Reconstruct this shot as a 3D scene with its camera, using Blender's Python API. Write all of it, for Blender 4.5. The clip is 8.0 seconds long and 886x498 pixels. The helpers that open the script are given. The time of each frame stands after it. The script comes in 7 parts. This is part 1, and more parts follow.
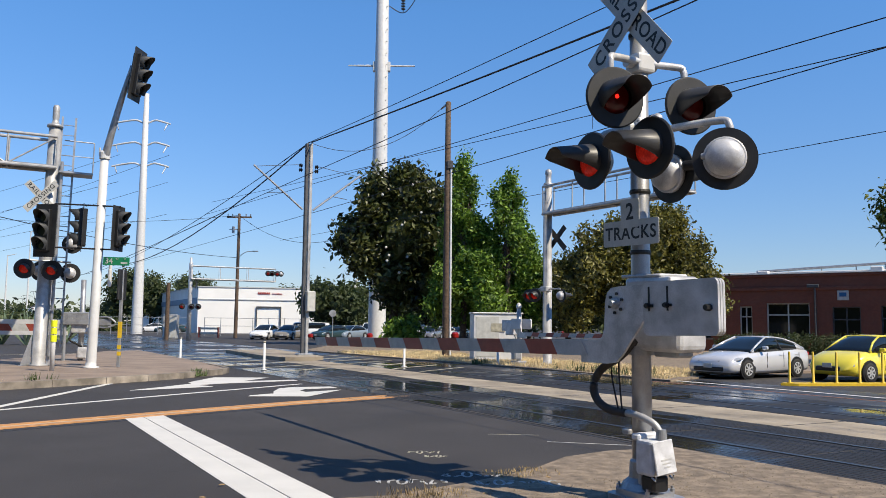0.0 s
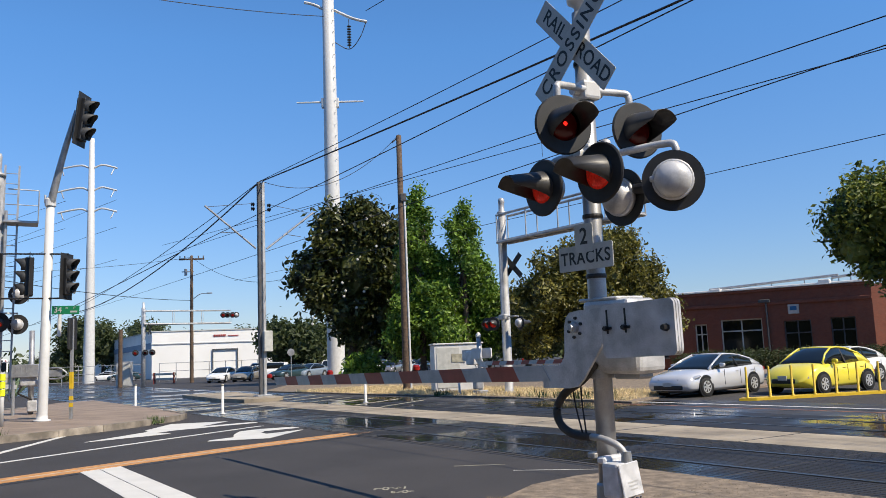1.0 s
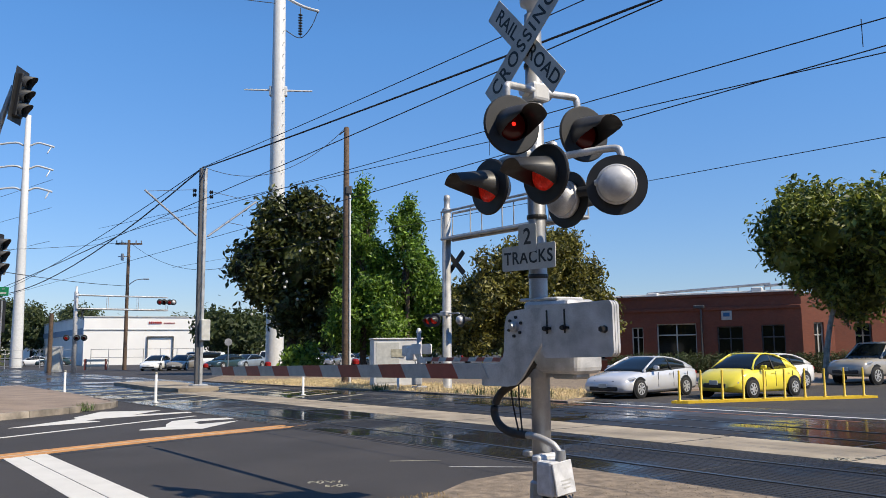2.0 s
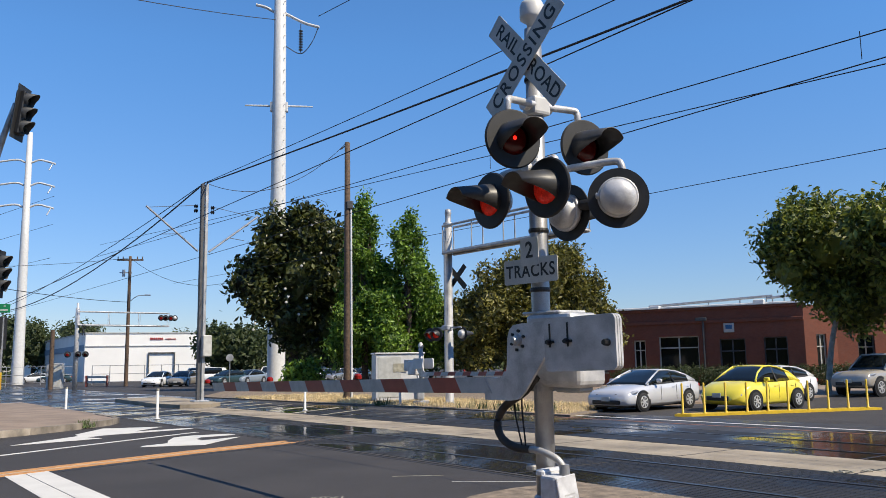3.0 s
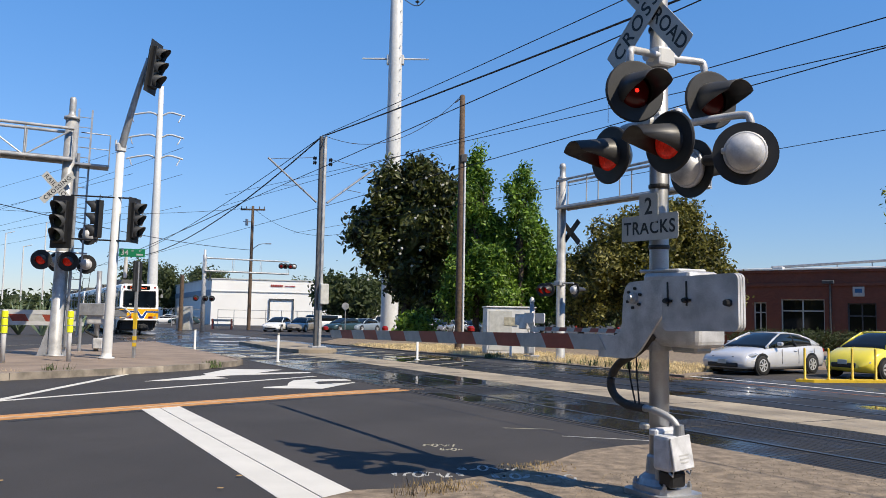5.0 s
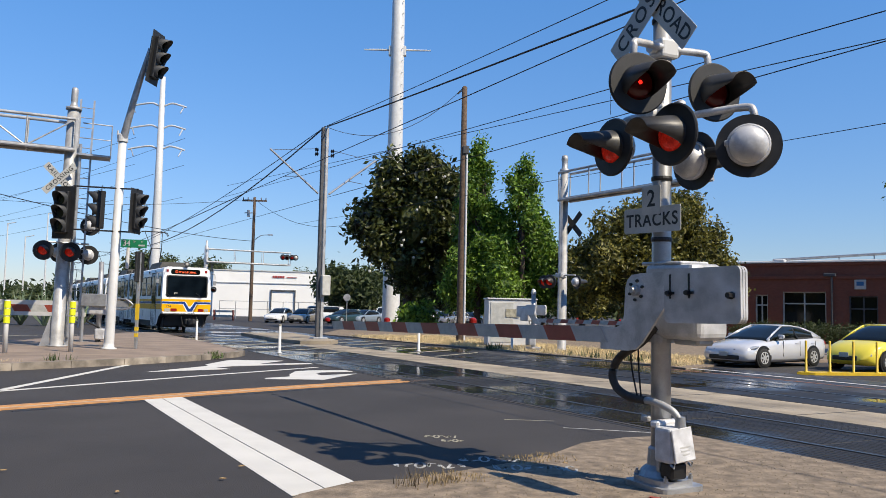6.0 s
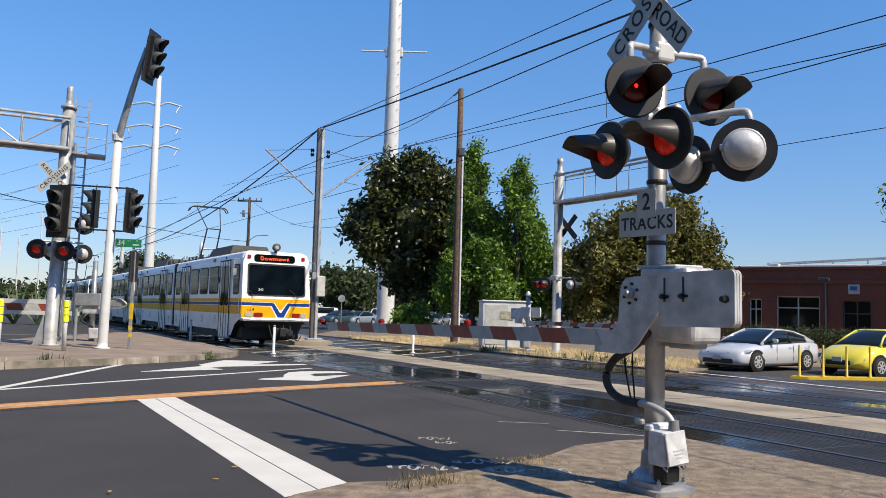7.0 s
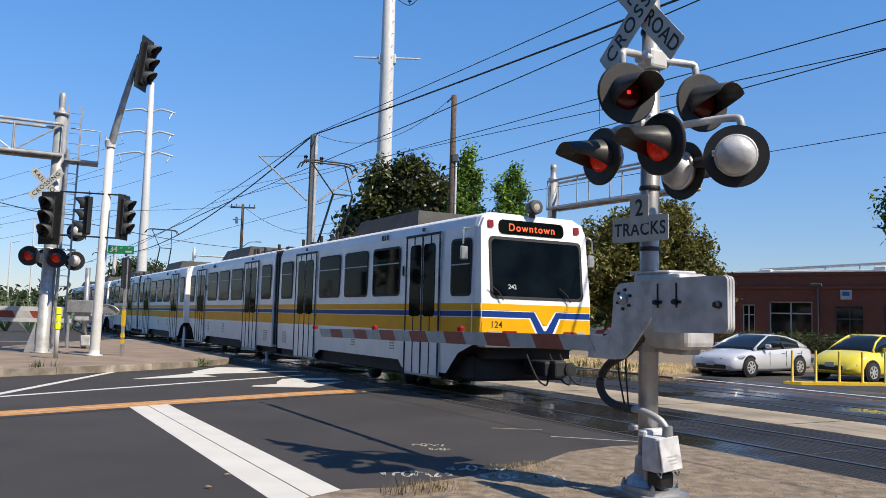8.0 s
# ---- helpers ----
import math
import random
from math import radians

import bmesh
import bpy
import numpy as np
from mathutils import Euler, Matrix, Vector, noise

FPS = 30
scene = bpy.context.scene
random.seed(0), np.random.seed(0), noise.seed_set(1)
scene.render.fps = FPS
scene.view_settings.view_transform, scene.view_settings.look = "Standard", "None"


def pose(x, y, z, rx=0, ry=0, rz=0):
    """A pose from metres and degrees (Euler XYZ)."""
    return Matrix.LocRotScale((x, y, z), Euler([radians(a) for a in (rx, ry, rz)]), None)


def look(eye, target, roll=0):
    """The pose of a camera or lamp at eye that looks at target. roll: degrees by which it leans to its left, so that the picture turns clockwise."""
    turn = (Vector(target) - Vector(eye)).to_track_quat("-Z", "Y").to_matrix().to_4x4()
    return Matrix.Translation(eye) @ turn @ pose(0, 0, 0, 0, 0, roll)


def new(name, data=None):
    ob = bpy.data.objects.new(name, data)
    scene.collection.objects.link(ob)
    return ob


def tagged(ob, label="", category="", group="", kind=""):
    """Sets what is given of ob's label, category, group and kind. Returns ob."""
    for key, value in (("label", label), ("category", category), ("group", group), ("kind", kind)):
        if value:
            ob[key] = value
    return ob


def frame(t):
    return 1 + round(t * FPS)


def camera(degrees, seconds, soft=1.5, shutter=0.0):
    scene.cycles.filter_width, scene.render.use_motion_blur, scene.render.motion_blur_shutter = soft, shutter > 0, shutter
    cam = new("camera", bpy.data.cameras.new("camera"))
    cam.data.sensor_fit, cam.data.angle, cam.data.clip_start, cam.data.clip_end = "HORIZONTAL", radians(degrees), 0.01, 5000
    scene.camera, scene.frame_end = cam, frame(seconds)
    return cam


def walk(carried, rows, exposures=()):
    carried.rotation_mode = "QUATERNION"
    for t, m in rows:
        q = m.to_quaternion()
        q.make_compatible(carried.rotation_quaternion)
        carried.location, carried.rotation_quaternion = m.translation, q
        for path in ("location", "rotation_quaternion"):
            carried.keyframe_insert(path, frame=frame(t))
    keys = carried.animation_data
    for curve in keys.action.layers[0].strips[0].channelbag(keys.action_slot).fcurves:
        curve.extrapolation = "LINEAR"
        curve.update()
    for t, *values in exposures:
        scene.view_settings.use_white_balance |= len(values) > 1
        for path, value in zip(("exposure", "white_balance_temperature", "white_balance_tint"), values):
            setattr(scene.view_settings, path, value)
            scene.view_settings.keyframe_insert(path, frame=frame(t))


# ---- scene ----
# camera: held in the hand beside the mast, small turns only
EYE = 1.52
cam = camera(56.0, 8.0, 0.7)
TURNS = [(0.0, 0.04, 95.26, -0.64, -0.09), (0.2, 0.039, 95.42, -0.5, -1.5), (0.4, 0.038, 95.62, -0.4, -2.25),
         (0.5, 0.037, 95.16, -0.35, -2.34), (0.6, 0.036, 95.5, -0.36, -3.6), (0.7, 0.035, 95.96, -0.36, -5.7),
         (0.8, 0.034, 96.05, 0.2, -4.45), (0.9, 0.032, 96.7, 1.1, -3.7), (1.0, 0.03, 97.41, 2.29, -2.82),
         (1.2, 0.029, 98.1, 2.45, -3.1), (1.4, 0.027, 98.15, 2.55, -2.95), (1.5, 0.025, 97.45, 2.57, -3.84),
         (1.6, 0.025, 97.05, 2.2, -4.3), (1.7, 0.026, 97.05, 1.7, -4.7), (1.8, 0.026, 96.95, 1.2, -5.45),
         (1.9, 0.027, 96.85, 0.85, -6.35), (2.0, 0.027, 97.01, 0.55, -6.93), (2.2, 0.03, 98.57, 1.09, -7.38),
         (3.3, 0.014, 97.44, 0.67, -5.9), (3.4, 0.013, 97.25, 0.6, -5.2), (3.5, 0.012, 97.03, 0.55, -3.74),
         (3.6, 0.01, 96.4, 0.45, -2.94), (3.7, 0.007, 95.95, 0.4, -2.3), (3.8, 0.004, 95.28, 0.3, -1.85),
         (3.9, 0.002, 95.07, 0.2, -1.68), (4.0, 0, 95.07, 0.18, -1.95), (4.2, -0.002, 95.2, -0.3, -1.3),
         (4.3, -0.004, 94.7, -0.7, -0.45), (4.5, -0.006, 94.45, -1.1, 0.31), (4.7, -0.008, 94.81, -0.95, 0.7),
         (5.8, -0.016, 94.55, -1.3, 0.6), (5.9, -0.017, 94.36, -1.25, 0.6), (6.0, -0.018, 94.23, -1.23, 0.81),
         (6.2, -0.018, 93.87, -1.4, 1.0), (6.5, -0.018, 94.07, -1.58, 0.75), (7.0, -0.018, 94.36, -1.63, 0.44),
         (7.5, -0.017, 94.57, -1.64, 0.35), (8.0, -0.018, 94.8, -1.5, 0.0)]
walk(cam, [(t, pose(x, 0, EYE, rx, ry, rz)) for t, x, rx, ry, rz in TURNS])

# ---- sky and sun ----
SUN_AZ, SUN_EL = 126.0, 47.0
world = bpy.data.worlds.new("sky")
scene.world = world
world.use_nodes = True
wn, wl = world.node_tree.nodes, world.node_tree.links
sky = wn.new("ShaderNodeTexSky")
sky.sky_type = "NISHITA"
sky.sun_disc = False
sky.sun_elevation = radians(SUN_EL)
sky.sun_rotation = radians(SUN_AZ)
sky.air_density, sky.dust_density, sky.ozone_density = 1.0, 0.1, 2.2
wn["Background"].inputs["Strength"].default_value = 0.106
tint = wn.new("ShaderNodeMix")
tint.data_type, tint.blend_type = "RGBA", "MULTIPLY"
tint.inputs["Factor"].default_value = 1.0
haze = wn.new("ShaderNodeValToRGB")  # clear blue overhead, paler dusty air towards the horizon
haze.color_ramp.elements[0].position, haze.color_ramp.elements[0].color = 0.0, (0.57, 0.59, 0.75, 1)
haze.color_ramp.elements[1].position, haze.color_ramp.elements[1].color = 0.36, (0.565, 0.945, 1.28, 1)
sky_co, sky_xyz = wn.new("ShaderNodeTexCoord"), wn.new("ShaderNodeSeparateXYZ")
wl.new(sky_co.outputs["Generated"], sky_xyz.inputs[0])
wl.new(sky_xyz.outputs["Z"], haze.inputs["Fac"])
wl.new(haze.outputs["Color"], tint.inputs[7])
wl.new(sky.outputs[0], tint.inputs[6])
wl.new(tint.outputs[2], wn["Background"].inputs["Color"])
sun = new("sun", bpy.data.lights.new("sun", "SUN"))
sun.data.energy, sun.data.angle, sun.data.color = 5.0, radians(0.53), (1.0, 0.88, 0.69)
sun.matrix_world = look((30 * math.sin(radians(SUN_AZ)), 30 * math.cos(radians(SUN_AZ)), 30 * math.tan(radians(SUN_EL))), (0, 0, 0))
scene.view_settings.exposure = 0.42

# ---- plan: s runs across the tracks, a along them, away from the camera ----
TRACK = radians(29.5)
U = Vector((-math.sin(TRACK), math.cos(TRACK), 0))
P = Vector((math.cos(TRACK), math.sin(TRACK), 0))
TRACK_DEG = 29.5


def at(s, a, z=0.0):
    v = P * s + U * a
    return Vector((v.x, v.y, z))


def polar(az, d, z=0.0):
    return Vector((d * math.sin(radians(az)), d * math.cos(radians(az)), z))


# ---- materials ----
BASE_SCALE = 0.77  # scales non-emitting base colours down, deepening shade against the raised exposure


def mat(name, color, rough=0.6, metal=0.0, var=0.25, scale=8.0, bump=0.15, fine=120.0, color2=None, spec=0.5, emit=0.0, random_amount=0.0):
    m = bpy.data.materials.new(name)
    m.use_nodes = True
    if not emit:
        color = tuple(c * BASE_SCALE for c in color)
        color2 = tuple(c * BASE_SCALE for c in color2) if color2 else None
    n, l = m.node_tree.nodes, m.node_tree.links
    b = n["Principled BSDF"]
    b.inputs["Roughness"].default_value, b.inputs["Metallic"].default_value = rough, metal
    b.inputs["Specular IOR Level"].default_value = spec
    co = n.new("ShaderNodeTexCoord")
    big, small = n.new("ShaderNodeTexNoise"), n.new("ShaderNodeTexNoise")
    big.inputs["Scale"].default_value, small.inputs["Scale"].default_value = scale, fine
    big.inputs["Detail"].default_value = 6
    for t in (big, small):
        l.new(co.outputs["Object"], t.inputs["Vector"])
    ramp = n.new("ShaderNodeValToRGB")
    c2 = color2 or tuple(c * (1 - var) for c in color)
    ramp.color_ramp.elements[0].color, ramp.color_ramp.elements[1].color = (*c2, 1), (*color, 1)
    ramp.color_ramp.elements[0].position, ramp.color_ramp.elements[1].position = 0.35, 0.65
    l.new(big.outputs["Fac"], ramp.inputs["Fac"])
    mix = n.new("ShaderNodeMix")
    mix.data_type, mix.blend_type = "RGBA", "OVERLAY"
    mix.inputs["Factor"].default_value = min(0.35, var)
    l.new(ramp.outputs["Color"], mix.inputs[6])
    l.new(small.outputs["Fac"], mix.inputs[7])
    out = mix.outputs[2]
    if random_amount:
        info, hsv, mr = n.new("ShaderNodeObjectInfo"), n.new("ShaderNodeHueSaturation"), n.new("ShaderNodeMapRange")
        mr.inputs["To Min"].default_value, mr.inputs["To Max"].default_value = 1 - random_amount, 1 + random_amount
        l.new(info.outputs["Random"], mr.inputs["Value"])
        l.new(mr.outputs["Result"], hsv.inputs["Value"])
        l.new(out, hsv.inputs["Color"])
        out = hsv.outputs["Color"]
    l.new(out, b.inputs["Base Color"])
    if bump:
        bp = n.new("ShaderNodeBump")
        bp.inputs["Strength"].default_value, bp.inputs["Distance"].default_value = bump, 0.01
        l.new(small.outputs["Fac"], bp.inputs["Height"])
        l.new(bp.outputs["Normal"], b.inputs["Normal"])
    if emit:
        l.new(out, b.inputs["Emission Color"])
        b.inputs["Emission Strength"].default_value = emit
    return m


def plain(name, color, rough=0.5, metal=0.0, emit=0.0):
    return mat(name, color, rough, metal, var=0.08, scale=3, bump=0.0, emit=emit)


ASPHALT = mat("asphalt", (0.053, 0.047, 0.045), 0.85, var=0.30, scale=0.6, bump=0.5, fine=90)
ASPHALT_OLD = mat("old_asphalt", (0.082, 0.075, 0.071), 0.85, var=0.35, scale=0.5, bump=0.5, fine=90)
CONCRETE = mat("concrete", (0.46, 0.385, 0.285), 0.85, var=0.42, scale=0.9, bump=0.4, fine=70)
KERB = mat("dirty_kerb", (0.42, 0.36, 0.29), 0.9, var=0.6, scale=2.5, bump=0.4, random_amount=0.2)
SIDEWALK = mat("sidewalk", (0.34, 0.26, 0.20), 0.9, var=0.3, scale=1.0, bump=0.3)
GRAVEL = mat("gravel_dirt", (0.32, 0.25, 0.18), 0.95, var=0.5, scale=6.0, bump=1.0, fine=38, color2=(0.16, 0.125, 0.092))
PAINT_WHITE = mat("road_paint_white", (0.76, 0.74, 0.69), 0.7, var=0.10, scale=2, bump=0.15)
PAINT_YELLOW = mat("road_paint_yellow", (0.66, 0.33, 0.12), 0.7, var=0.3, scale=7, bump=0.3)
SAND_PAINT = mat("worn_paint", (0.5, 0.47, 0.36), 0.8, var=0.4, scale=6, bump=0.3)
GALV_DULL = mat("dull_galvanised_steel", (0.58, 0.58, 0.58), 0.5, 0.35, var=0.35, scale=3, bump=0.05)
HOSE = mat("dusty_rubber_hose", (0.055, 0.05, 0.045), 0.8, var=0.4, scale=14, bump=0.3)
TRAM_GLASS = mat("tram_glass", (0.007, 0.010, 0.008), 0.05, var=0.6, scale=1.3, bump=0.0, spec=0.2)
TRAM_GLASS.node_tree.nodes["Principled BSDF"].inputs["IOR"].default_value = 1.15
GALV = mat("galvanised_steel", (0.52, 0.53, 0.55), 0.42, 0.55, var=0.3, scale=5, bump=0.05)
ALU = mat("aluminium_paint", (0.74, 0.74, 0.75), 0.42, 0.2, var=0.38, scale=5, bump=0.08)
WHITE_STEEL = mat("white_painted_steel", (0.74, 0.74, 0.73), 0.45, var=0.12, scale=4, bump=0.03)
BOX_GREY = mat("dusty_pale_enamel", (0.78, 0.79, 0.82), 0.5, var=0.3, scale=9, bump=0.08)
BLACK = mat("black_paint", (0.012, 0.012, 0.013), 0.5, var=0.3, scale=10, bump=0.05)
DARK_PLATE = mat("weathered_black_plate", (0.026, 0.026, 0.027), 0.55, var=0.5, scale=6, bump=0.08)
RUBBER = mat("rubber", (0.015, 0.015, 0.016), 0.8, var=0.3, scale=10)
WOOD_POLE = mat("pole_wood", (0.16, 0.105, 0.07), 0.9, var=0.5, scale=9, bump=0.4)
CHARCOAL = mat("dark_pole", (0.10, 0.10, 0.105), 0.7, var=0.4, scale=6)
# weak emission puts in signal glow and, on the near mast, sun caught in lenses
RED_GLOW_LENS = mat("red_lens_glow", (0.55, 0.022, 0.012), 0.25, var=0.5, scale=14, bump=0.3, fine=60, emit=0.22)
HOOD = mat("hood_black_enamel", (0.055, 0.055, 0.057), 0.45, var=0.3, scale=10, bump=0.05)
RED_BULB = plain("red_bulb", (1.0, 0.018, 0.010), 0.3, emit=1.6)
RED_LENS = plain("red_lens", (0.30, 0.014, 0.010), 0.2)
# darker red puts the hood's shade into the lens colour
SHADED_LENS = plain("hood_shaded_red_lens", (0.13, 0.006, 0.005), 0.2)
RED_TAPE = mat("red_sheeting", (0.40, 0.075, 0.045), 0.5, var=0.2, scale=8, bump=0.03)
GREY_TAPE = mat("grey_sheeting", (0.55, 0.55, 0.54), 0.5, var=0.2, scale=8, bump=0.03)
SIGN_WHITE = mat("sign_white", (0.62, 0.62, 0.58), 0.5, var=0.2, scale=5, bump=0.03)
SIGN_GREEN = plain("sign_green", (0.01, 0.25, 0.10), 0.5)
YELLOW_PAINT = mat("yellow_paint", (0.82, 0.54, 0.02), 0.5, var=0.2, scale=6, bump=0.05)
LIME = plain("lime_band", (0.95, 1.0, 0.02), 0.5)
TRAM_WHITE = mat("tram_white", (1.06, 1.05, 1.03), 0.35, var=0.10, scale=1.5, bump=0.0)
TRAM_GOLD = mat("tram_gold", (1.0, 0.49, 0.003), 0.5, var=0.10, scale=2, bump=0.0, spec=0.15)
TRAM_BLUE = mat("tram_blue", (0.014, 0.055, 0.27), 0.45, var=0.08, scale=3, bump=0.0, spec=0.12)
DARK_GLASS = mat("dark_glass", (0.008, 0.010, 0.010), 0.06, var=0.1, scale=2, bump=0.0, spec=0.3)
ROOF_GREY = mat("roof_equipment_grey", (0.075, 0.072, 0.062), 0.75, var=0.35, scale=3)
UNDER = mat("underframe_black", (0.02, 0.02, 0.022), 0.7, var=0.4, scale=4)
BARK = mat("bark", (0.11, 0.08, 0.06), 0.95, var=0.5, scale=12, bump=0.6)
STEEL_RAIL = mat("rail_steel", (0.20, 0.19, 0.19), 0.35, 0.8, var=0.3, scale=20)


# ---- mesh helpers ----
def link(name, bm, material, parent=None, label="", smooth=False):
    me = bpy.data.meshes.new(name)
    bm.normal_update()
    if smooth:
        for f in bm.faces:
            f.smooth = True
    bm.to_mesh(me)
    bm.free()
    me.materials.append(material)
    ob = new(name, me)
    if parent:
        ob.parent = parent
    if label:
        ob["label"] = label
    return ob


def part(name, bm, material, parent, label="", smooth=False):
    return link(name, bm, material, parent, label, smooth)


def thing(name, m, label, category, group="", kind=""):
    ob = new(name)
    ob.matrix_world = m
    return tagged(ob, label, category, group, kind)


def box(bm, size, center=(0, 0, 0), m=None, bevel=0.0, seg=1):
    ret = bmesh.ops.create_cube(bm, size=1.0)
    vs = ret["verts"]
    bmesh.ops.scale(bm, vec=size, verts=vs)
    if bevel:
        es = list({e for v in vs for e in v.link_edges})
        r = bmesh.ops.bevel(bm, geom=es, offset=bevel, segments=seg, affect="EDGES", profile=0.5)
        vs = list({v for f in r["faces"] for v in f.verts} | {v for v in vs if v.is_valid})
    bmesh.ops.translate(bm, vec=center, verts=vs)
    if m:
        bmesh.ops.transform(bm, matrix=m, verts=vs)
    return vs


def tube(bm, p0, p1, r0, r1=None, seg=16):
    p0, p1 = Vector(p0), Vector(p1)
    d = p1 - p0
    ret = bmesh.ops.create_cone(bm, cap_ends=True, segments=seg, radius1=r0, radius2=r0 if r1 is None else r1, depth=d.length)
    q = d.to_track_quat("Z", "Y").to_matrix().to_4x4()
    bmesh.ops.transform(bm, matrix=Matrix.Translation((p0 + p1) / 2) @ q, verts=ret["verts"])
    return ret["verts"]


def path_tube(bm, pts, r, seg=10):
    """A bent pipe through the points."""
    pts = [Vector(q) for q in pts]
    rings = []
    for i, q in enumerate(pts):
        d = (pts[min(i + 1, len(pts) - 1)] - pts[max(i - 1, 0)]).normalized()
        ref = Vector((0, 0, 1)) if abs(d.z) < 0.9 else Vector((1, 0, 0))
        x = d.cross(ref).normalized()
        y = d.cross(x)
        rr = r[i] if isinstance(r, (list, tuple)) else r
        rings.append([bm.verts.new(q + x * rr * math.cos(k * 2 * math.pi / seg) + y * rr * math.sin(k * 2 * math.pi / seg)) for k in range(seg)])
    for a, b in zip(rings, rings[1:]):
        for k in range(seg):
            bm.faces.new((a[k], a[(k + 1) % seg], b[(k + 1) % seg], b[k]))
    bm.faces.new(rings[0][::-1])
    bm.faces.new(rings[-1])


def curve_pts(*ctrl, n=8):
    """A smooth way through control points."""
    c = [Vector(q) for q in ctrl]
    c = [c[0] * 2 - c[1]] + c + [c[-1] * 2 - c[-2]]
    out = []
    for i in range(1, len(c) - 2):
        for k in range(n):
            t = k / n
            a, b, d, e = c[i - 1], c[i], c[i + 1], c[i + 2]
            out.append(0.5 * (2 * b + (d - a) * t + (2 * a - 5 * b + 4 * d - e) * t * t + (3 * b - a - 3 * d + e) * t ** 3))
    out.append(c[-2])
    return out


def prism(bm, poly, z0, z1):
    """An upright block over a polygon of (x, y)."""
    lo = [bm.verts.new((x, y, z0)) for x, y in poly]
    hi = [bm.verts.new((x, y, z1)) for x, y in poly]
    n = len(poly)
    bm.faces.new(hi)
    bm.faces.new(lo[::-1])
    for i in range(n):
        bm.faces.new((lo[i], lo[(i + 1) % n], hi[(i + 1) % n], hi[i]))
    bmesh.ops.recalc_face_normals(bm, faces=bm.faces)


def sa_prism(name, poly, z0, z1, material, label, category="", kind=""):
    bm = bmesh.new()
    prism(bm, [at(*q).to_2d() for q in poly], z0, z1)
    return tagged(link(name, bm, material), label, category, "", kind)


def lathe(bm, prof, axis_m, seg=24):
    """A turned form from (radius, height) pairs."""
    rings = []
    for r, h in prof:
        rings.append([bm.verts.new(axis_m @ Vector((max(r, 1e-4) * math.cos(k * 2 * math.pi / seg), max(r, 1e-4) * math.sin(k * 2 * math.pi / seg), h))) for k in range(seg)])
    for a, b in zip(rings, rings[1:]):
        for k in range(seg):
            bm.faces.new((a[k], a[(k + 1) % seg], b[(k + 1) % seg], b[k]))
    bm.faces.new(rings[0][::-1])
    bm.faces.new(rings[-1])


def text_part(name, words, size, m, material, parent, thick=0.002, label="", spacing=1.0, bold=0.012):
    cu = bpy.data.curves.new(name, "FONT")
    cu.body, cu.size, cu.extrude, cu.align_x, cu.align_y, cu.space_character = words, size, thick, "CENTER", "CENTER", spacing
    cu.offset = size * bold
    tmp = bpy.data.objects.new(name, cu)
    me = bpy.data.meshes.new_from_object(tmp)
    bpy.data.objects.remove(tmp)
    me.materials.clear()
    me.materials.append(material)
    ob = new(name, me)
    ob.parent = parent
    ob.matrix_local = m
    if label:
        ob["label"] = label
    return ob


# ---- ground, road, tracks ----
bm = bmesh.new()
prism(bm, [(-900, -300), (900, -300), (900, 1500), (-900, 1500)], -0.6, -0.02)
tagged(link("ground", bm, ASPHALT), "dark grey asphalt street surface stretching to the horizon", "ground", "", "structure")
def wet(name, color, lo=0.10, hi=0.75, scale=0.45, edge=(0.46, 0.60)):
    """Road surface with wet, shining patches between dry ones."""
    m = mat(name, color, 0.6, var=0.4, scale=0.7, bump=0.0)
    n, l = m.node_tree.nodes, m.node_tree.links
    b = n["Principled BSDF"]
    geo, t, r = n.new("ShaderNodeNewGeometry"), n.new("ShaderNodeTexNoise"), n.new("ShaderNodeMapRange")
    t.inputs["Scale"].default_value, t.inputs["Detail"].default_value = scale, 5
    l.new(geo.outputs["Position"], t.inputs["Vector"])
    r.inputs["From Min"].default_value, r.inputs["From Max"].default_value = edge
    r.inputs["To Min"].default_value, r.inputs["To Max"].default_value = lo, hi
    l.new(t.outputs["Fac"], r.inputs["Value"])
    l.new(r.outputs["Result"], b.inputs["Roughness"])
    g = n.new("ShaderNodeTexNoise")
    g.inputs["Scale"].default_value = 25
    l.new(geo.outputs["Position"], g.inputs["Vector"])
    bp = n.new("ShaderNodeBump")
    bp.inputs["Strength"].default_value, bp.inputs["Distance"].default_value = 0.10, 0.01
    l.new(g.outputs["Fac"], bp.inputs["Height"])
    l.new(bp.outputs["Normal"], b.inputs["Normal"])
    return m


WET_PANEL = wet("wet_crossing_panel", (0.034, 0.032, 0.032), 0.07, 0.62, 0.26, (0.44, 0.54))
WET_ROAD = wet("wet_asphalt", (0.060, 0.056, 0.055), 0.13, 0.7, 0.25)
WET_PANEL.node_tree.nodes["Principled BSDF"].inputs["Specular IOR Level"].default_value = 0.32
T1, T2 = 9.61, 14.55
sa_prism("track_bed", [(7.96, -40), (11.24, -40), (11.24, 34), (7.96, 34)], -0.3, -0.012, ASPHALT_OLD, "dark asphalt bed under the track panels", "track bed", "structure")
bed2 = sa_prism("track_bed", [(12.97, -40), (16.2, -40), (16.2, 34), (12.97, 34)], -0.3, -0.012, ASPHALT_OLD, "dark asphalt bed under the second track", "track bed", "structure")
sa_prism("wet_road", [(7.5, 34), (16.5, 34), (18, 110), (5.5, 110)], -0.3, -0.009, WET_ROAD, "wet dark asphalt along the tracks", "road", "structure")
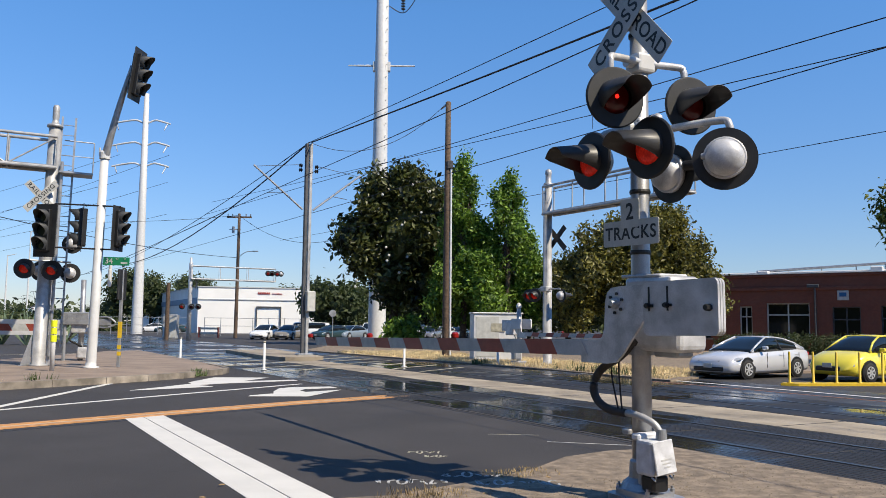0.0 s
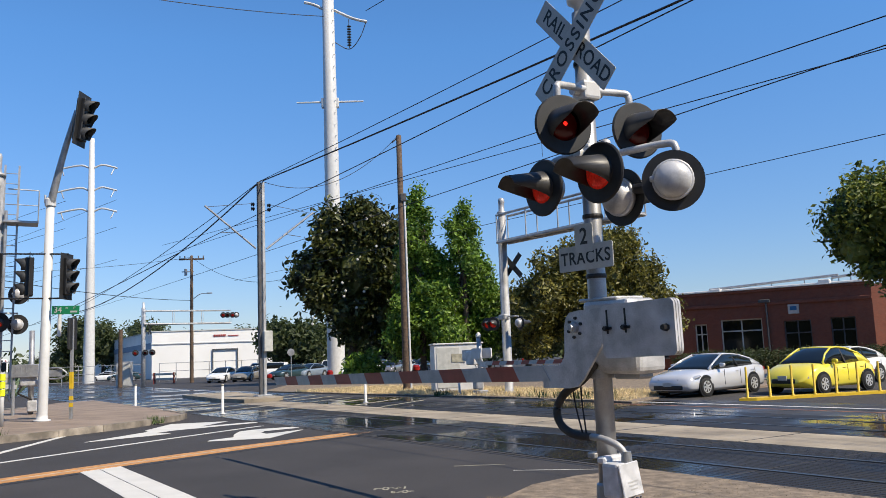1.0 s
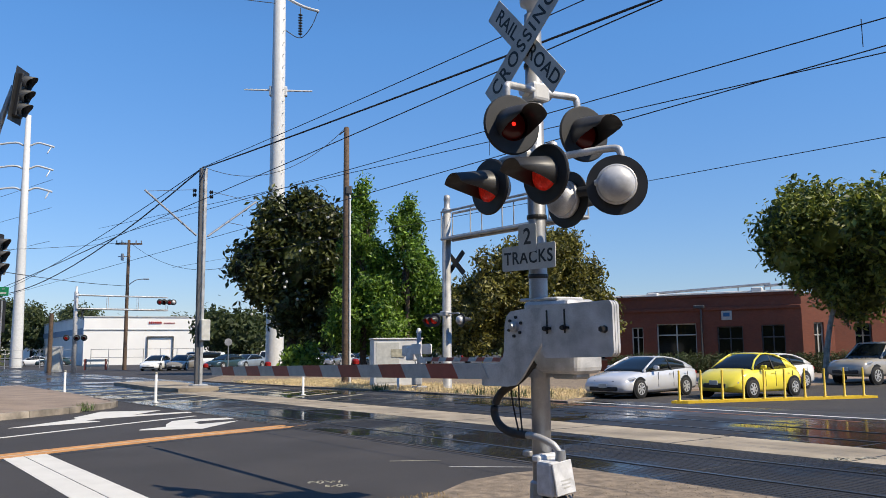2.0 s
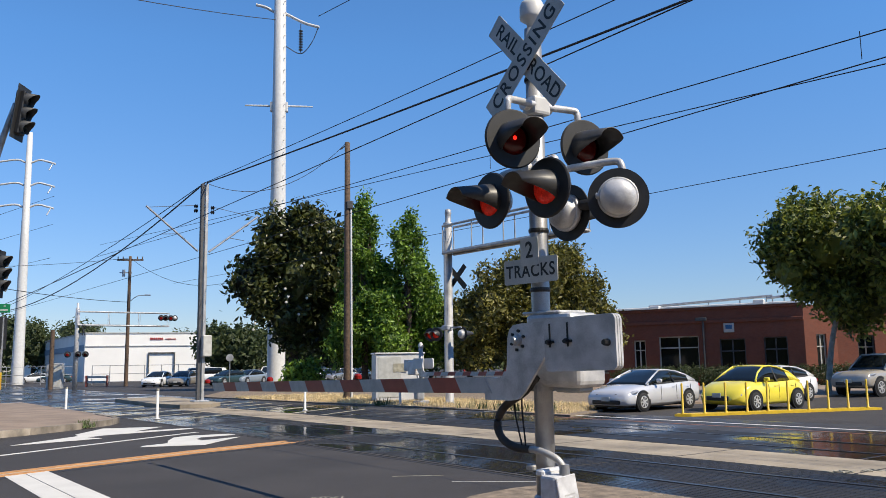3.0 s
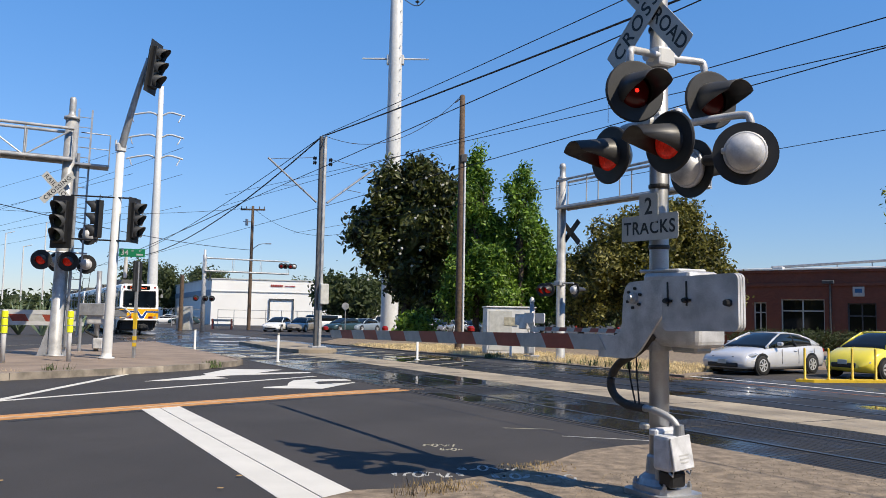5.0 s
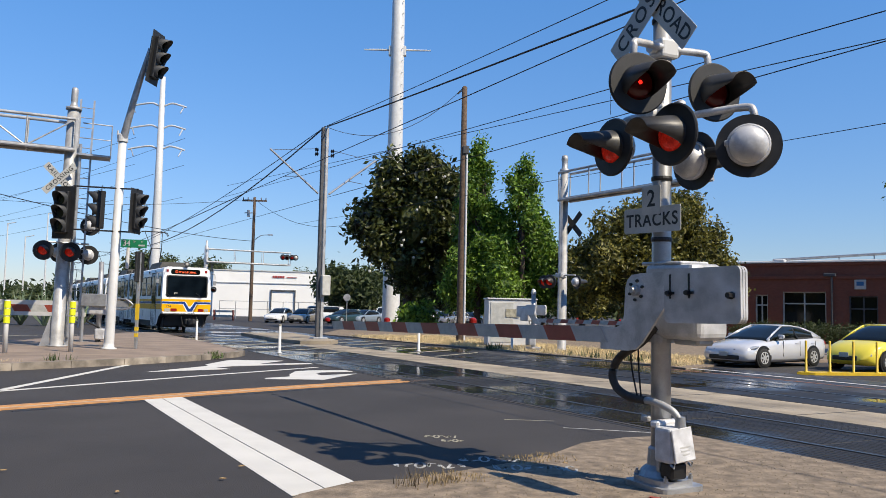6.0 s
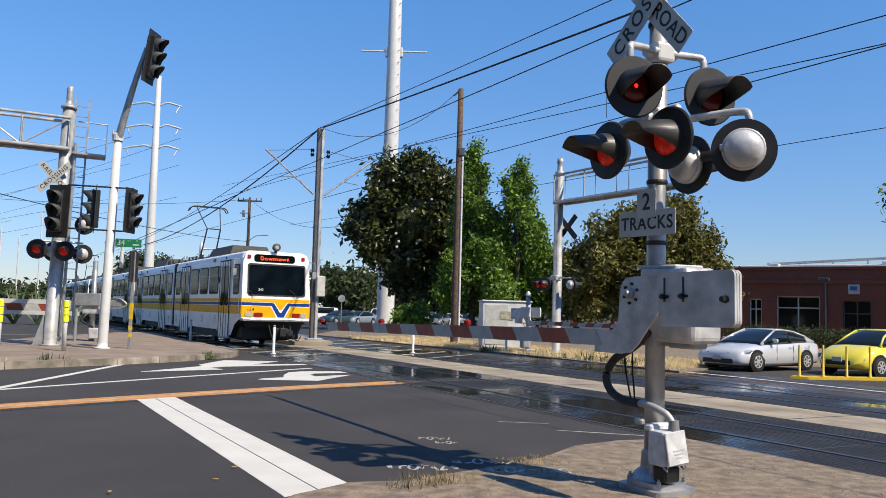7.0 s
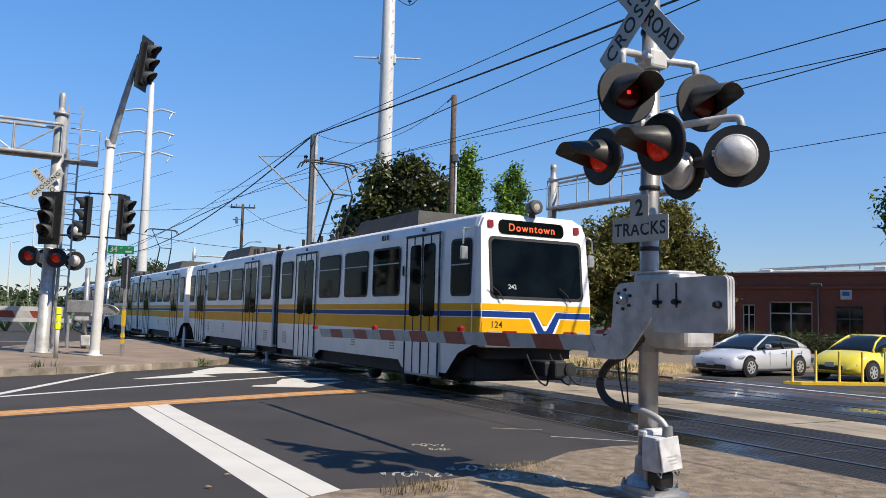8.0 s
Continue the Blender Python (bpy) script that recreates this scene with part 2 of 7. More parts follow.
sa_prism("wet_road", [(16.22, -30), (19.6, -30), (19.6, 16), (17.5, 28), (16.22, 33.5)], -0.3, -0.011, WET_ROAD, "wet dark asphalt beside the tracks", "road", "structure")
strip = sa_prism("concrete_strip", [(11.26, -40), (12.95, -40), (12.95, 33.4), (11.26, 33.4)], -0.3, -0.006, CONCRETE, "pale concrete strip between the two tracks", "pavement", "structure")
for c in (T1, T2):
    for o in (-0.72, 0.72):
        sa_prism("rail", [(c + o - 0.035, -40), (c + o + 0.035, -40), (c + o + 0.035, 160), (c + o - 0.035, 160)], -0.2, 0.004, STEEL_RAIL, "worn steel rail flush with the road", "rail", "structure")
GRAVEL_POLY = [(2.3, 6.6), (2.93, 6.9), (3.4, 6.8), (4.0, 6.95), (4.77, 7.15), (5.4, 7.4), (6.2, 7.9), (7.0, 8.05), (7.95, 7.9), (7.95, -14), (-3, -14), (-1.2, 1.5), (0.6, 4.6)]
sa_prism("gravel_shoulder", GRAVEL_POLY, -0.3, 0.012, GRAVEL, "dry brown gravel and dirt road shoulder", "shoulder", "structure")


def marking(name, pts, width, material, label, z=None):
    """A painted line along points (s, a), just proud of the road or of the track bed."""
    if z is None:
        z = -0.016 if max(p[0] for p in pts) < 7.9 else -0.007
    bm = bmesh.new()
    ring = []
    q = [at(*p) for p in pts]
    for i, v in enumerate(q):
        d = (q[min(i + 1, len(q) - 1)] - q[max(i - 1, 0)]).normalized()
        n = Vector((-d.y, d.x, 0)) * width / 2
        ring.append(((v + n).to_2d(), (v - n).to_2d()))
    for (a0, a1), (b0, b1) in zip(ring, ring[1:]):
        prism(bm, [a0, a1, b1, b0], -0.05, z)
    return tagged(link(name, bm, material), label, "road marking", "", "structure")


sa_prism("stop_line", [(2.3, 14.5), (2.6, 14.58), (2.6, 6.82), (2.26, 6.68)], -0.1, -0.016, PAINT_WHITE, "wide white painted stop line, one half", "road marking", "structure")
sa_prism("stop_line", [(2.615, 14.58), (2.95, 14.66), (2.95, 6.95), (2.615, 6.82)], -0.1, -0.016, PAINT_WHITE, "wide white painted stop line, other half", "road marking", "structure")
YL = [(-3.0, 12.3), (0.38, 13.76), (2.94, 14.76), (5.7, 15.75), (8.48, 16.5)]
marking("yellow_line", [(s, a - 0.19) for s, a in YL], 0.16, PAINT_YELLOW, "worn double yellow centre line, near stripe")
marking("yellow_line", [(s, a + 0.19) for s, a in YL], 0.16, PAINT_YELLOW, "worn double yellow centre line, far stripe")
marking("yellow_line", YL, 0.20, mat("bleached_line", (0.62, 0.46, 0.30), 0.8, var=0.35, scale=5, bump=0.3), "pale bleached strip between the yellow stripes", -0.0175)
TAR = mat("tar_seal", (0.018, 0.017, 0.017), 0.6, var=0.4, scale=3, bump=0.2)
marking("tar_seam", [(s, a - 0.50) for s, a in YL[1:]] + [(10.0, 16.2)], 0.09, TAR, "black tar sealed seam beside the centre line", -0.017)
for pts in ([(7.85, 16.9), (7.86, 8.2)],):
    marking("tar_seam", pts, 0.05, TAR, "thin black tar sealed crack in the road", -0.0175)
for pts in ([(16.5, 3.0), (17.9, 11.0), (18.4, 16.0)], [(17.0, 12.4), (19.4, 9.6)]):
    marking("tar_seam", pts, 0.07, TAR, "thin black tar sealed crack in the road", -0.009)
for k in range(14):
    marking("strip_joint", [(11.27, -6.0 + k * 3.0), (12.94, -6.0 + k * 3.0)], 0.025, TAR, "dark joint across the concrete strip", -0.003)
marking("white_line", [(-1.5, 12.8), (0.44, 16.8), (3.2, 22.4)], 0.16, PAINT_WHITE, "white painted lane edge line")
marking("white_line", [(-1.5, 15.2), (0.43, 16.4), (4.0, 18.6), (7.6, 20.7)], 0.13, PAINT_WHITE, "white painted lane line")


def ground_arrow(outline, label):
    """A painted arrow, one plate a few millimetres thick."""
    return sa_prism("turn_arrow", outline, -0.05, -0.015, PAINT_WHITE, label, "road marking", "structure")


ground_arrow([(5.4, 17.8), (6.0, 18.05), (6.2, 18.65), (6.6, 19.45), (7.05, 19.7), (8.4, 19.5), (8.3, 19.15), (7.1, 19.05), (6.83, 18.65), (6.8, 18.2), (7.8, 18.5), (6.45, 17.1), (5.3, 17.6)], "white painted left turn arrow on dark asphalt")
ground_arrow([(3.3, 20.05), (5.05, 21.7), (5.1, 22.25), (6.2, 24.0), (7.6, 23.4), (6.45, 22.15), (8.35, 22.35), (8.2, 22.0), (5.6, 21.5), (5.1, 21.15), (5.3, 20.55)], "white painted straight and right arrow on dark asphalt")
for k in range(7):
    marking("hatch_line", [(8.1, 25.5 + k * 2.3), (11.1, 27.6 + k * 2.3)], 0.10, SAND_PAINT, "thin worn white hatch line across the track", 0.006)
    marking("hatch_line", [(13.1, 24.5 + k * 2.0), (16.0, 26.6 + k * 2.0)], 0.09, SAND_PAINT, "thin worn white hatch line across the track", 0.006)
marking("white_line", [(18.3, 8.0), (18.2, 17.2), (17.9, 22.0)], 0.16, PAINT_WHITE, "white painted limit line beyond the tracks")
marking("white_line", [(17.4, 9.0), (17.3, 19.0)], 0.12, mat("worn_red_paint", (0.36, 0.16, 0.09), 0.8, var=0.4, scale=4), "worn reddish painted line beyond the tracks")
for pts in ([(-6, 33), (2.0, 36.5), (6.2, 37.5)], [(-8, 38), (2, 43), (6, 44.5)]):
    marking("yellow_line", pts, 0.14, SAND_PAINT, "faded lane line on the side street")
# chalk and spray marks left by utility workers
rnd = random.Random(4)
CHALK = mat("chalk_spray", (0.55, 0.55, 0.54), 0.9, var=0.5, scale=9, bump=0.0)


def spray_writing(x0, x1, y, n, deep, width, material, label, z=-0.016):
    """A row of hasty unreadable strokes on the road, read from the kerb."""
    for k in range(n):
        x = x0 + (x1 - x0) * (k + 0.5) / n
        w = (x1 - x0) / n * 0.45
        pts = [(x + rnd.uniform(-1, 1) * w, y + rnd.uniform(-1, 1) * deep) for _ in range(rnd.choice((3, 4, 5)))]
        if k % 5 == 2:
            pts = [(x + w * math.cos(j * 0.7 + k), y + deep * math.sin(j * 0.7 + k)) for j in range(9)]
        pts = curve_pts(*[(u, v, 0) for u, v in pts], n=3)
        marking("spray_mark", [(u.dot(P), u.dot(U)) for u in pts], width, material, label, z)


spray_writing(-0.60, 0.15, 8.42, 7, 0.14, 0.026, CHALK, "white sprayed utility writing, unreadable")
spray_writing(0.05, 0.70, 8.85, 6, 0.15, 0.026, CHALK, "white sprayed utility writing, unreadable")
spray_writing(0.35, 1.20, 8.25, 8, 0.14, 0.026, CHALK, "white sprayed utility writing, unreadable", 0.015)
spray_writing(-0.40, 0.05, 10.35, 6, 0.10, 0.022, SAND_PAINT, "faded cream sprayed utility writing")
spray_writing(-0.15, 0.12, 10.05, 4, 0.08, 0.022, SAND_PAINT, "faded cream sprayed utility writing")
spray_writing(6.6, 7.4, 11.0, 7, 0.14, 0.022, SAND_PAINT, "pale sprayed mark on the track panel", 0.003)
marking("spray_mark", [(6.9, 9.2), (7.75, 8.4)], 0.02, PAINT_WHITE, "white sprayed utility mark", -0.017)
marking("spray_mark", [(6.6, 10.2), (7.2, 9.8)], 0.025, SAND_PAINT, "faded sprayed utility mark", -0.017)
marking("spray_mark", [(4.9, 5.35), (5.0, 5.1)], 0.04, mat("red_spray", (0.45, 0.08, 0.05), 0.8), "red sprayed mark on dirt", 0.02)

ISLAND = [(0.53, 21.1), (3.07, 22.4), (5.3, 23.9), (6.7, 25.3), (7.15, 26.2), (7.25, 27.2), (7.4, 31), (7.6, 44), (6, 43), (0.5, 33), (-8, 30), (-12, 22), (-8, 17.5)]
island = sa_prism("traffic_island", ISLAND, -0.3, 0.13, SIDEWALK, "reddish brown paved traffic island with low kerb", "pavement", "structure")
edge = [(-8, 17.5), (-3, 19.6), (0.53, 21.1), (1.8, 21.75), (3.07, 22.4), (4.2, 23.1), (5.3, 23.9), (6.0, 24.6), (6.7, 25.3), (7.15, 26.2), (7.25, 27.2), (7.3, 29)]
for e0, e1 in zip(edge, edge[1:]):
    q0, q1 = at(*e0), at(*e1)
    d = (q1 - q0).normalized()
    n = Vector((d.y, -d.x, 0)) * 0.08
    bm = bmesh.new()
    prism(bm, [(q + w).to_2d() for q, w in ((q0 + d * 0.004, n), (q1 - d * 0.004, n), (q1 - d * 0.004, -n), (q0 + d * 0.004, -n))], -0.1, 0.145)
    part("kerb_stone", bm, KERB, island)
sa_prism("median", [(11.6, 33.6), (12.9, 33.5), (13.6, 34.4), (14.6, 44), (11.9, 44), (11.3, 36)], -0.3, 0.14, CONCRETE, "raised concrete median with dark kerb face", "median", "structure")
sa_prism("grass_verge", [(17.7, 17.8), (18.0, 24), (17.4, 32), (17.0, 46), (30, 70), (40, 60), (30, 20), (21.8, 19.6)], -0.3, 0.03, GRAVEL, "dry dirt verge under straw grass", "verge", "structure")
sa_prism("far_pavement", [(21.8, 19.9), (60, 16.5), (70, 70), (40, 60), (30, 20.4)], -0.3, 0.06, SIDEWALK, "pale pavement before the brick building", "pavement", "structure")
sa_prism("yellow_median", [(19.6, 15.55), (20.0, 15.75), (26.2, 13.4), (26.1, 12.9), (19.9, 15.2)], -0.1, 0.05, YELLOW_PAINT, "low yellow painted median kerb", "median", "structure")


# straw grass, loose stones, weeds
def tuft_field(name, poly, count, h, material, label, seed, zb=0.0):
    r = random.Random(seed)
    pts = [at(*q) for q in poly]
    x0, x1 = min(q.x for q in pts), max(q.x for q in pts)
    y0, y1 = min(q.y for q in pts), max(q.y for q in pts)

    def inside(x, y):
        c = False
        for i in range(len(pts)):
            a, b = pts[i], pts[i - 1]
            if (a.y > y) != (b.y > y) and x < (b.x - a.x) * (y - a.y) / (b.y - a.y) + a.x:
                c = not c
        return c

    verts, faces = [], []
    while len(faces) < count:
        x, y = r.uniform(x0, x1), r.uniform(y0, y1)
        if not inside(x, y):
            continue
        for _ in range(5):
            ang, hh, w = r.uniform(0, 6.28), h * r.uniform(0.4, 1.2), (0.012 if h > 0.2 else 0.0025) + h * 0.03
            dx, dy = math.cos(ang), math.sin(ang)
            bx, by = x + r.uniform(-0.1, 0.1), y + r.uniform(-0.1, 0.1)
            i = len(verts)
            verts += [(bx - dy * w, by + dx * w, zb), (bx + dy * w, by - dx * w, zb), (bx + dx * hh * 0.45, by + dy * hh * 0.45, zb + hh)]
            faces.append((i, i + 1, i + 2))
    me = bpy.data.meshes.new(name)
    me.from_pydata(verts, [], faces)
    me.materials.append(material)
    return tagged(new(name, me), label, "grass", "", "stuff")


STRAW = mat("straw", (1.0, 0.78, 0.42), 0.9, var=0.45, scale=1.2, bump=0.0)
DRY_BITS = mat("dry_bits", (0.50, 0.36, 0.16), 0.9, var=0.4, scale=6, bump=0.0)
DEAD_WEED = mat("dead_weed", (0.20, 0.15, 0.09), 0.9, var=0.4, scale=6, bump=0.0)
GREEN_WEED = mat("weed_green", (0.10, 0.14, 0.045), 0.85, var=0.4, scale=6, bump=0.0)
tuft_field("straw_grass", [(17.8, 18.2), (18.2, 24), (17.6, 32), (17.2, 42), (22.5, 42), (22.5, 20.2)], 30000, 0.17, STRAW, "dry straw coloured grass on the verge", 3, 0.02)
tuft_field("weeds", [(18.1, 19), (18.2, 24), (18.9, 24), (19.5, 20)], 250, 0.3, GREEN_WEED, "green weeds among straw grass", 5, 0.02)
for (s, a), n, h, m_ in (((5.8, 24.4), 90, 0.22, GREEN_WEED), ((1.6, 22.2), 60, 0.28, GREEN_WEED), ((0.6, 21.8), 40, 0.2, STRAW), ((3.75, 6.7), 420, 0.03, DRY_BITS), ((3.5, 6.65), 110, 0.10, DEAD_WEED), ((5.1, 7.2), 420, 0.03, DRY_BITS), ((17.9, 28.4), 80, 0.3, GREEN_WEED)):
    tuft_field("weed_clump", [(s - 0.3, a - 0.22), (s + 0.3, a - 0.2), (s + 0.3, a + 0.2), (s - 0.3, a + 0.22)], n, h, m_, "small weed clump growing at the road edge", int(s * 100), 0.012)


def stones(name, count, seed, span, label):
    r = random.Random(seed)
    verts, faces = [], []
    (s0, s1), (a0, a1) = span
    for _ in range(count):
        q = at(r.uniform(s0, s1), r.uniform(a0, a1))
        k = r.choice((0.006, 0.006, 0.008, 0.008, 0.010, 0.014))
        i = len(verts)
        ang = r.uniform(0, 6.28)
        for j in range(4):
            w = ang + j * 1.57 + r.uniform(-0.3, 0.3)
            verts.append((q.x + math.cos(w) * k * r.uniform(0.7, 1.3), q.y + math.sin(w) * k * r.uniform(0.7, 1.3), 0.010))
        verts.append((q.x, q.y, 0.012 + k * r.uniform(0.5, 1.0)))
        faces += [(i + j, i + (j + 1) % 4, i + 4) for j in range(4)]
    me = bpy.data.meshes.new(name)
    me.from_pydata(verts, [], faces)
    me.materials.append(mat("stone", (0.33, 0.27, 0.20), 0.9, var=0.5, scale=30, bump=0.2))
    return tagged(new(name, me), label, "gravel", "", "stuff")


stones("loose_gravel", 7000, 8, ((3.2, 7.9), (1.0, 6.6)), "loose pale gravel stones on the dirt shoulder")
LEAF_DRY = mat("dry_leaf", (0.55, 0.36, 0.16), 0.8, var=0.3, scale=10, bump=0.0)
for s, a in ((1.0, 7.3), (1.9, 7.5), (-0.8, 6.9), (2.2, 8.0), (4.2, 6.5), (5.2, 6.9), (0.2, 8.6)):
    bm = bmesh.new()
    prism(bm, [(math.cos(k) * (0.026 + 0.010 * math.sin(3 * k)), math.sin(k) * 0.015) for k in [j * 0.7 for j in range(9)]], 0, 0.006)
    lf = link("dry_leaf", bm, LEAF_DRY)
    lf.matrix_world = Matrix.Translation(at(s, a, 0.012 if s > 3 else 0.001)) @ pose(0, 0, 0, 0, 0, s * 97)
    tagged(lf, "single dry brown fallen leaf on the ground", "leaf", "fallen leaves")


# ---- near crossing mast: x along the arm's line towards the camera, y with the traffic, z up ----
MAST = Matrix.Translation(at(5.33, 5.68)) @ pose(0, 0, 0, 0, 0, -60.5) @ pose(0, 0, 0, 0.8, 1.0, 0)


def rounded(w, h, r, n=5):
    """A rounded rectangle outline, centred."""
    out = []
    for cx, cy, a0 in ((w / 2 - r, h / 2 - r, 0), (-w / 2 + r, h / 2 - r, 90), (-w / 2 + r, -h / 2 + r, 180), (w / 2 - r, -h / 2 + r, 270)):
        out += [(cx + r * math.cos(radians(a0 + 90 * k / n)), cy + r * math.sin(radians(a0 + 90 * k / n))) for k in range(n + 1)]
    return out


def plate(bm, poly, y0, y1):
    """An upright plate over a polygon of (x, z), from y0 to y1."""
    a = [bm.verts.new((x, y0, z)) for x, z in poly]
    b = [bm.verts.new((x, y1, z)) for x, z in poly]
    bm.faces.new(a)
    bm.faces.new(b[::-1])
    for i in range(len(poly)):
        bm.faces.new((a[i], a[(i + 1) % len(poly)], b[(i + 1) % len(poly)], b[i]))
    bmesh.ops.recalc_face_normals(bm, faces=bm.faces)


def flash_head(parent, m, lit, radius=0.27):
    """One flashing light: plate, hood, lens, silver housing behind; it looks along local -y."""
    head = part("light_head", (lambda b: (lathe(b, [(radius, 0), (radius, 0.012), (radius - 0.012, 0.022)], Matrix.Identity(4) @ pose(0, 0, 0, 90, 0, 0), 40), b)[1])(bmesh.new()), DARK_PLATE, parent, "round black background plate")
    head.matrix_local = m
    bm = bmesh.new()
    lathe(bm, [(0.165, 0.0), (0.16, 0.07), (0.15, 0.13), (0.11, 0.17), (0.05, 0.185), (0.0, 0.19)], pose(0, 0.0, 0, -90, 0, 0), 28)
    lathe(bm, [(0.18, 0.0), (0.18, 0.05), (0.165, 0.05)], pose(0, 0.01, 0, -90, 0, 0), 28)
    box(bm, (0.05, 0.05, 0.05), (0.17, 0.05, 0.02), None, 0.008)
    part("housing", bm, ALU, head, "silver domed housing", True)
    bm = bmesh.new()
    lathe(bm, [(0.0, 0.052), (0.06, 0.05), (0.11, 0.04), (0.148, 0.02)], pose(0, -0.002, 0, 90, 0, 0), 28)
    part("lens", bm, RED_GLOW_LENS if lit == 1 else SHADED_LENS, head, "red glass lens", True)
    if lit == 2:
        bm = bmesh.new()
        lathe(bm, [(0.02, 0.05), (0.016, 0.056), (0.0, 0.058)], pose(0, -0.002, 0.0, 90, 0, 0), 12)
        part("bulb", bm, RED_BULB, head, "glowing red bulb", True)
    bm = bmesh.new()
    n, ln = 26, 0.42
    rings = []
    for k in range(n + 1):
        ang = radians(-42 + 264 * k / n)
        fr = 0.03 + ln * min(1.0, max(0.0, (math.sin(ang) + 0.66) / 0.92)) ** 1.05
        rings.append([(r_ * math.cos(ang), r_ * math.sin(ang), fr) for r_ in (0.155, 0.161)])
    pv = []
    for row in rings:
        (xi, zi, fr), (xo, zo, _) = row
        pv.append([bm.verts.new((xi, -0.02, zi)), bm.verts.new((xi * (1 - 0.38 * fr), -fr, zi * (1 - 0.38 * fr) - 0.10 * fr)), bm.verts.new((xo * (1 - 0.38 * fr), -fr, zo * (1 - 0.38 * fr) - 0.10 * fr)), bm.verts.new((xo, -0.02, zo))])
    for a, b in zip(pv, pv[1:]):
        for j in range(3):
            bm.faces.new((a[j], a[j + 1], b[j + 1], b[j]))
    bmesh.ops.recalc_face_normals(bm, faces=bm.faces)
    part("hood", bm, HOOD, head, "long black visor", True)
    return head


def near_mast():
    t = thing("crossing_signal", MAST, "silver railroad crossing signal mast with flashing red lights", "crossing signal")
    bm = bmesh.new()
    lathe(bm, [(0.088, 0.1), (0.086, 2.0), (0.080, 4.70)], Matrix.Identity(4), 28)
    part("pole", bm, GALV, t, "weathered galvanised pole", True)
    bm = bmesh.new()
    lathe(bm, [(0.05, 4.70), (0.055, 4.76), (0.115, 4.80), (0.12, 4.83), (0.118, 4.93), (0.10, 4.97), (0.05, 4.99), (0, 4.99)], Matrix.Identity(4), 24)
    part("bell", bm, WHITE_STEEL, t, "white bell on the mast top", True)
    # footing
    bm = bmesh.new()
    prism(bm, [(x + 0.06, y - 0.02) for x, y in rounded(0.54, 0.48, 0.07, 3)], -0.05, 0.06)
    prism(bm, [(x + 0.05, y - 0.02) for x, y in rounded(0.46, 0.40, 0.12, 3)], 0.06, 0.11)
    lathe(bm, [(0.2, 0.11), (0.17, 0.16), (0.12, 0.2), (0.11, 0.34), (0.09, 0.36)], Matrix.Identity(4), 20)
    part("base", bm, GALV, t, "grey cast base plate")
    for x, y in ((-0.13, -0.16), (0.24, -0.17), (-0.13, 0.12), (0.24, 0.12)):
        bm = bmesh.new()
        tube(bm, (x, y, 0.1), (x, y, 0.135), 0.022, None, 6)
        tube(bm, (x, y, 0.135), (x, y, 0.155), 0.012, None, 8)
        part("anchor_bolt", bm, GALV, t)
    # junction box at the foot
    bm = bmesh.new()
    box(bm, (0.20, 0.23, 0.30), (0.24, -0.10, 0.42), None, 0.03, 2)
    box(bm, (0.10, 0.30, 0.06), (0.12, -0.05, 0.58), None, 0.015)
    jb = part("junction_box", bm, BOX_GREY, t, "white junction box with closed lid")
    bm = bmesh.new()
    box(bm, (0.018, 0.23, 0.28), (0, 0, 0), None, 0.006)
    lid = part("lid", bm, BOX_GREY, jb, "pale hinged lid with faded label")
    lid.matrix_local = pose(0.365, -0.09, 0.435, 5, -7, 0)
    for k in range(3):
        bm = bmesh.new()
        box(bm, (0.002, 0.12 - 0.02 * k, 0.012), (0.0105, 0.01, -0.02 - 0.03 * k))
        b_ = part("label_bar", bm, GREY_TAPE, lid)
    for y in (-0.2, 0.0):
        bm = bmesh.new()
        path_tube(bm, [(0.33, y, 0.27), (0.37, y, 0.25), (0.38, y, 0.29)], 0.01, 6)
        part("latch", bm, GALV, jb)
    bm = bmesh.new()
    box(bm, (0.16, 0.18, 0.14), (0.24, -0.08, 0.2), None, 0.02)
    part("cable_entry", bm, BLACK, t)
    bm = bmesh.new()
    tube(bm, (0.30, -0.06, 0.56), (0.30, -0.06, 0.66), 0.05, 0.042, 16)
    part("hose_coupling", bm, GALV, t)
    bm = bmesh.new()
    path_tube(bm, curve_pts((0.04, -0.10, 1.42), (-0.10, -0.15, 1.27), (-0.36, -0.16, 1.13), (-0.47, -0.16, 0.97), (-0.41, -0.16, 0.84), (-0.24, -0.16, 0.775), (-0.03, -0.15, 0.765), n=6), 0.038, 12)
    part("cable_hose", bm, HOSE, t, "thick dusty black cable hose", True)
    bm = bmesh.new()
    path_tube(bm, curve_pts((-0.06, -0.15, 0.768), (0.10, -0.14, 0.76), (0.24, -0.10, 0.71), (0.29, -0.07, 0.64), (0.30, -0.06, 0.58), n=6), 0.031, 12)
    part("conduit_elbow", bm, GALV_DULL, t, "bent grey cable conduit", True)
    bm = bmesh.new()
    box(bm, (0.10, 0.05, 0.05), (-0.06, -0.12, 0.60), None, 0.01)
    box(bm, (0.05, 0.04, 0.44), (0.10, -0.11, 0.38), None, 0.008)
    part("box_bracket", bm, GALV_DULL, t)
    for dx in (0.0, 0.1):
        bm = bmesh.new()
        path_tube(bm, curve_pts((-0.26 + dx, -0.12, 1.38), (-0.24 + dx, -0.14, 1.10), (-0.12 + dx * 0.5, -0.17, 0.79), n=6), 0.008, 6)
        part("cable", bm, RUBBER, t)
    # gate mechanism housing
    bm = bmesh.new()
    box(bm, (0.58, 0.36, 0.52), (0.26, 0.08, 1.58), None, 0.06, 3)
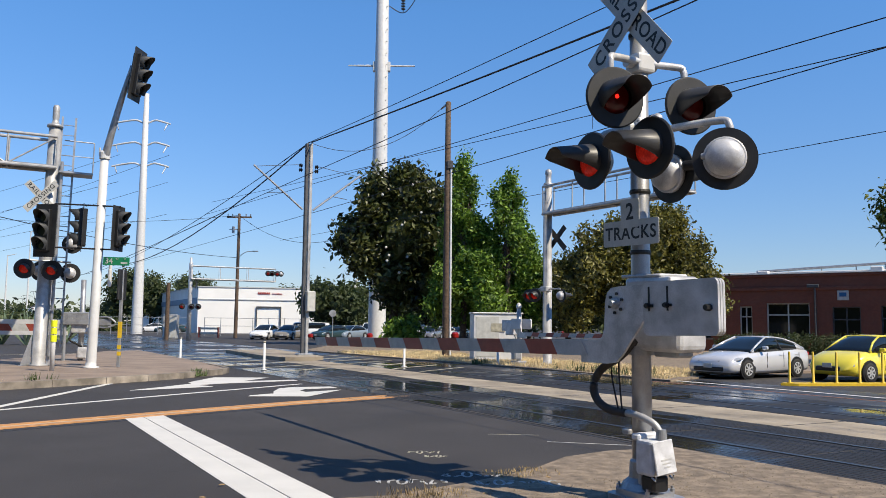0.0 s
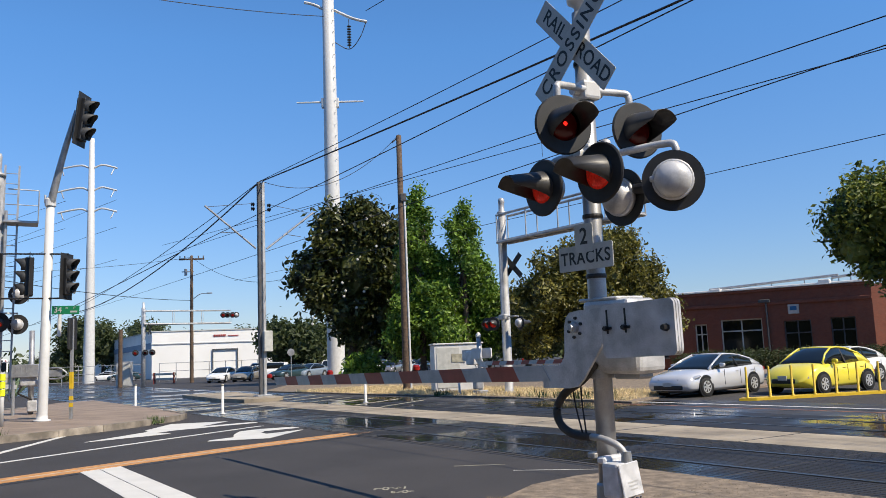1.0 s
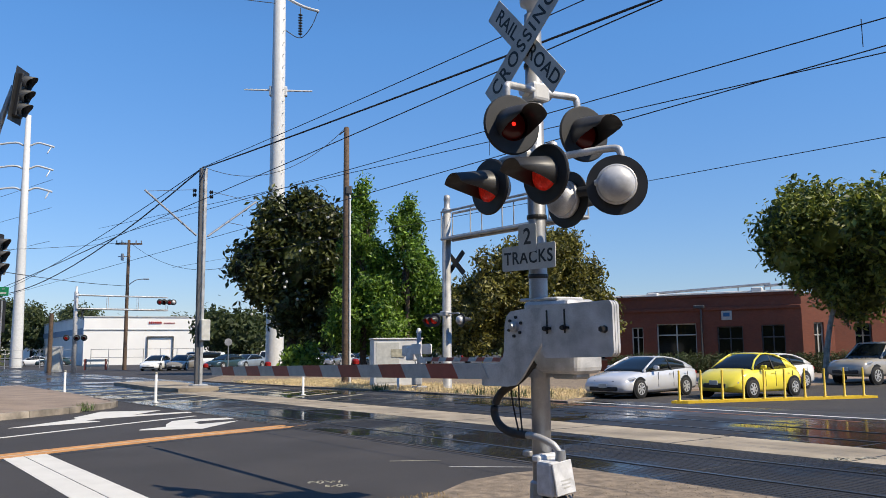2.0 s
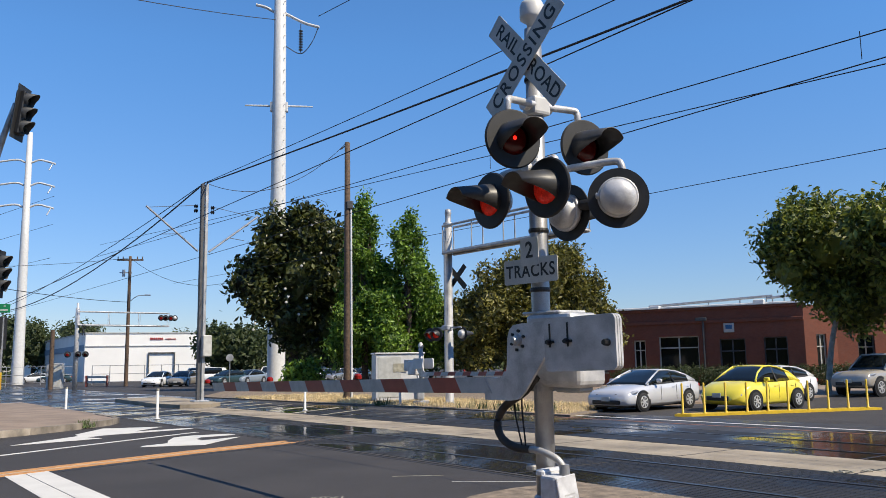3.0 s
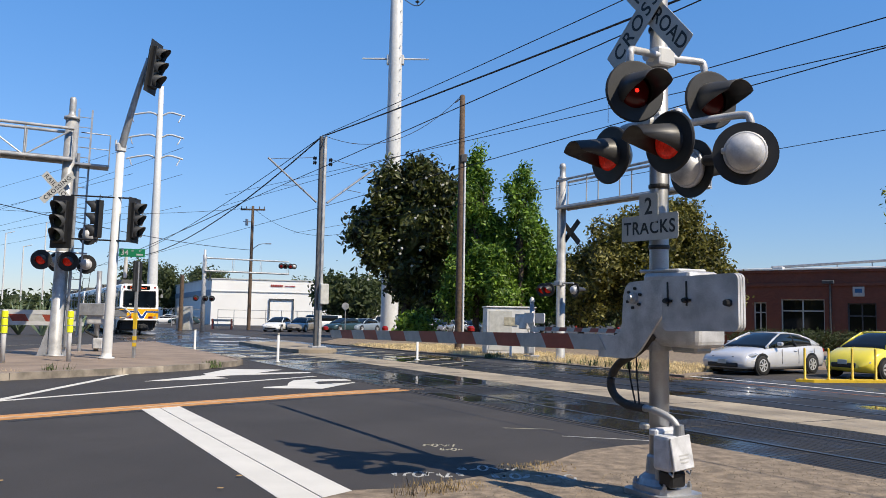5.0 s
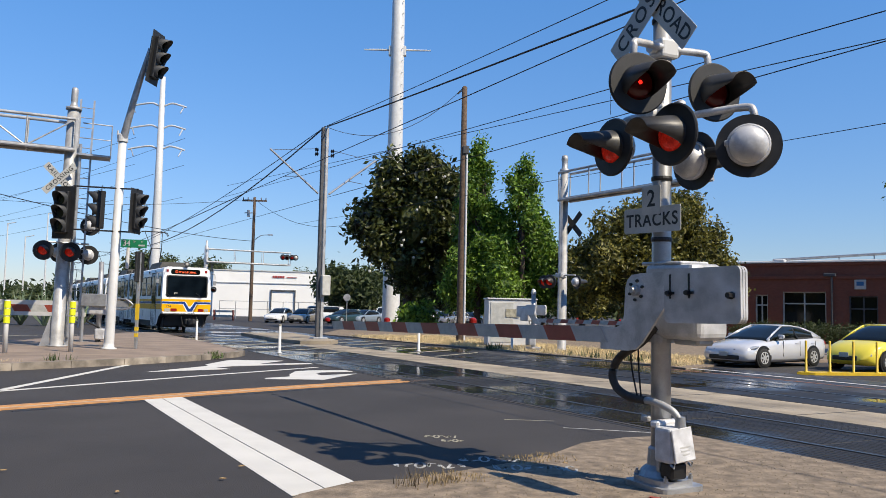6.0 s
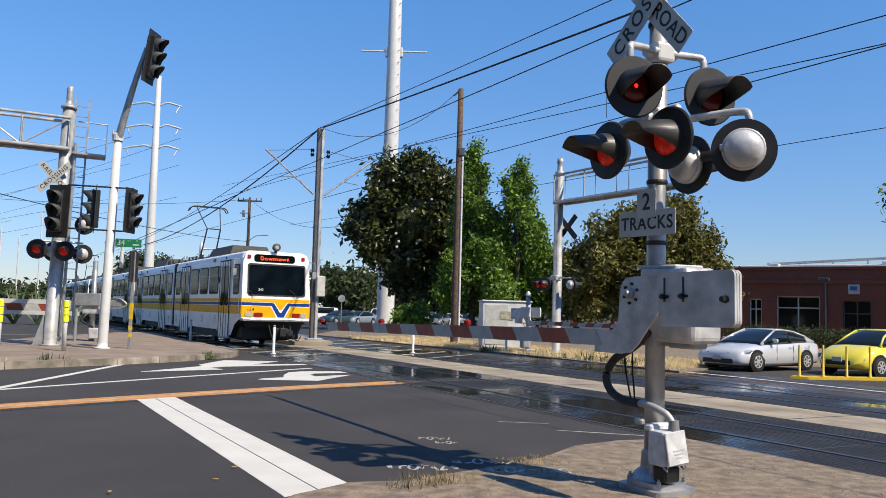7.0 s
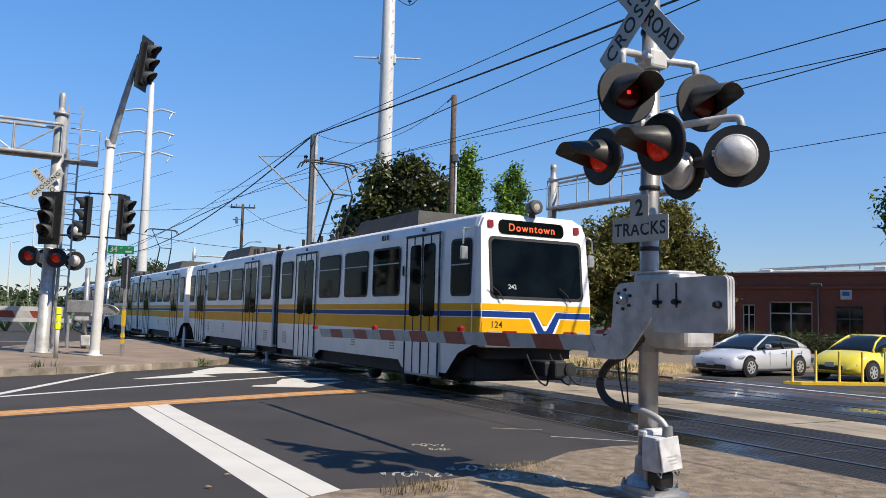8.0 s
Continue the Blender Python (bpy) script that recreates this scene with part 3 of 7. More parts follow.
    part("mechanism_box", bm, ALU, t, "silver cast gate mechanism housing")
    bm = bmesh.new()
    box(bm, (0.58, 0.36, 0.15), (0.18, 0.08, 1.90), None, 0.04, 2)
    box(bm, (0.50, 0.34, 0.03), (0.08, 0.08, 1.985), None, 0.012)
    part("mechanism_cover", bm, ALU, t, "pale box cover")
    bm = bmesh.new()
    box(bm, (0.30, 0.2, 0.07), (0.33, 0.06, 1.31), None, 0.02)
    tube(bm, (0, 0, 1.28), (0, 0, 1.36), 0.12, None, 20)
    part("mechanism_bracket", bm, GALV, t)
    # heads; the lower front pair glows weakly to stand for sun in its lenses
    for m, lit in ((pose(-0.37, -0.25, 3.07, 0, 0, 0), 1), (pose(0.40, -0.25, 3.07, 0, 0, 4), 1),
                   (pose(0.72, 0.30, 2.98, 0, 0, 220), 0), (pose(0.06, 0.34, 2.94, 0, 0, 180), 0),
                   (pose(0.20, -0.47, 3.52, 0, 0, 74), 2), (pose(0.20, 0.44, 3.56, 0, 0, 78), 0)):
        flash_head(t, m, lit)
    # crossarms
    bm = bmesh.new()
    path_tube(bm, curve_pts((-0.36, -0.2, 3.24), (-0.34, -0.12, 3.33), (-0.1, -0.09, 3.34), (0.1, -0.09, 3.34), (0.36, -0.12, 3.36), (0.40, -0.2, 3.28), n=5), 0.034, 10)
    part("crossarm", bm, ALU, t, "", True)
    bm = bmesh.new()
    path_tube(bm, curve_pts((0.0, 0.09, 3.30), (0.30, 0.20, 3.32), (0.64, 0.34, 3.33), (0.72, 0.36, 3.28), (0.73, 0.36, 3.12), n=5), 0.034, 10)
    path_tube(bm, curve_pts((0.0, 0.09, 3.28), (0.03, 0.32, 3.28), (0.06, 0.4, 3.12), n=5), 0.034, 10)
    part("crossarm", bm, ALU, t, "", True)
    bm = bmesh.new()
    path_tube(bm, curve_pts((0.12, -0.45, 3.78), (0.12, -0.44, 3.90), (0.09, -0.36, 3.93), (0.08, -0.1, 3.93), (0.08, 0.12, 3.93), (0.09, 0.34, 3.94), (0.12, 0.43, 3.92), (0.13, 0.44, 3.8), n=5), 0.034, 12)
    part("crossarm", bm, ALU, t, "", True)
    for z in (3.33, 3.93):
        bm = bmesh.new()
        box(bm, (0.19, 0.21, 0.18), (0.02, 0.0, z), None, 0.03, 2)
        tube(bm, (0.02, -0.17, z), (0.02, 0.17, z), 0.05, None, 14)
        part("clamp", bm, WHITE_STEEL, t, "white crossarm clamp")
    bm = bmesh.new()
    lathe(bm, [(0.03, -0.16), (0.05, -0.14), (0.05, -0.02), (0.07, 0.0), (0.07, 0.08), (0.03, 0.1)], pose(0.40, 0.34, 2.98, 0, 90, 20), 14)
    part("sounder", bm, BLACK, t)
    # crossbuck
    for ang, y, halves in ((-47, -0.105, (("RAIL", -0.36), ("ROAD", 0.36))), (41, -0.13, (("CROSSING", 0.0),))):
        bm = bmesh.new()
        poly = rounded(1.30, 0.235, 0.012, 2)
        plate(bm, poly, -0.003, 0.003)
        blade = part("crossbuck_blade", bm, SIGN_WHITE, t, "white crossbuck board with black letters")
        blade.matrix_local = pose(0.0, y, 4.39) @ Matrix.Rotation(radians(-ang), 4, "Y")
        for w, off in halves:
            text_part("lettering", w, 0.19 if len(w) < 6 else 0.20, pose(off, -0.0045, 0, 90, 0, 0), BLACK, blade, 0.001, "", 1.05 if len(w) < 6 else 1.25)
    # number of tracks
    for w, h, z, x, words in ((0.24, 0.26, 2.55, 0.0, "2"), (0.72, 0.23, 2.375, 0.0, "TRACKS")):
        bm = bmesh.new()
        plate(bm, rounded(w, h, 0.02, 3), -0.003, 0.003)
        sg = part("track_sign", bm, SIGN_WHITE, t, "white sign plate with black lettering")
        sg.matrix_local = pose(x, -0.12 - (0.004 if words == "2" else 0), z)
        text_part("lettering", words, 0.21 if words == "2" else 0.165, pose(0, -0.0045, -0.005 if words != "2" else 0.01, 90, 0, 0), BLACK, sg, 0.001, "", 1.12, 0.016)
    for z in (2.75, 2.20, 4.20):
        bm = bmesh.new()
        lathe(bm, [(0.092, -0.02), (0.096, 0), (0.092, 0.02)], pose(0, 0, z), 20)
        part("band_clamp", bm, BLACK, t)
    return t


near_mast()


def gate(m, length, period, label):
    """A lowered gate: bent support plate, counterweights and striped arm, pivoting on its shaft."""
    t = thing("crossing_gate", m, label, "crossing gate")
    bm = bmesh.new()
    poly = [(-0.03, 1.86), (0.10, 1.87), (0.42, 1.87), (0.42, 1.62), (0.34, 1.52), (0.10, 1.26), (0.02, 1.20), (-0.10, 1.185), (-0.46, 1.19), (-0.46, 1.40), (-0.24, 1.39), (-0.16, 1.42), (-0.13, 1.50), (-0.11, 1.75), (-0.08, 1.82)]
    plate(bm, poly, -0.012, 0.012)
    sup = part("support_arm", bm, ALU, t, "bent silver support plate")
    bm = bmesh.new()
    lathe(bm, [(0.05, 0.0), (0.05, 0.035), (0.03, 0.04), (0.025, 0.07)], pose(0.04, -0.01, 1.72, 90, 0, 0), 18)
    part("shaft", bm, GALV, sup)
    for k in range(6):
        bm = bmesh.new()
        a_ = radians(60 * k + 20)
        tube(bm, (0.04 + 0.085 * math.cos(a_), -0.01, 1.72 + 0.085 * math.sin(a_)), (0.04 + 0.085 * math.cos(a_), -0.032, 1.72 + 0.085 * math.sin(a_)), 0.014, None, 6)
        part("bolt", bm, BLACK, sup)
    for k in range(3):
        bm = bmesh.new()
        plate(bm, [(x + 0.90, z + 1.655) for x, z in rounded(0.80, 0.44, 0.05, 4)], -0.07 - 0.028 * k, -0.048 - 0.028 * k)
        w = part("counterweight", bm, ALU, t, "flat silver counterweight plate")
        if k == 2:
            for x in (0.57, 0.78):
                bm = bmesh.new()
                box(bm, (0.018, 0.004, 0.20), (x, -0.1285, 1.735))
                part("slot", bm, BLACK, w)
                bm = bmesh.new()
                tube(bm, (x, -0.127, 1.68), (x, -0.17, 1.68), 0.024, 0.02, 6)
                box(bm, (0.10, 0.012, 0.02), (x, -0.135, 1.68))
                part("bolt", bm, BLACK, w)
            bm = bmesh.new()
            tube(bm, (1.22, -0.127, 1.65), (1.22, -0.18, 1.65), 0.03, 0.024, 6)
            part("bolt", bm, BLACK, w)
    # arm of alternating slanted sections
    n = int(length / (period / 2))
    x = -0.40
    bm = bmesh.new()
    h0, h1 = 0.15, 0.13
    for k in range(n):
        x1 = x - period / 2
        f = (x + 0.4) / -length
        hh = h0 + (h1 - h0) * f
        f2 = (x1 + 0.4) / -length
        hh2 = h0 + (h1 - h0) * f2
        sl = 0.05
        bm = bmesh.new()
        plate(bm, [(x + sl, 1.325 - hh / 2), (x - sl, 1.325 + hh / 2), (x1 - sl, 1.325 + hh2 / 2), (x1 + sl, 1.325 - hh2 / 2)], -0.02, 0.02)
        part("arm_section", bm, GREY_TAPE if k % 2 == 0 else RED_TAPE, t)
        x = x1
    for f in (0.985, 0.66, 0.33):
        xx = -0.4 - length * f
        bm = bmesh.new()
        lathe(bm, [(0.045, 0.0), (0.045, 0.04), (0.03, 0.06), (0.0, 0.065)], pose(xx, 0, 1.325 + 0.06 + (1 - f) * 0.03), 14)
        part("gate_lamp", bm, RED_LENS, t, "small red lamp on the arm")
    return t


near_gate = gate(Matrix.Translation(at(5.33, 5.68)) @ pose(0, 0, 0, 0, 0, -60.5) @ pose(0, -0.29, 0.015) @ pose(0, 0, 0, 0, -0.75, 0), 7.3, 0.92, "lowered red and grey striped crossing gate arm")
# ---- tram: y runs back from the front, x across, z from the rail head ----
def loft(bm, rings, caps=True):
    vs = [[bm.verts.new(q) for q in r] for r in rings]
    n = len(vs[0])
    for a, b in zip(vs, vs[1:]):
        for k in range(n):
            bm.faces.new((a[k], a[(k + 1) % n], b[(k + 1) % n], b[k]))
    if caps:
        bm.faces.new(vs[0])
        bm.faces.new(vs[-1][::-1])
    bmesh.ops.recalc_face_normals(bm, faces=bm.faces)


HW = 1.325
FACE_PLATE = mat("light_unit_grey", (0.5, 0.5, 0.5), 0.3, 0.4)
AMBER_TEXT = plain("amber_display", (0.9, 0.10, 0.02), 0.4, emit=0.75)
WINDSCREEN = mat("tram_windscreen", (0.006, 0.010, 0.014), 0.04, var=0.6, scale=1.6, bump=0.0, spec=0.2)
WINDSCREEN.node_tree.nodes["Principled BSDF"].inputs["IOR"].default_value = 1.2
WARM_LAMP = plain("head_lamp", (0.5, 0.48, 0.42), 0.15)
SEAM = plain("door_rubber", (0.02, 0.02, 0.022), 0.7)


def section(y, skirt=0.42, hw=HW, top=3.56):
    """Outline of the car body at y, going round from the near skirt."""
    return [(-hw + 0.02, y, skirt), (-hw, y, 1.2), (-hw, y, 2.0), (-hw + 0.03, y, top - 0.25), (-hw + 0.09, y, top - 0.06), (-hw + 0.3, y, top + 0.04),
            (hw - 0.3, y, top + 0.04), (hw - 0.09, y, top - 0.06), (hw - 0.03, y, top - 0.25), (hw, y, 2.0), (hw, y, 1.2), (hw - 0.02, y, skirt)]


def side_slab(bm, x, y0, y1, z0, z1, thick, sign):
    box(bm, (thick, y1 - y0, z1 - z0), (x + sign * thick / 2, (y0 + y1) / 2, (z0 + z1) / 2), None, min(0.012, thick / 3))


def half_car(t, y_cab, direction, front, number):
    """Half of an articulated car from the cab at y_cab towards the joint."""
    def yy(d):
        return y_cab + direction * d

    def span(a, b):
        return (min(yy(a), yy(b)), max(yy(a), yy(b)))

    bm = bmesh.new()
    rings = [section(yy(d), sk, HW - w) for d, sk, w in ((0.32, 1.05, 0.03), (0.40, 1.03, 0.0), (0.9, 0.86, 0.0), (1.35, 0.44, 0.0), (3.3, 0.44, 0.0), (3.5, 0.60, 0.0), (8.3, 0.60, 0.0), (8.5, 0.50, 0.0), (11.85, 0.50, 0.0))]
    loft(bm, rings)
    body = part("body_shell", bm, TRAM_WHITE, t, "white painted car body")
    body.data.materials.append(UNDER)
    for poly in body.data.polygons:
        if poly.center.z < 1.15 and abs(poly.center.x) < 0.9:
            poly.material_index = 1
    # black block stands for the shade beneath the car
    bm = bmesh.new()
    a, b = span(1.3, 11.7)
    box(bm, (1.96, b - a, 0.62), (0, (a + b) / 2, 0.58), None, 0.03)
    part("underframe_and_shade", bm, UNDER, t, "black block added for the shade under the car")
    # bands, both sides
    for sgn in (-1, 1):
        for z0, z1, m_ in ((1.70, 1.83, TRAM_GOLD), (1.58, 1.685, TRAM_BLUE), (1.26, 1.565, TRAM_GOLD)):
            for d0, d1 in ((0.40, 1.60), (3.16, 8.60), (10.35, 11.85)):
                bm = bmesh.new()
                a, b = span(d0, d1)
                side_slab(bm, sgn * HW, a, b, z0, z1, 0.006, sgn)
                part("stripe", bm, m_, body)
        # windows
        for d0, d1, z0, z1 in ((0.42, 1.20, 1.97, 3.10), (3.48, 4.92, 2.0, 3.12), (5.22, 6.64, 2.0, 3.12), (6.95, 8.42, 2.0, 3.12), (10.62, 11.62, 2.0, 3.12)):
            a, b = span(d0, d1)
            bm = bmesh.new()
            plate_yz(bm, a, b, z0, z1, sgn * HW, sgn * (HW + 0.012), 0.1)
            fr = part("window_frame", bm, SEAM, body)
            bm = bmesh.new()
            plate_yz(bm, a + 0.05, b - 0.05, z0 + 0.05, z1 - 0.05, sgn * (HW + 0.008), sgn * (HW + 0.016), 0.08)
            part("pane", bm, TRAM_GLASS, fr, "tinted window pane")
            bm = bmesh.new()
            zt = z1 - 0.38 if d0 > 1 else z0 + 0.62
            box(bm, (0.012, b - a - 0.1, 0.025), (sgn * (HW + 0.014), (a + b) / 2, zt))
            part("transom", bm, GREY_TAPE, fr)
        # doors
        for d0, d1 in ((1.64, 3.12), (8.66, 10.28)):
            a, b = span(d0, d1)
            bm = bmesh.new()
            side_slab(bm, sgn * (HW - 0.03), a, b, 0.36, 3.26, 0.05, sgn)
            dr = part("door", bm, TRAM_WHITE, body, "folding double door")
            for z0, z1, m_ in ((1.70, 1.83, TRAM_GOLD), (1.58, 1.685, TRAM_BLUE), (1.26, 1.565, TRAM_GOLD)):
                bm = bmesh.new()
                side_slab(bm, sgn * (HW + 0.02), a, b, z0, z1, 0.004, sgn)
                part("stripe", bm, m_, dr)
            w = (b - a) / 4
            for k in range(2):
                bm = bmesh.new()
                ym = a + (1 + 2 * k) * w + (0.16 if k == 0 else -0.16) * w
                plate_yz(bm, ym - w * 0.66, ym + w * 0.66, 1.56, 3.08, sgn * (HW + 0.02), sgn * (HW + 0.034), 0.09)
                part("pane", bm, TRAM_GLASS, dr, "narrow dark door pane")
            for k in range(5):
                bm = bmesh.new()
                box(bm, (0.014, 0.05 if k in (0, 2, 4) else 0.025, 2.88), (sgn * (HW + 0.026), a + k * w, 1.81))
                part("door_seal", bm, SEAM, dr)
            bm = bmesh.new()
            box(bm, (0.02, b - a + 0.08, 0.05), (sgn * (HW + 0.02), (a + b) / 2, 3.28))
            part("door_header", bm, SEAM, dr)
            bm = bmesh.new()
            box(bm, (0.10, b - a, 0.05), (sgn * (HW - 0.03), (a + b) / 2, 0.34), None, 0.01)
            part("step", bm, GALV, dr)
        # vents and small marks
        for d, z in ((6.0, 0.98), (9.0 - 5.2, 0.98), (11.2, 0.85)):
            bm = bmesh.new()
            for k in range(6):
                box(bm, (0.012, 0.34 if d > 11 else 0.22, 0.03), (sgn * (HW + 0.004), yy(d), z - 0.15 + k * 0.06))
            part("vent", bm, FACE_PLATE, body)
        bm = bmesh.new()
        for k in range(3):
            box(bm, (0.008, 0.09, 0.12), (sgn * (HW - 0.012), yy(4.2 + 0.13 * k), 3.36))
        part("number_bars", bm, SEAM, body)
        for d in (2.4, 9.5):
            bm = bmesh.new()
            box(bm, (0.04, 0.1, 0.08), (sgn * (HW - 0.0), yy(d), 3.40), None, 0.012)
            part("door_lamp", bm, SEAM, body)
        bm = bmesh.new()
        box(bm, (0.03, 0.06, 0.22), (sgn * (HW + 0.012), yy(3.3), 2.55), None, 0.012)
        part("door_button", bm, SEAM, body)
    # underframe, truck and wheels
    bm = bmesh.new()
    a, b = span(1.5, 11.9)
    box(bm, (2.3, b - a, 0.4), (0, (a + b) / 2, 0.52))
    a, b = span(0.35, 1.5)
    box(bm, (2.0, b - a, 0.35), (0, (a + b) / 2, 0.95))
    # added black block keeps the shaded space under the nose dark
    box(bm, (2.2, 1.1, 0.5), (0, yy(1.15), 0.58), None, 0.05)
    part("underframe_and_shade", bm, UNDER, t)
    for d in (5.0,):
        bm = bmesh.new()
        box(bm, (2.1, 2.4, 0.28), (0, yy(d), 0.42), None, 0.05)
        box(bm, (0.2, 3.0, 0.25), (-1.0, yy(d), 0.4), None, 0.05)
        tr = part("truck", bm, UNDER, t, "black wheel truck")
        for wy in (-0.95, 0.95):
            for x in (-0.72, 0.72):
                bm = bmesh.new()
                lathe(bm, [(0.36, -0.06), (0.36, 0.05), (0.28, 0.055), (0.1, 0.06)], pose(x, yy(d) + wy, 0.365, 0, 90, 0), 20)
                part("wheel", bm, STEEL_RAIL, tr, "", True)
    # roof equipment
    bm = bmesh.new()
    for d0, d1, w, h in ((3.4, 7.6, 1.9, 0.42),):
        a, b = span(d0, d1)
        loft(bm, [[(-w / 2, y, 3.58), (-w / 2 + i * 0.4, y, 3.60 + h * j), (w / 2 - i * 0.4, y, 3.60 + h * j), (w / 2, y, 3.58)] for y, i, j in ((a, 1, 0.05), (a + 0.45, 0.6, 1), (b - 0.45, 0.6, 1), (b, 1, 0.05))])
    part("roof_unit", bm, ROOF_GREY, t, "dark roof equipment hood")
    for d in (8.3, 8.7, 9.5, 11.0):
        bm = bmesh.new()
        box(bm, (0.9, 0.25, 0.18), (-0.2, yy(d), 3.68), None, 0.03)
        part("roof_box", bm, UNDER, t)
        bm = bmesh.new()
        tube(bm, (-0.9, yy(d), 3.58), (-0.9, yy(d), 3.82), 0.05, None, 8)
        part("roof_insulator", bm, UNDER, t)


def plate_yz(bm, y0, y1, z0, z1, x0, x1, r):
    """A rounded pane on a car's side."""
    poly = [(y + (y0 + y1) / 2, z + (z0 + z1) / 2) for y, z in rounded(y1 - y0, z1 - z0, min(r, (y1 - y0) * 0.45), 3)]
    a = [bm.verts.new((x0, y, z)) for y, z in poly]
    b = [bm.verts.new((x1, y, z)) for y, z in poly]
    bm.faces.new(a)
    bm.faces.new(b)
    for i in range(len(poly)):
        bm.faces.new((a[i], a[(i + 1) % len(poly)], b[(i + 1) % len(poly)], b[i]))
    bmesh.ops.recalc_face_normals(bm, faces=bm.faces)


def cab_front(t):
    """The flat sloped front with windscreen, sign, lamps, bands and coupler."""
    def f(bm, poly, off0, off1, lean=True):
        """A plate on the front over (x, z), pushed out by off."""
        def place(x, z, o):
            return (x, 0.10 - o + max(0.0, z - 1.90) * 0.10, z)
        a = [bm.verts.new(place(x, z, off0)) for x, z in poly]
        b = [bm.verts.new(place(x, z, off1)) for x, z in poly]
        bm.faces.new(a[::-1])
        bm.faces.new(b)
        for i in range(len(poly)):
            bm.faces.new((a[i], a[(i + 1) % len(poly)], b[(i + 1) % len(poly)], b[i]))
        bmesh.ops.recalc_face_normals(bm, faces=bm.faces)

    def rect(x0, x1, z0, z1, r=0.05):
        return [(x + (x0 + x1) / 2, z + (z0 + z1) / 2) for x, z in rounded(x1 - x0, z1 - z0, r, 3)]

    bm = bmesh.new()
    f(bm, [(-1.28, 1.10), (-1.30, 1.90), (1.30, 1.90), (1.28, 1.10)], -0.30, 0.02)
    f(bm, [(-1.30, 1.90), (-1.26, 3.30), (-1.18, 3.48), (-0.95, 3.57), (0.95, 3.57), (1.18, 3.48), (1.26, 3.30), (1.30, 1.90)], -0.30, 0.02)
    front = part("front_panel", bm, TRAM_WHITE, t, "white cab front")
    bm = bmesh.new()
    f(bm, rect(-1.10, 1.12, 1.93, 3.13, 0.1), 0.0, 0.032)
    ws = part("windscreen_frame", bm, SEAM, front)
    bm = bmesh.new()
    f(bm, rect(-1.04, 1.06, 1.99, 3.07, 0.08), 0.02, 0.040)
    part("windscreen", bm, WINDSCREEN, front, "dark curved windscreen")
    bm = bmesh.new()
    f(bm, rect(-0.86, 0.70, 3.19, 3.47, 0.1), 0.0, 0.034)
    part("destination_sign", bm, TRAM_GLASS, front, "dark destination display")
    text_part("destination_text", "Downtown", 0.21, pose(-0.08, 0.10 + 0.142 - 0.037, 3.32, 84.3, 0, 0) , AMBER_TEXT, front, 0.002, "orange glowing letters", 1.2, 0.004)
    text_part("run_number", "242", 0.13, pose(-0.60, 0.10 + 0.026 - 0.043, 2.16, 84.3, 0, 0), SIGN_WHITE, front, 0.002)
    # bands with the notch in the middle
    xl, xr, v = -1.285, 1.285, 0.0
    nz = 1.34
    bm = bmesh.new()
    f(bm, [(xl, 1.83), (-0.02, 1.83), (0.28, 1.83), (xr, 1.83), (xr, 1.71), (0.42, 1.71), (0.22, 1.44), (0.13, 1.44), (-0.07, 1.71), (xl, 1.71)], 0.0, 0.026)
    part("stripe", bm, TRAM_GOLD, front)
    bm = bmesh.new()
    f(bm, [(xl, 1.69), (-0.09, 1.69), (0.15, 1.33), (0.21, 1.33), (0.44, 1.69), (xr, 1.69), (xr, 1.58), (0.52, 1.58), (0.30, 1.16), (0.08, 1.16), (-0.17, 1.58), (xl, 1.58)], 0.0, 0.027)
    part("stripe", bm, TRAM_BLUE, front)
    for poly in ([(xl, 1.555), (-0.21, 1.555), (0.02, 1.15), (xl, 1.15)], [(0.56, 1.555), (xr, 1.555), (xr, 1.15), (0.36, 1.15)]):
        bm = bmesh.new()
        f(bm, poly, 0.0, 0.026)
        part("stripe", bm, TRAM_GOLD, front)
    for sgn in (-1, 1):
        for z0, z1, m_ in ((1.70, 1.83, TRAM_GOLD), (1.58, 1.685, TRAM_BLUE), (1.26, 1.565, TRAM_GOLD)):
            bm = bmesh.new()
            box(bm, (0.02, 0.30, z1 - z0), (sgn * 1.305, 0.245, (z0 + z1) / 2))
            part("stripe", bm, m_, front)
    text_part("fleet_number", "124", 0.17, pose(-0.96, 0.072, 1.43, 90, 0, 0), SEAM, front, 0.002, "", 1.1)
    for x0, x1, m_, lab in ((-1.16, -0.86, WARM_LAMP, "round head lamps"), (-0.83, -0.50, RED_LENS, "red tail lamp"), (0.62, 0.92, RED_LENS, "red tail lamp"), (0.95, 1.17, WARM_LAMP, "round head lamps")):
        bm = bmesh.new()
        f(bm, rect(x0, x1, 1.17, 1.32, 0.03), 0.02, 0.05)
        part("lamp_unit", bm, m_, front, lab)
    for x in (-1.05, 1.02):
        bm = bmesh.new()
        f(bm, rect(x - 0.06, x + 0.06, 3.30, 3.44, 0.02), 0.0, 0.05)
        part("marker_lamp", bm, RED_LENS, front, "small red marker lamp")
    bm = bmesh.new()
    box(bm, (2.56, 0.30, 0.12), (0, 0.10, 1.06), None, 0.04, 2)
    part("bumper", bm, FACE_PLATE, t, "grey bumper beam")
    bm = bmesh.new()
    lathe(bm, [(0.10, 0.13), (0.14, 0.13), (0.15, 0.05), (0.14, 0.0), (0.12, -0.1), (0.0, -0.12)], pose(-0.05, 0.22, 3.76, 90, 0, 0), 18)
    box(bm, (0.08, 0.1, 0.12), (-0.05, 0.25, 3.62))
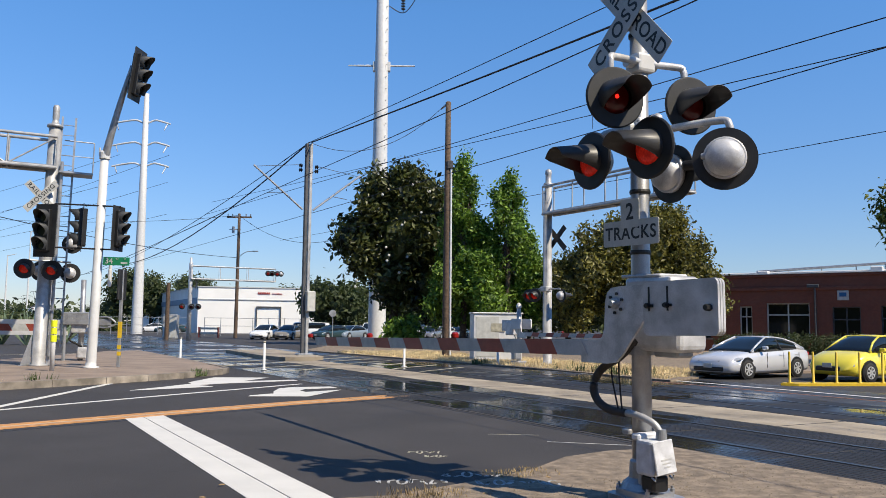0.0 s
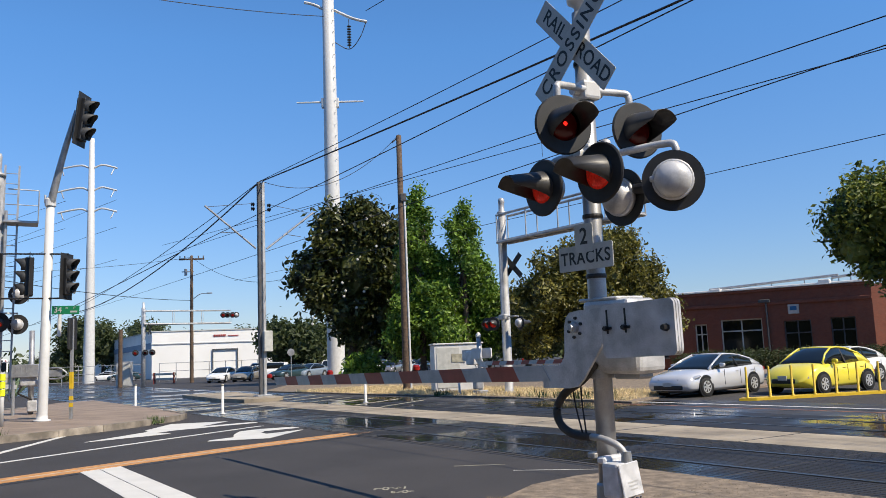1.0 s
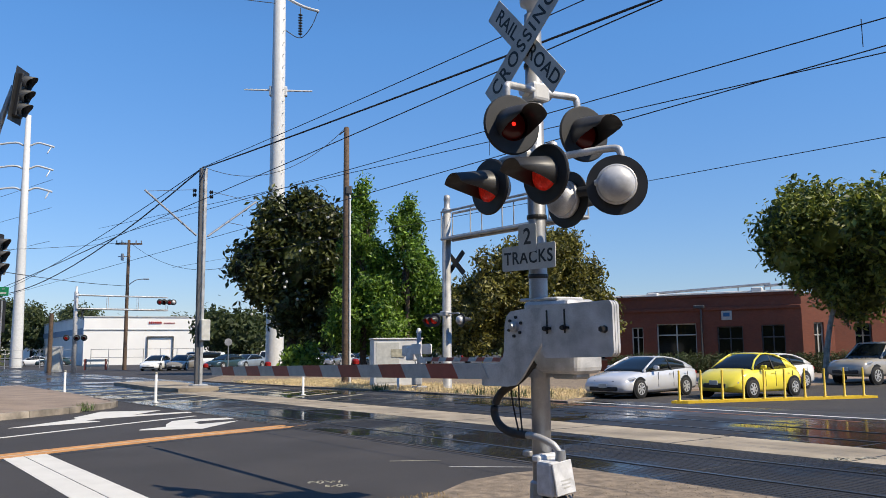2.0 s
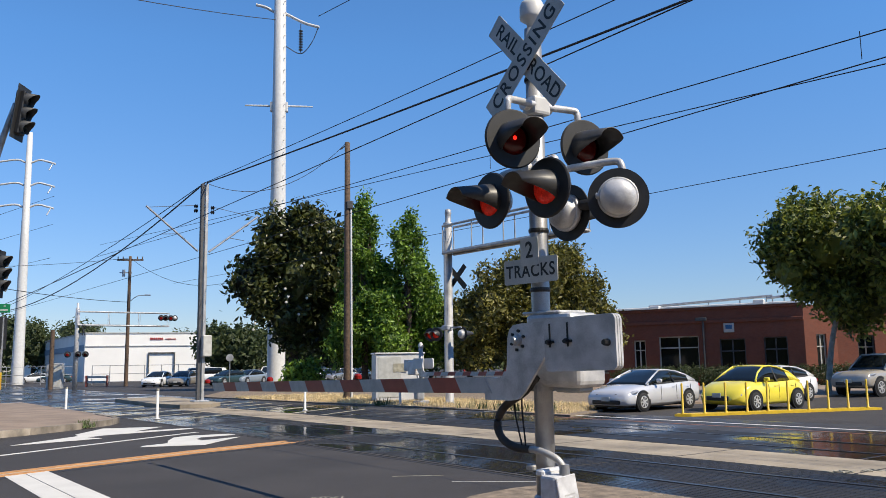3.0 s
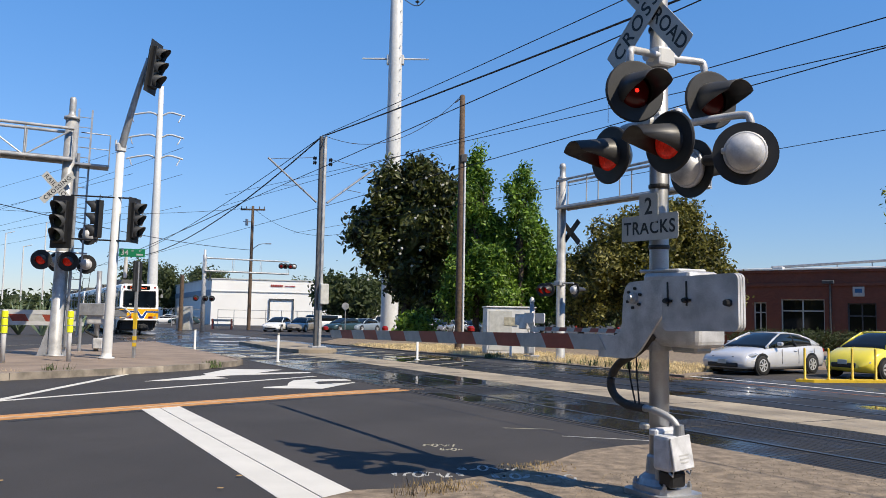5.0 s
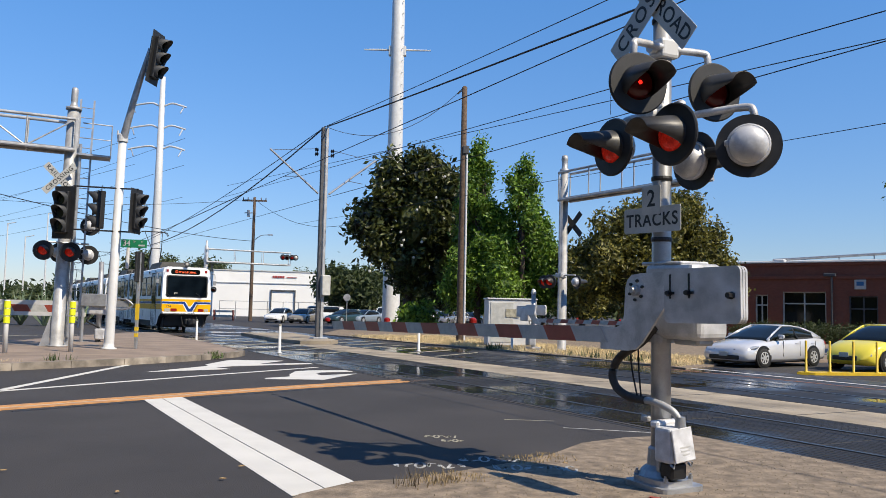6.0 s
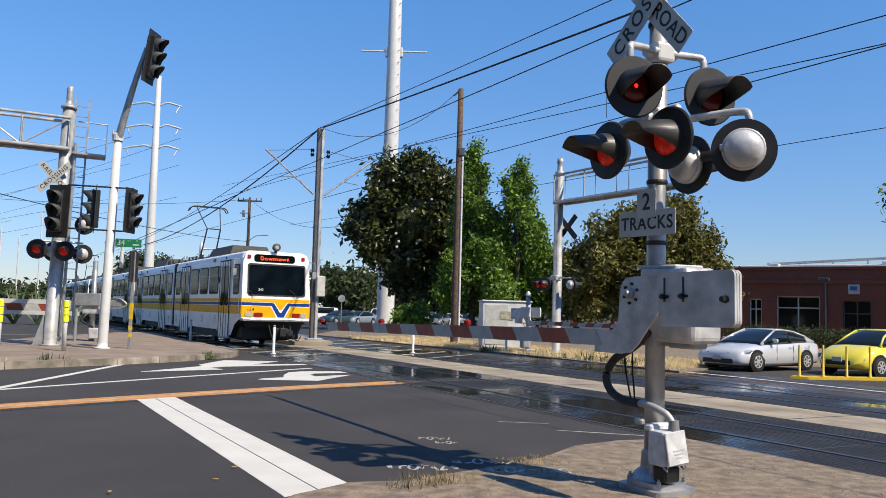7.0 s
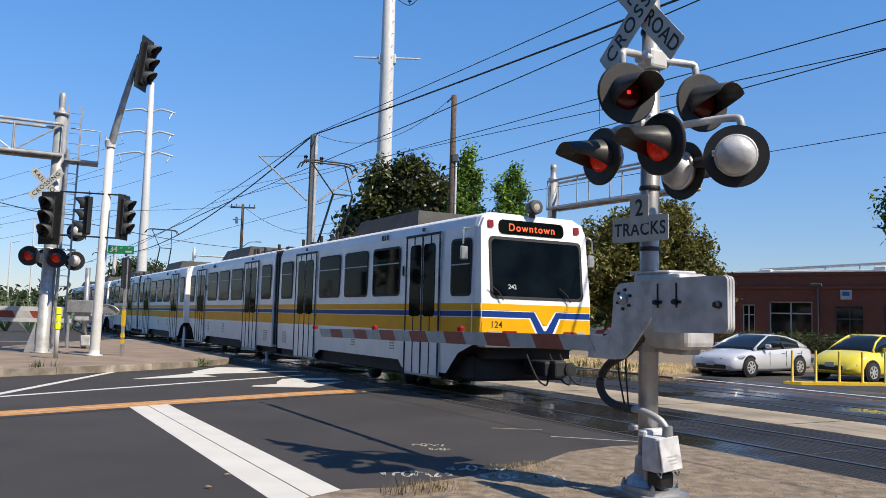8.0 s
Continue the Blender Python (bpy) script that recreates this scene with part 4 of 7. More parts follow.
    rh = part("roof_headlamp", bm, CHARCOAL, t, "round lamp housing on the roof edge", True)
    bm = bmesh.new()
    lathe(bm, [(0.0, 0.135), (0.07, 0.13), (0.115, 0.11)], pose(-0.05, 0.22, 3.76, 90, 0, 0), 18)
    part("lens", bm, WARM_LAMP, rh, "pale round lens", True)
    bm = bmesh.new()
    box(bm, (0.5, 0.75, 0.30), (0.15, 0.05, 0.62), None, 0.05, 2)
    box(bm, (0.28, 0.3, 0.34), (0.15, -0.34, 0.62), None, 0.05, 2)
    lathe(bm, [(0.13, 0.0), (0.13, 0.06), (0.08, 0.07)], pose(0.36, -0.46, 0.62, 90, 0, 0), 16)
    cp = part("coupler", bm, UNDER, t, "black automatic coupler")
    for dx in (-0.25, 0.3, 0.55):
        bm = bmesh.new()
        path_tube(bm, curve_pts((dx, 0.1, 0.9), (dx + 0.05, -0.2, 0.45), (dx + 0.2, -0.3, 0.32), (dx + 0.4, -0.1, 0.5), n=5), 0.02, 6)
        part("hose", bm, RUBBER, cp)
    for sgn in (-1, 1):
        bm = bmesh.new()
        path_tube(bm, curve_pts((sgn * 1.30, 0.55, 3.28), (sgn * 1.52, 0.40, 3.26), (sgn * 1.56, 0.36, 3.15), (sgn * 1.56, 0.36, 2.95), n=4), 0.018, 6)
        box(bm, (0.16, 0.06, 0.26), (sgn * 1.54, 0.36, 2.78), None, 0.02)
        part("mirror", bm, FACE_PLATE, t, "side mirror on a bent bracket")
    for x in (-0.85, 0.75):
        bm = bmesh.new()
        path_tube(bm, [(x, 0.02, 1.90), (x - 0.1, 0.01, 2.05), (x - 0.28, 0.02, 2.18)], 0.012, 5)
        part("wiper", bm, SEAM, t)


def pantograph(t, y, up=True, knee_at=-1.2):
    bm = bmesh.new()
    top = 6.33 if up else 4.0
    knee = (y + knee_at, (3.75 + top) / 2 + 0.15)
    for x in (-0.35, 0.35):
        path_tube(bm, [(x, y - 0.1, 3.72), (x * 0.9, knee[0], knee[1])], 0.035, 8)
        path_tube(bm, [(x * 0.9, knee[0], knee[1]), (x * 1.6, y + 0.1, top)], 0.022, 8)
    path_tube(bm, [(-0.32, knee[0], knee[1]), (0.32, knee[0], knee[1])], 0.025, 8)
    path_tube(bm, [(-0.5, y - 0.2, 3.74), (0.5, y - 0.2, 3.74)], 0.05, 8)
    arm = part("pantograph", bm, UNDER, t, "black raised pantograph")
    for dy in (-0.15, 0.2):
        bm = bmesh.new()
        path_tube(bm, curve_pts((-0.95, y + 0.1 + dy, top - 0.2), (-0.75, y + 0.1 + dy, top + 0.03), (0, y + 0.1 + dy, top + 0.05), (0.75, y + 0.1 + dy, top + 0.03), (0.95, y + 0.1 + dy, top - 0.2), n=4), 0.025, 6)
        part("contact_strip", bm, UNDER, arm)


def tram_car(t, y0, with_front):
    half_car(t, y0, 1, with_front, "")
    half_car(t, y0 + 24.3, -1, False, "")
    bm = bmesh.new()
    for k in range(6):
        box(bm, (2.45 + (0.08 if k % 2 else 0), 0.10, 2.95), (0, y0 + 11.9 + 0.1 * k, 2.05))
    part("bellows", bm, SEAM, t, "black folded joint bellows")
    pantograph(t, y0 + (11.4 if with_front else 13.2))
    bm = bmesh.new()
    box(bm, (1.6, 1.4, 0.2), (0, y0 + 12.15, 0.5))
    part("joint_frame", bm, UNDER, t)


tram = thing("tram", Matrix.Identity(4), "white, gold and blue articulated light rail train with raised pantographs", "tram")
cab_front(tram)
for k in range(3):
    tram_car(tram, 24.75 * k, k == 0)


# ---- left crossing signal with cantilever, traffic lights, posts ----
def small_heads(t, spots, r=0.27):
    for x, y, z, rz, lit in spots:
        flash_head(t, pose(x, y, z, 0, 0, rz), lit, r)


def crossbuck(t, m, words=True):
    for ang, y, halves in ((-45, 0.0, (("RAIL", -0.34), ("ROAD", 0.34))), (45, -0.02, (("CROSSING", 0.0),))):
        bm = bmesh.new()
        plate(bm, rounded(1.25, 0.23, 0.01, 2), -0.004, 0.004)
        b = part("crossbuck_blade", bm, SIGN_WHITE if words else DARK_PLATE, t, "white crossbuck board" if words else "dark back of a crossbuck board")
        b.matrix_local = m @ pose(0, y, 0) @ Matrix.Rotation(radians(-ang), 4, "Y")
        if words:
            for w, off in halves:
                text_part("lettering", w, 0.19, pose(off, -0.0055, 0, 90, 0, 0), BLACK, b, 0.001, "", 1.2)


def lattice(t, x0, x1, z0, z1, y0, y1, bays, material, diagonals=True):
    """A cantilever walkway: chords, posts and diagonals as parts."""
    for z in (z0, z1):
        for y in (y0, y1):
            bm = bmesh.new()
            tube(bm, (x0, y, z), (x1, y, z), 0.06 if z == z0 else 0.05, None, 10)
            part("chord", bm, material, t)
    for k in range(bays + 1):
        x = x0 + (x1 - x0) * k / bays
        bm = bmesh.new()
        for y in (y0, y1):
            tube(bm, (x, y, z0), (x, y, z1), 0.025, None, 8)
        tube(bm, (x, y0, z0), (x, y1, z0), 0.03, None, 8)
        part("upright", bm, material, t)
        if diagonals and k < bays:
            bm = bmesh.new()
            xx = x0 + (x1 - x0) * (k + 1) / bays
            tube(bm, (x, y0, z0 if k % 2 else z1), (xx, y0, z1 if k % 2 else z0), 0.025, None, 8)
            part("brace", bm, material, t)
    bm = bmesh.new()
    box(bm, (abs(x1 - x0), abs(y1 - y0), 0.05), ((x0 + x1) / 2, (y0 + y1) / 2, z0 + 0.06))
    part("walkway", bm, GALV, t)


def ladder(t, x, y, z0, z1, material):
    for dx in (-0.2, 0.2):
        bm = bmesh.new()
        box(bm, (0.06, 0.03, z1 - z0), (x + dx, y, (z0 + z1) / 2))
        part("ladder_rail", bm, material, t)
    n = int((z1 - z0) / 0.33)
    for k in range(n):
        bm = bmesh.new()
        tube(bm, (x - 0.2, y, z0 + 0.2 + k * 0.33), (x + 0.2, y, z0 + 0.2 + k * 0.33), 0.014, None, 6)
        part("rung", bm, material, t)


def left_gantry():
    # faces the camera's left; beam runs off along -x
    t = thing("crossing_signal", Matrix.Translation(at(2.0, 29.1, 0.13)) @ pose(0, 0, 0, 0, 1.0, 24), "tall silver cantilever crossing signal with ladder and crossbuck", "crossing signal")
    bm = bmesh.new()
    lathe(bm, [(0.30, 0.0), (0.30, 0.04), (0.20, 0.05), (0.19, 3.0), (0.18, 7.6)], Matrix.Identity(4), 24)
    part("pole", bm, GALV_DULL, t, "", True)
    bm = bmesh.new()
    lathe(bm, [(0.24, 7.6), (0.24, 7.68), (0.13, 7.70), (0.09, 7.85), (0.105, 7.9), (0.105, 8.25), (0.08, 8.33), (0.0, 8.35)], Matrix.Identity(4), 20)
    part("bell", bm, GALV_DULL, t, "bell on top of the pole", True)
    bm = bmesh.new()
    prism(bm, [(-0.55, -0.02), (-0.2, -0.02), (-0.2, 0.02)], 0.0, 0.02)
    plate(bm, [(-0.5, 0.02), (-0.22, 0.02), (-0.22, 1.0)], -0.02, 0.02)
    plate(bm, [(0.45, 0.02), (0.22, 0.02), (0.22, 0.9)], -0.02, 0.02)
    part("gusset", bm, GALV, t)
    lattice(t, 0.1, -5.5, 6.25, 7.25, -0.3, 0.4, 4, GALV_DULL)
    bm = bmesh.new()
    box(bm, (1.0, 0.8, 0.06), (0.7, 0.1, 6.15))
    tube(bm, (1.2, 0.4, 6.2), (1.2, 0.4, 7.3), 0.02, None, 8)
    tube(bm, (0.3, 0.4, 7.3), (1.2, 0.4, 7.3), 0.02, None, 8)
    tube(bm, (0.3, 0.4, 6.8), (1.2, 0.4, 6.8), 0.015, None, 8)
    part("platform", bm, GALV, t, "small railed service platform")
    ladder(t, 0.40, 0.05, 0.6, 8.0, GALV)
    bm = bmesh.new()
    tube(bm, (0.30, -0.1, 0.3), (0.28, -0.1, 6.5), 0.05, None, 10)
    part("conduit", bm, GALV, t)
    crossbuck(t, pose(-0.25, -0.28, 5.30, 0, 0, -15))
    small_heads(t, ((-0.56, -0.35, 3.0, -8, 1), (0.21, -0.45, 2.98, -8, 1), (-0.15, 0.25, 2.98, 150, 0), (0.74, 0.1, 2.95, 170, 0), (0.74, 0.25, 3.9, 170, 0)), 0.31)
    bm = bmesh.new()
    tube(bm, (-0.56, -0.25, 3.28), (0.74, -0.1, 3.28), 0.03, None, 8)
    part("crossarm", bm, GALV, t)


left_gantry()
# the gate mechanism beyond it, its own post
g2 = thing("gate_mechanism", Matrix.Translation(at(3.6, 32.6, 0.13)) @ pose(0, 0, 0, 0, 0, 10), "silver gate mechanism on a short post beside the signal", "gate mechanism")
bm = bmesh.new()
tube(bm, (0, 0, 0), (0, 0, 2.9), 0.09, None, 16)
part("post", bm, GALV, g2, "", True)
bm = bmesh.new()
box(bm, (0.75, 0.45, 0.75), (0.05, 0, 1.35), None, 0.05, 2)
part("mechanism_box", bm, ALU, g2)
bm = bmesh.new()
box(bm, (0.9, 0.05, 0.45), (-0.15, -0.3, 1.5), None, 0.02)
for x in (-0.4, -0.25, -0.1):
    box(bm, (0.02, 0.01, 0.2), (x, -0.33, 1.55))
part("counterweight", bm, GALV, g2)
bm = bmesh.new()
box(bm, (0.35, 0.3, 0.4), (0.1, -0.1, 0.28), None, 0.04)
part("junction_box", bm, ALU, g2)
bm = bmesh.new()
path_tube(bm, curve_pts((-0.25, -0.15, 1.0), (-0.35, -0.2, 0.75), (-0.1, -0.2, 0.6), (0.08, -0.15, 0.5), n=5), 0.035, 8)
part("cable_hose", bm, RUBBER, g2, "", True)
bm = bmesh.new()
path_tube(bm, curve_pts((0.6, -0.4, 1.2), (1.0, -0.5, 1.2), (1.25, -0.5, 1.35), (1.0, -0.5, 1.55), (0.6, -0.4, 1.55), n=6), 0.03, 8)
box(bm, (0.7, 0.03, 0.25), (0.75, -0.45, 1.38), None, 0.02)
part("support_arm", bm, GALV, g2)

lg = thing("crossing_gate", Matrix.Translation(at(3.4, 32.4, -0.1)) @ pose(0, 0, 0, 0, 0, 2), "lowered white and brown striped gate arm at the side street", "crossing gate")
for k in range(14):
    bm = bmesh.new()
    x = -0.5 - k * 0.6
    plate(bm, [(x + 0.08, 1.27), (x - 0.08, 1.52), (x - 0.68, 1.52), (x - 0.52, 1.27)], -0.02, 0.02)
    part("arm_section", bm, RED_TAPE if k % 2 else SIGN_WHITE, lg)
bm = bmesh.new()
box(bm, (8.6, 0.05, 0.16), (-4.6, 0.0, 1.60))
part("arm_rail", bm, WHITE_STEEL, lg)
bm = bmesh.new()
box(bm, (8.6, 0.05, 0.14), (-4.6, 0.0, 1.20))
part("arm_rail", bm, WHITE_STEEL, lg)
bm = bmesh.new()
tube(bm, (-8.8, 0, 0), (-8.8, 0, 1.55), 0.05, None, 10)
part("rest_post", bm, GALV, lg)
bm = bmesh.new()
tube(bm, (-0.4, 0, 0), (-0.4, 0, 1.55), 0.06, None, 10)
part("rest_post", bm, GALV, lg)


def signal_head(t, m, dark=True):
    """A three-lamp traffic light with visors; it looks along local -y."""
    bm = bmesh.new()
    box(bm, (0.34, 0.22, 1.05), (0, 0, 0), None, 0.02)
    b = part("signal_housing", bm, BLACK, t)
    b.matrix_local = m @ Matrix.Scale(1.22, 4)
    bm = bmesh.new()
    box(bm, (0.62, 0.02, 1.32), (0, 0.0, 0), None, 0.006)
    part("backplate", bm, DARK_PLATE, b)
    for z in (0.34, 0.0, -0.34):
        bm = bmesh.new()
        lathe(bm, [(0.15, 0.10), (0.15, 0.115), (0.0, 0.12)], pose(0, 0, z, 90, 0, 0), 18)
        part("lens", bm, plain_lens, b)
        bm = bmesh.new()
        pv = []
        for k in range(15):
            a_ = radians(-50 + 280 * k / 14)
            x_, z_ = 0.165 * math.cos(a_), 0.165 * math.sin(a_)
            fr = 0.12 + 0.26 * (0.35 + 0.65 * max(0, math.sin(a_)))
            pv.append((bm.verts.new((x_, -0.10, z + z_)), bm.verts.new((x_, -fr, z + z_ - 0.02)), bm.verts.new((x_ * 1.05, -fr, z + z_ * 1.05 - 0.02)), bm.verts.new((x_ * 1.05, -0.10, z + z_ * 1.05))))
        for a, c in zip(pv, pv[1:]):
            for j in range(3):
                bm.faces.new((a[j], a[j + 1], c[j + 1], c[j]))
        part("visor", bm, GREY_VISOR, b, "", True)
    return b


plain_lens = plain("unlit_lens", (0.02, 0.025, 0.022), 0.2)
GREY_VISOR = mat("sunned_black_plastic", (0.045, 0.047, 0.05), 0.6, var=0.3, scale=5)
tl = thing("traffic_light", Matrix.Translation(at(3.33, 27.3, 0.13)) @ pose(0, 0, 0, 0, 1.0, 0), "silver pole with curved mast arm and black traffic lights", "traffic light")
bm = bmesh.new()
lathe(bm, [(0.24, 0.0), (0.24, 0.04), (0.16, 0.06), (0.15, 0.2), (0.145, 1.0), (0.12, 6.55)], Matrix.Identity(4), 20)
part("pole", bm, WHITE_STEEL, tl, "", True)
bm = bmesh.new()
lathe(bm, [(0.16, 6.4), (0.16, 6.6), (0.11, 6.66)], Matrix.Identity(4), 16)
tube(bm, (-0.16, 0, 6.5), (-0.16, 0, 6.75), 0.03, None, 8)
part("pole_cap", bm, WHITE_STEEL, tl)
bm = bmesh.new()
path_tube(bm, curve_pts((0.02, -0.02, 6.45), (0.17, -0.1, 7.05), (0.40, -0.2, 7.9), (0.62, -0.3, 8.6), (0.84, -0.4, 9.25), n=5), [0.12 - 0.0025 * k for k in range(21)], 12)
part("mast_arm", bm, GALV, tl, "curved grey mast arm", True)
for m in (pose(1.00, -0.4, 8.96, 0, 0, 84) @ pose(0, 0, 0, 6, 0, 0), pose(-1.50, -0.35, 4.1, 0, 0, -14), pose(-0.52, -0.05, 4.25, 0, 0, -66) @ Matrix.Scale(0.9, 4), pose(0.55, 0.0, 4.25, 0, 0, 80) @ Matrix.Scale(0.86, 4)):
    signal_head(tl, m)
for z in (4.93, 3.60):
    bm = bmesh.new()
    tube(bm, (-1.3, -0.3, z), (0.6, 0.0, z), 0.025, None, 8)
    part("bracket", bm, BLACK, tl)
bm = bmesh.new()
box(bm, (0.80, 0.02, 0.25), (0.62, -0.14, 3.24), None, 0.005)
ss = part("street_sign", bm, SIGN_GREEN, tl, "green street name sign")
text_part("sign_text", "34", 0.24, pose(0.40, -0.158, 3.24, 90, 0, 0), SIGN_WHITE, ss, 0.001)
text_part("sign_text", "TH", 0.07, pose(0.64, -0.158, 3.30, 90, 0, 0), SIGN_WHITE, ss, 0.001)
text_part("sign_text", "ST", 0.07, pose(0.88, -0.158, 3.30, 90, 0, 0), SIGN_WHITE, ss, 0.001)
bm = bmesh.new()
box(bm, (0.2, 0.002, 0.05), (0.86, -0.152, 3.19))
part("number_bar", bm, SIGN_WHITE, ss)
bm = bmesh.new()
box(bm, (0.10, 0.12, 0.55), (0.28, 0.3, 2.75), None, 0.03)
tube(bm, (0.28, 0.3, 3.0), (0.28, 0.3, 3.2), 0.05, None, 10)
part("pedestrian_signal", bm, WHITE_STEEL, tl)

# sign post with yellow bands, and the lime-banded post
pt = thing("sign_post", Matrix.Translation(at(4.14, 27.5, 0.13)), "dark sign edge on a post with yellow bands", "sign post")
bm = bmesh.new()
box(bm, (0.09, 0.09, 3.0), (0, 0, 1.5), None, 0.01)
part("post", bm, GALV, pt)
bm = bmesh.new()
box(bm, (0.07, 0.62, 0.95), (0, 0.0, 2.55), None, 0.02)
part("sign_plate", bm, DARK_PLATE, pt)
for z, h in ((1.15, 0.5), (0.62, 0.12), (0.42, 0.12)):
    bm = bmesh.new()
    box(bm, (0.10, 0.10, h), (0, 0, z), None, 0.004)
    part("reflective_band", bm, YELLOW_PAINT, pt)
for q, hh in ((at(2.15, 25.9, 0.12), 1.45), (polar(-28.4, 25.4, 0.10), 1.45)):
    pt = thing("bollard_post", Matrix.Translation(q), "white post with lime yellow reflective bands", "post", "lime banded posts")
    bm = bmesh.new()
    tube(bm, (0, 0, 0), (0, 0, hh), 0.065, None, 14)
    part("post", bm, WHITE_STEEL, pt, "", True)
    for k in range(3):
        bm = bmesh.new()
        tube(bm, (0, 0, hh - 0.62 + k * 0.21), (0, 0, hh - 0.44 + k * 0.21), 0.085, None, 14)
        part("reflective_band", bm, LIME, pt, "lime yellow band")


def delineator(q, h=0.95):
    pt = thing("delineator_post", Matrix.Translation(q), "slim white delineator post with pale yellow cap", "post", "delineator posts")
    bm = bmesh.new()
    lathe(bm, [(0.10, 0.0), (0.10, 0.02), (0.045, 0.05), (0.042, h - 0.06)], Matrix.Identity(4), 14)
    part("post", bm, WHITE_STEEL, pt, "", True)
    bm = bmesh.new()
    lathe(bm, [(0.045, h - 0.06), (0.046, h - 0.02), (0.03, h)], Matrix.Identity(4), 14)
    part("cap", bm, SAND_PAINT, pt, "", True)


for q in ((8.54, 26.8), (7.5, 34.4), (14.04, 27.5), (18.6, 28.2)):
    delineator(at(*q))
for k in range(10):
    f = k / 9
    q = at(19.85 + 5.9 * f, 15.45 - 2.3 * f, 0.045)
    pt = thing("yellow_post", Matrix.Translation(q), "slim yellow flexible post on the yellow median", "post", "yellow median posts")
    bm = bmesh.new()
    lathe(bm, [(0.07, 0.0), (0.07, 0.02), (0.034, 0.04), (0.030, 0.84), (0.02, 0.87)], Matrix.Identity(4), 12)
    part("post", bm, YELLOW_PAINT, pt, "", True)


# ---- signal and cabinet beyond the tracks ----
def right_gantry():
    t = thing("crossing_signal", Matrix.Translation(at(19.95, 26.7, 0.03)) @ pose(0, 0, 0, 0, 0.6, -60.5), "silver cantilever crossing signal seen from behind", "crossing signal")
    bm = bmesh.new()
    lathe(bm, [(0.28, 0.0), (0.28, 0.05), (0.17, 0.06), (0.15, 7.1)], Matrix.Identity(4), 20)
    part("pole", bm, GALV_DULL, t, "", True)
    bm = bmesh.new()
    lathe(bm, [(0.2, 7.1), (0.2, 7.2), (0.12, 7.25), (0.12, 7.55), (0.14, 7.6), (0.12, 7.75), (0, 7.8)], Matrix.Identity(4), 16)
    part("bell", bm, GALV_DULL, t, "", True)
    lattice(t, 0.0, 7.5, 5.95, 7.05, -0.28, 0.28, 4, GALV_DULL, False)
    ladder(t, -0.35, 0.2, 0.4, 7.0, GALV)
    crossbuck(t, pose(0.25, 0.25, 5.0, 0, 0, 10), False)
    small_heads(t, ((-0.75, -0.35, 2.72, 30, 1), (-0.1, -0.55, 2.72, 30, 1), (0.75, 0.1, 2.72, 180, 0)))
    bm = bmesh.new()
    tube(bm, (-0.75, -0.2, 2.98), (0.8, 0.0, 2.98), 0.03, None, 8)
    box(bm, (0.4, 0.3, 0.2), (0, -0.1, 2.98), None, 0.03)
    part("crossarm", bm, GALV_DULL, t)


right_gantry()
cb = thing("equipment_cabinet", Matrix.Translation(at(20.06, 30.6, 0.02)) @ pose(0, 0, 0, 0, 0, 6), "pale steel railway equipment cabinet on a concrete pad", "cabinet")
bm = bmesh.new()
box(bm, (2.1, 1.2, 1.95), (0, 0, 1.05), None, 0.02)
part("body", bm, WHITE_STEEL, cb)
bm = bmesh.new()
box(bm, (2.2, 1.3, 0.07), (0, 0, 2.06), None, 0.02)
part("roof", bm, WHITE_STEEL, cb)
bm = bmesh.new()
box(bm, (2.3, 1.4, 0.08), (0, 0, 0.04), None, 0.01)
part("pad", bm, CONCRETE, cb)
bm = bmesh.new()
box(bm, (1.0, 0.02, 1.7), (-0.45, -0.61, 1.05), None, 0.008)
dr_ = part("door", bm, SIGN_WHITE, cb)
bm = bmesh.new()
box(bm, (0.6, 0.01, 0.35), (0.0, -0.632, 1.45))
part("notice", bm, SAND_PAINT, dr_, "yellowed notice plate")
gm = gate(Matrix.Translation(at(18.75, 26.9, -0.10)) @ pose(0, 0, 0, 0, 0, 119.5), 7.0, 0.9, "lowered far crossing gate arm, red and grey")
g3 = thing("gate_mechanism", Matrix.Translation(at(19.0, 27.3, 0)) @ pose(0, 0, 0, 0, 0, 119.5), "silver gate mechanism on its cast base", "gate mechanism")
bm = bmesh.new()
tube(bm, (0, 0, 0), (0, 0, 2.3), 0.085, None, 16)
part("post", bm, GALV, g3, "", True)
bm = bmesh.new()
box(bm, (0.5, 0.45, 0.18), (0, 0, 0.09), None, 0.03)
box(bm, (0.3, 0.3, 0.45), (0.05, 0.1, 0.45), None, 0.04)
part("base", bm, GALV, g3)
bm = bmesh.new()
box(bm, (0.55, 0.4, 0.55), (0.25, 0.1, 1.45), None, 0.05, 2)
part("mechanism_box", bm, ALU, g3)
for y, x in ((-0.16, -0.35), (0.36, -0.35)):
    bm = bmesh.new()
    plate(bm, [(u + x, v + 1.62) for u, v in rounded(0.62, 0.40, 0.08, 4)], y, y + 0.05)
    part("counterweight", bm, WHITE_STEEL, g3, "pale counterweight plate")
bm = bmesh.new()
path_tube(bm, curve_pts((0.30, -0.12, 1.75), (0.48, -0.15, 1.65), (0.50, -0.15, 1.25), (0.30, -0.12, 0.95), (0.1, -0.1, 0.7), n=5), 0.04, 8)
part("cable_hose", bm, GALV, g3, "pale cable hose", True)
bm = bmesh.new()
lathe(bm, [(0.10, 2.26), (0.11, 2.32), (0.07, 2.42), (0.02, 2.46)], Matrix.Identity(4), 14)
part("post_cap", bm, WHITE_STEEL, g3)


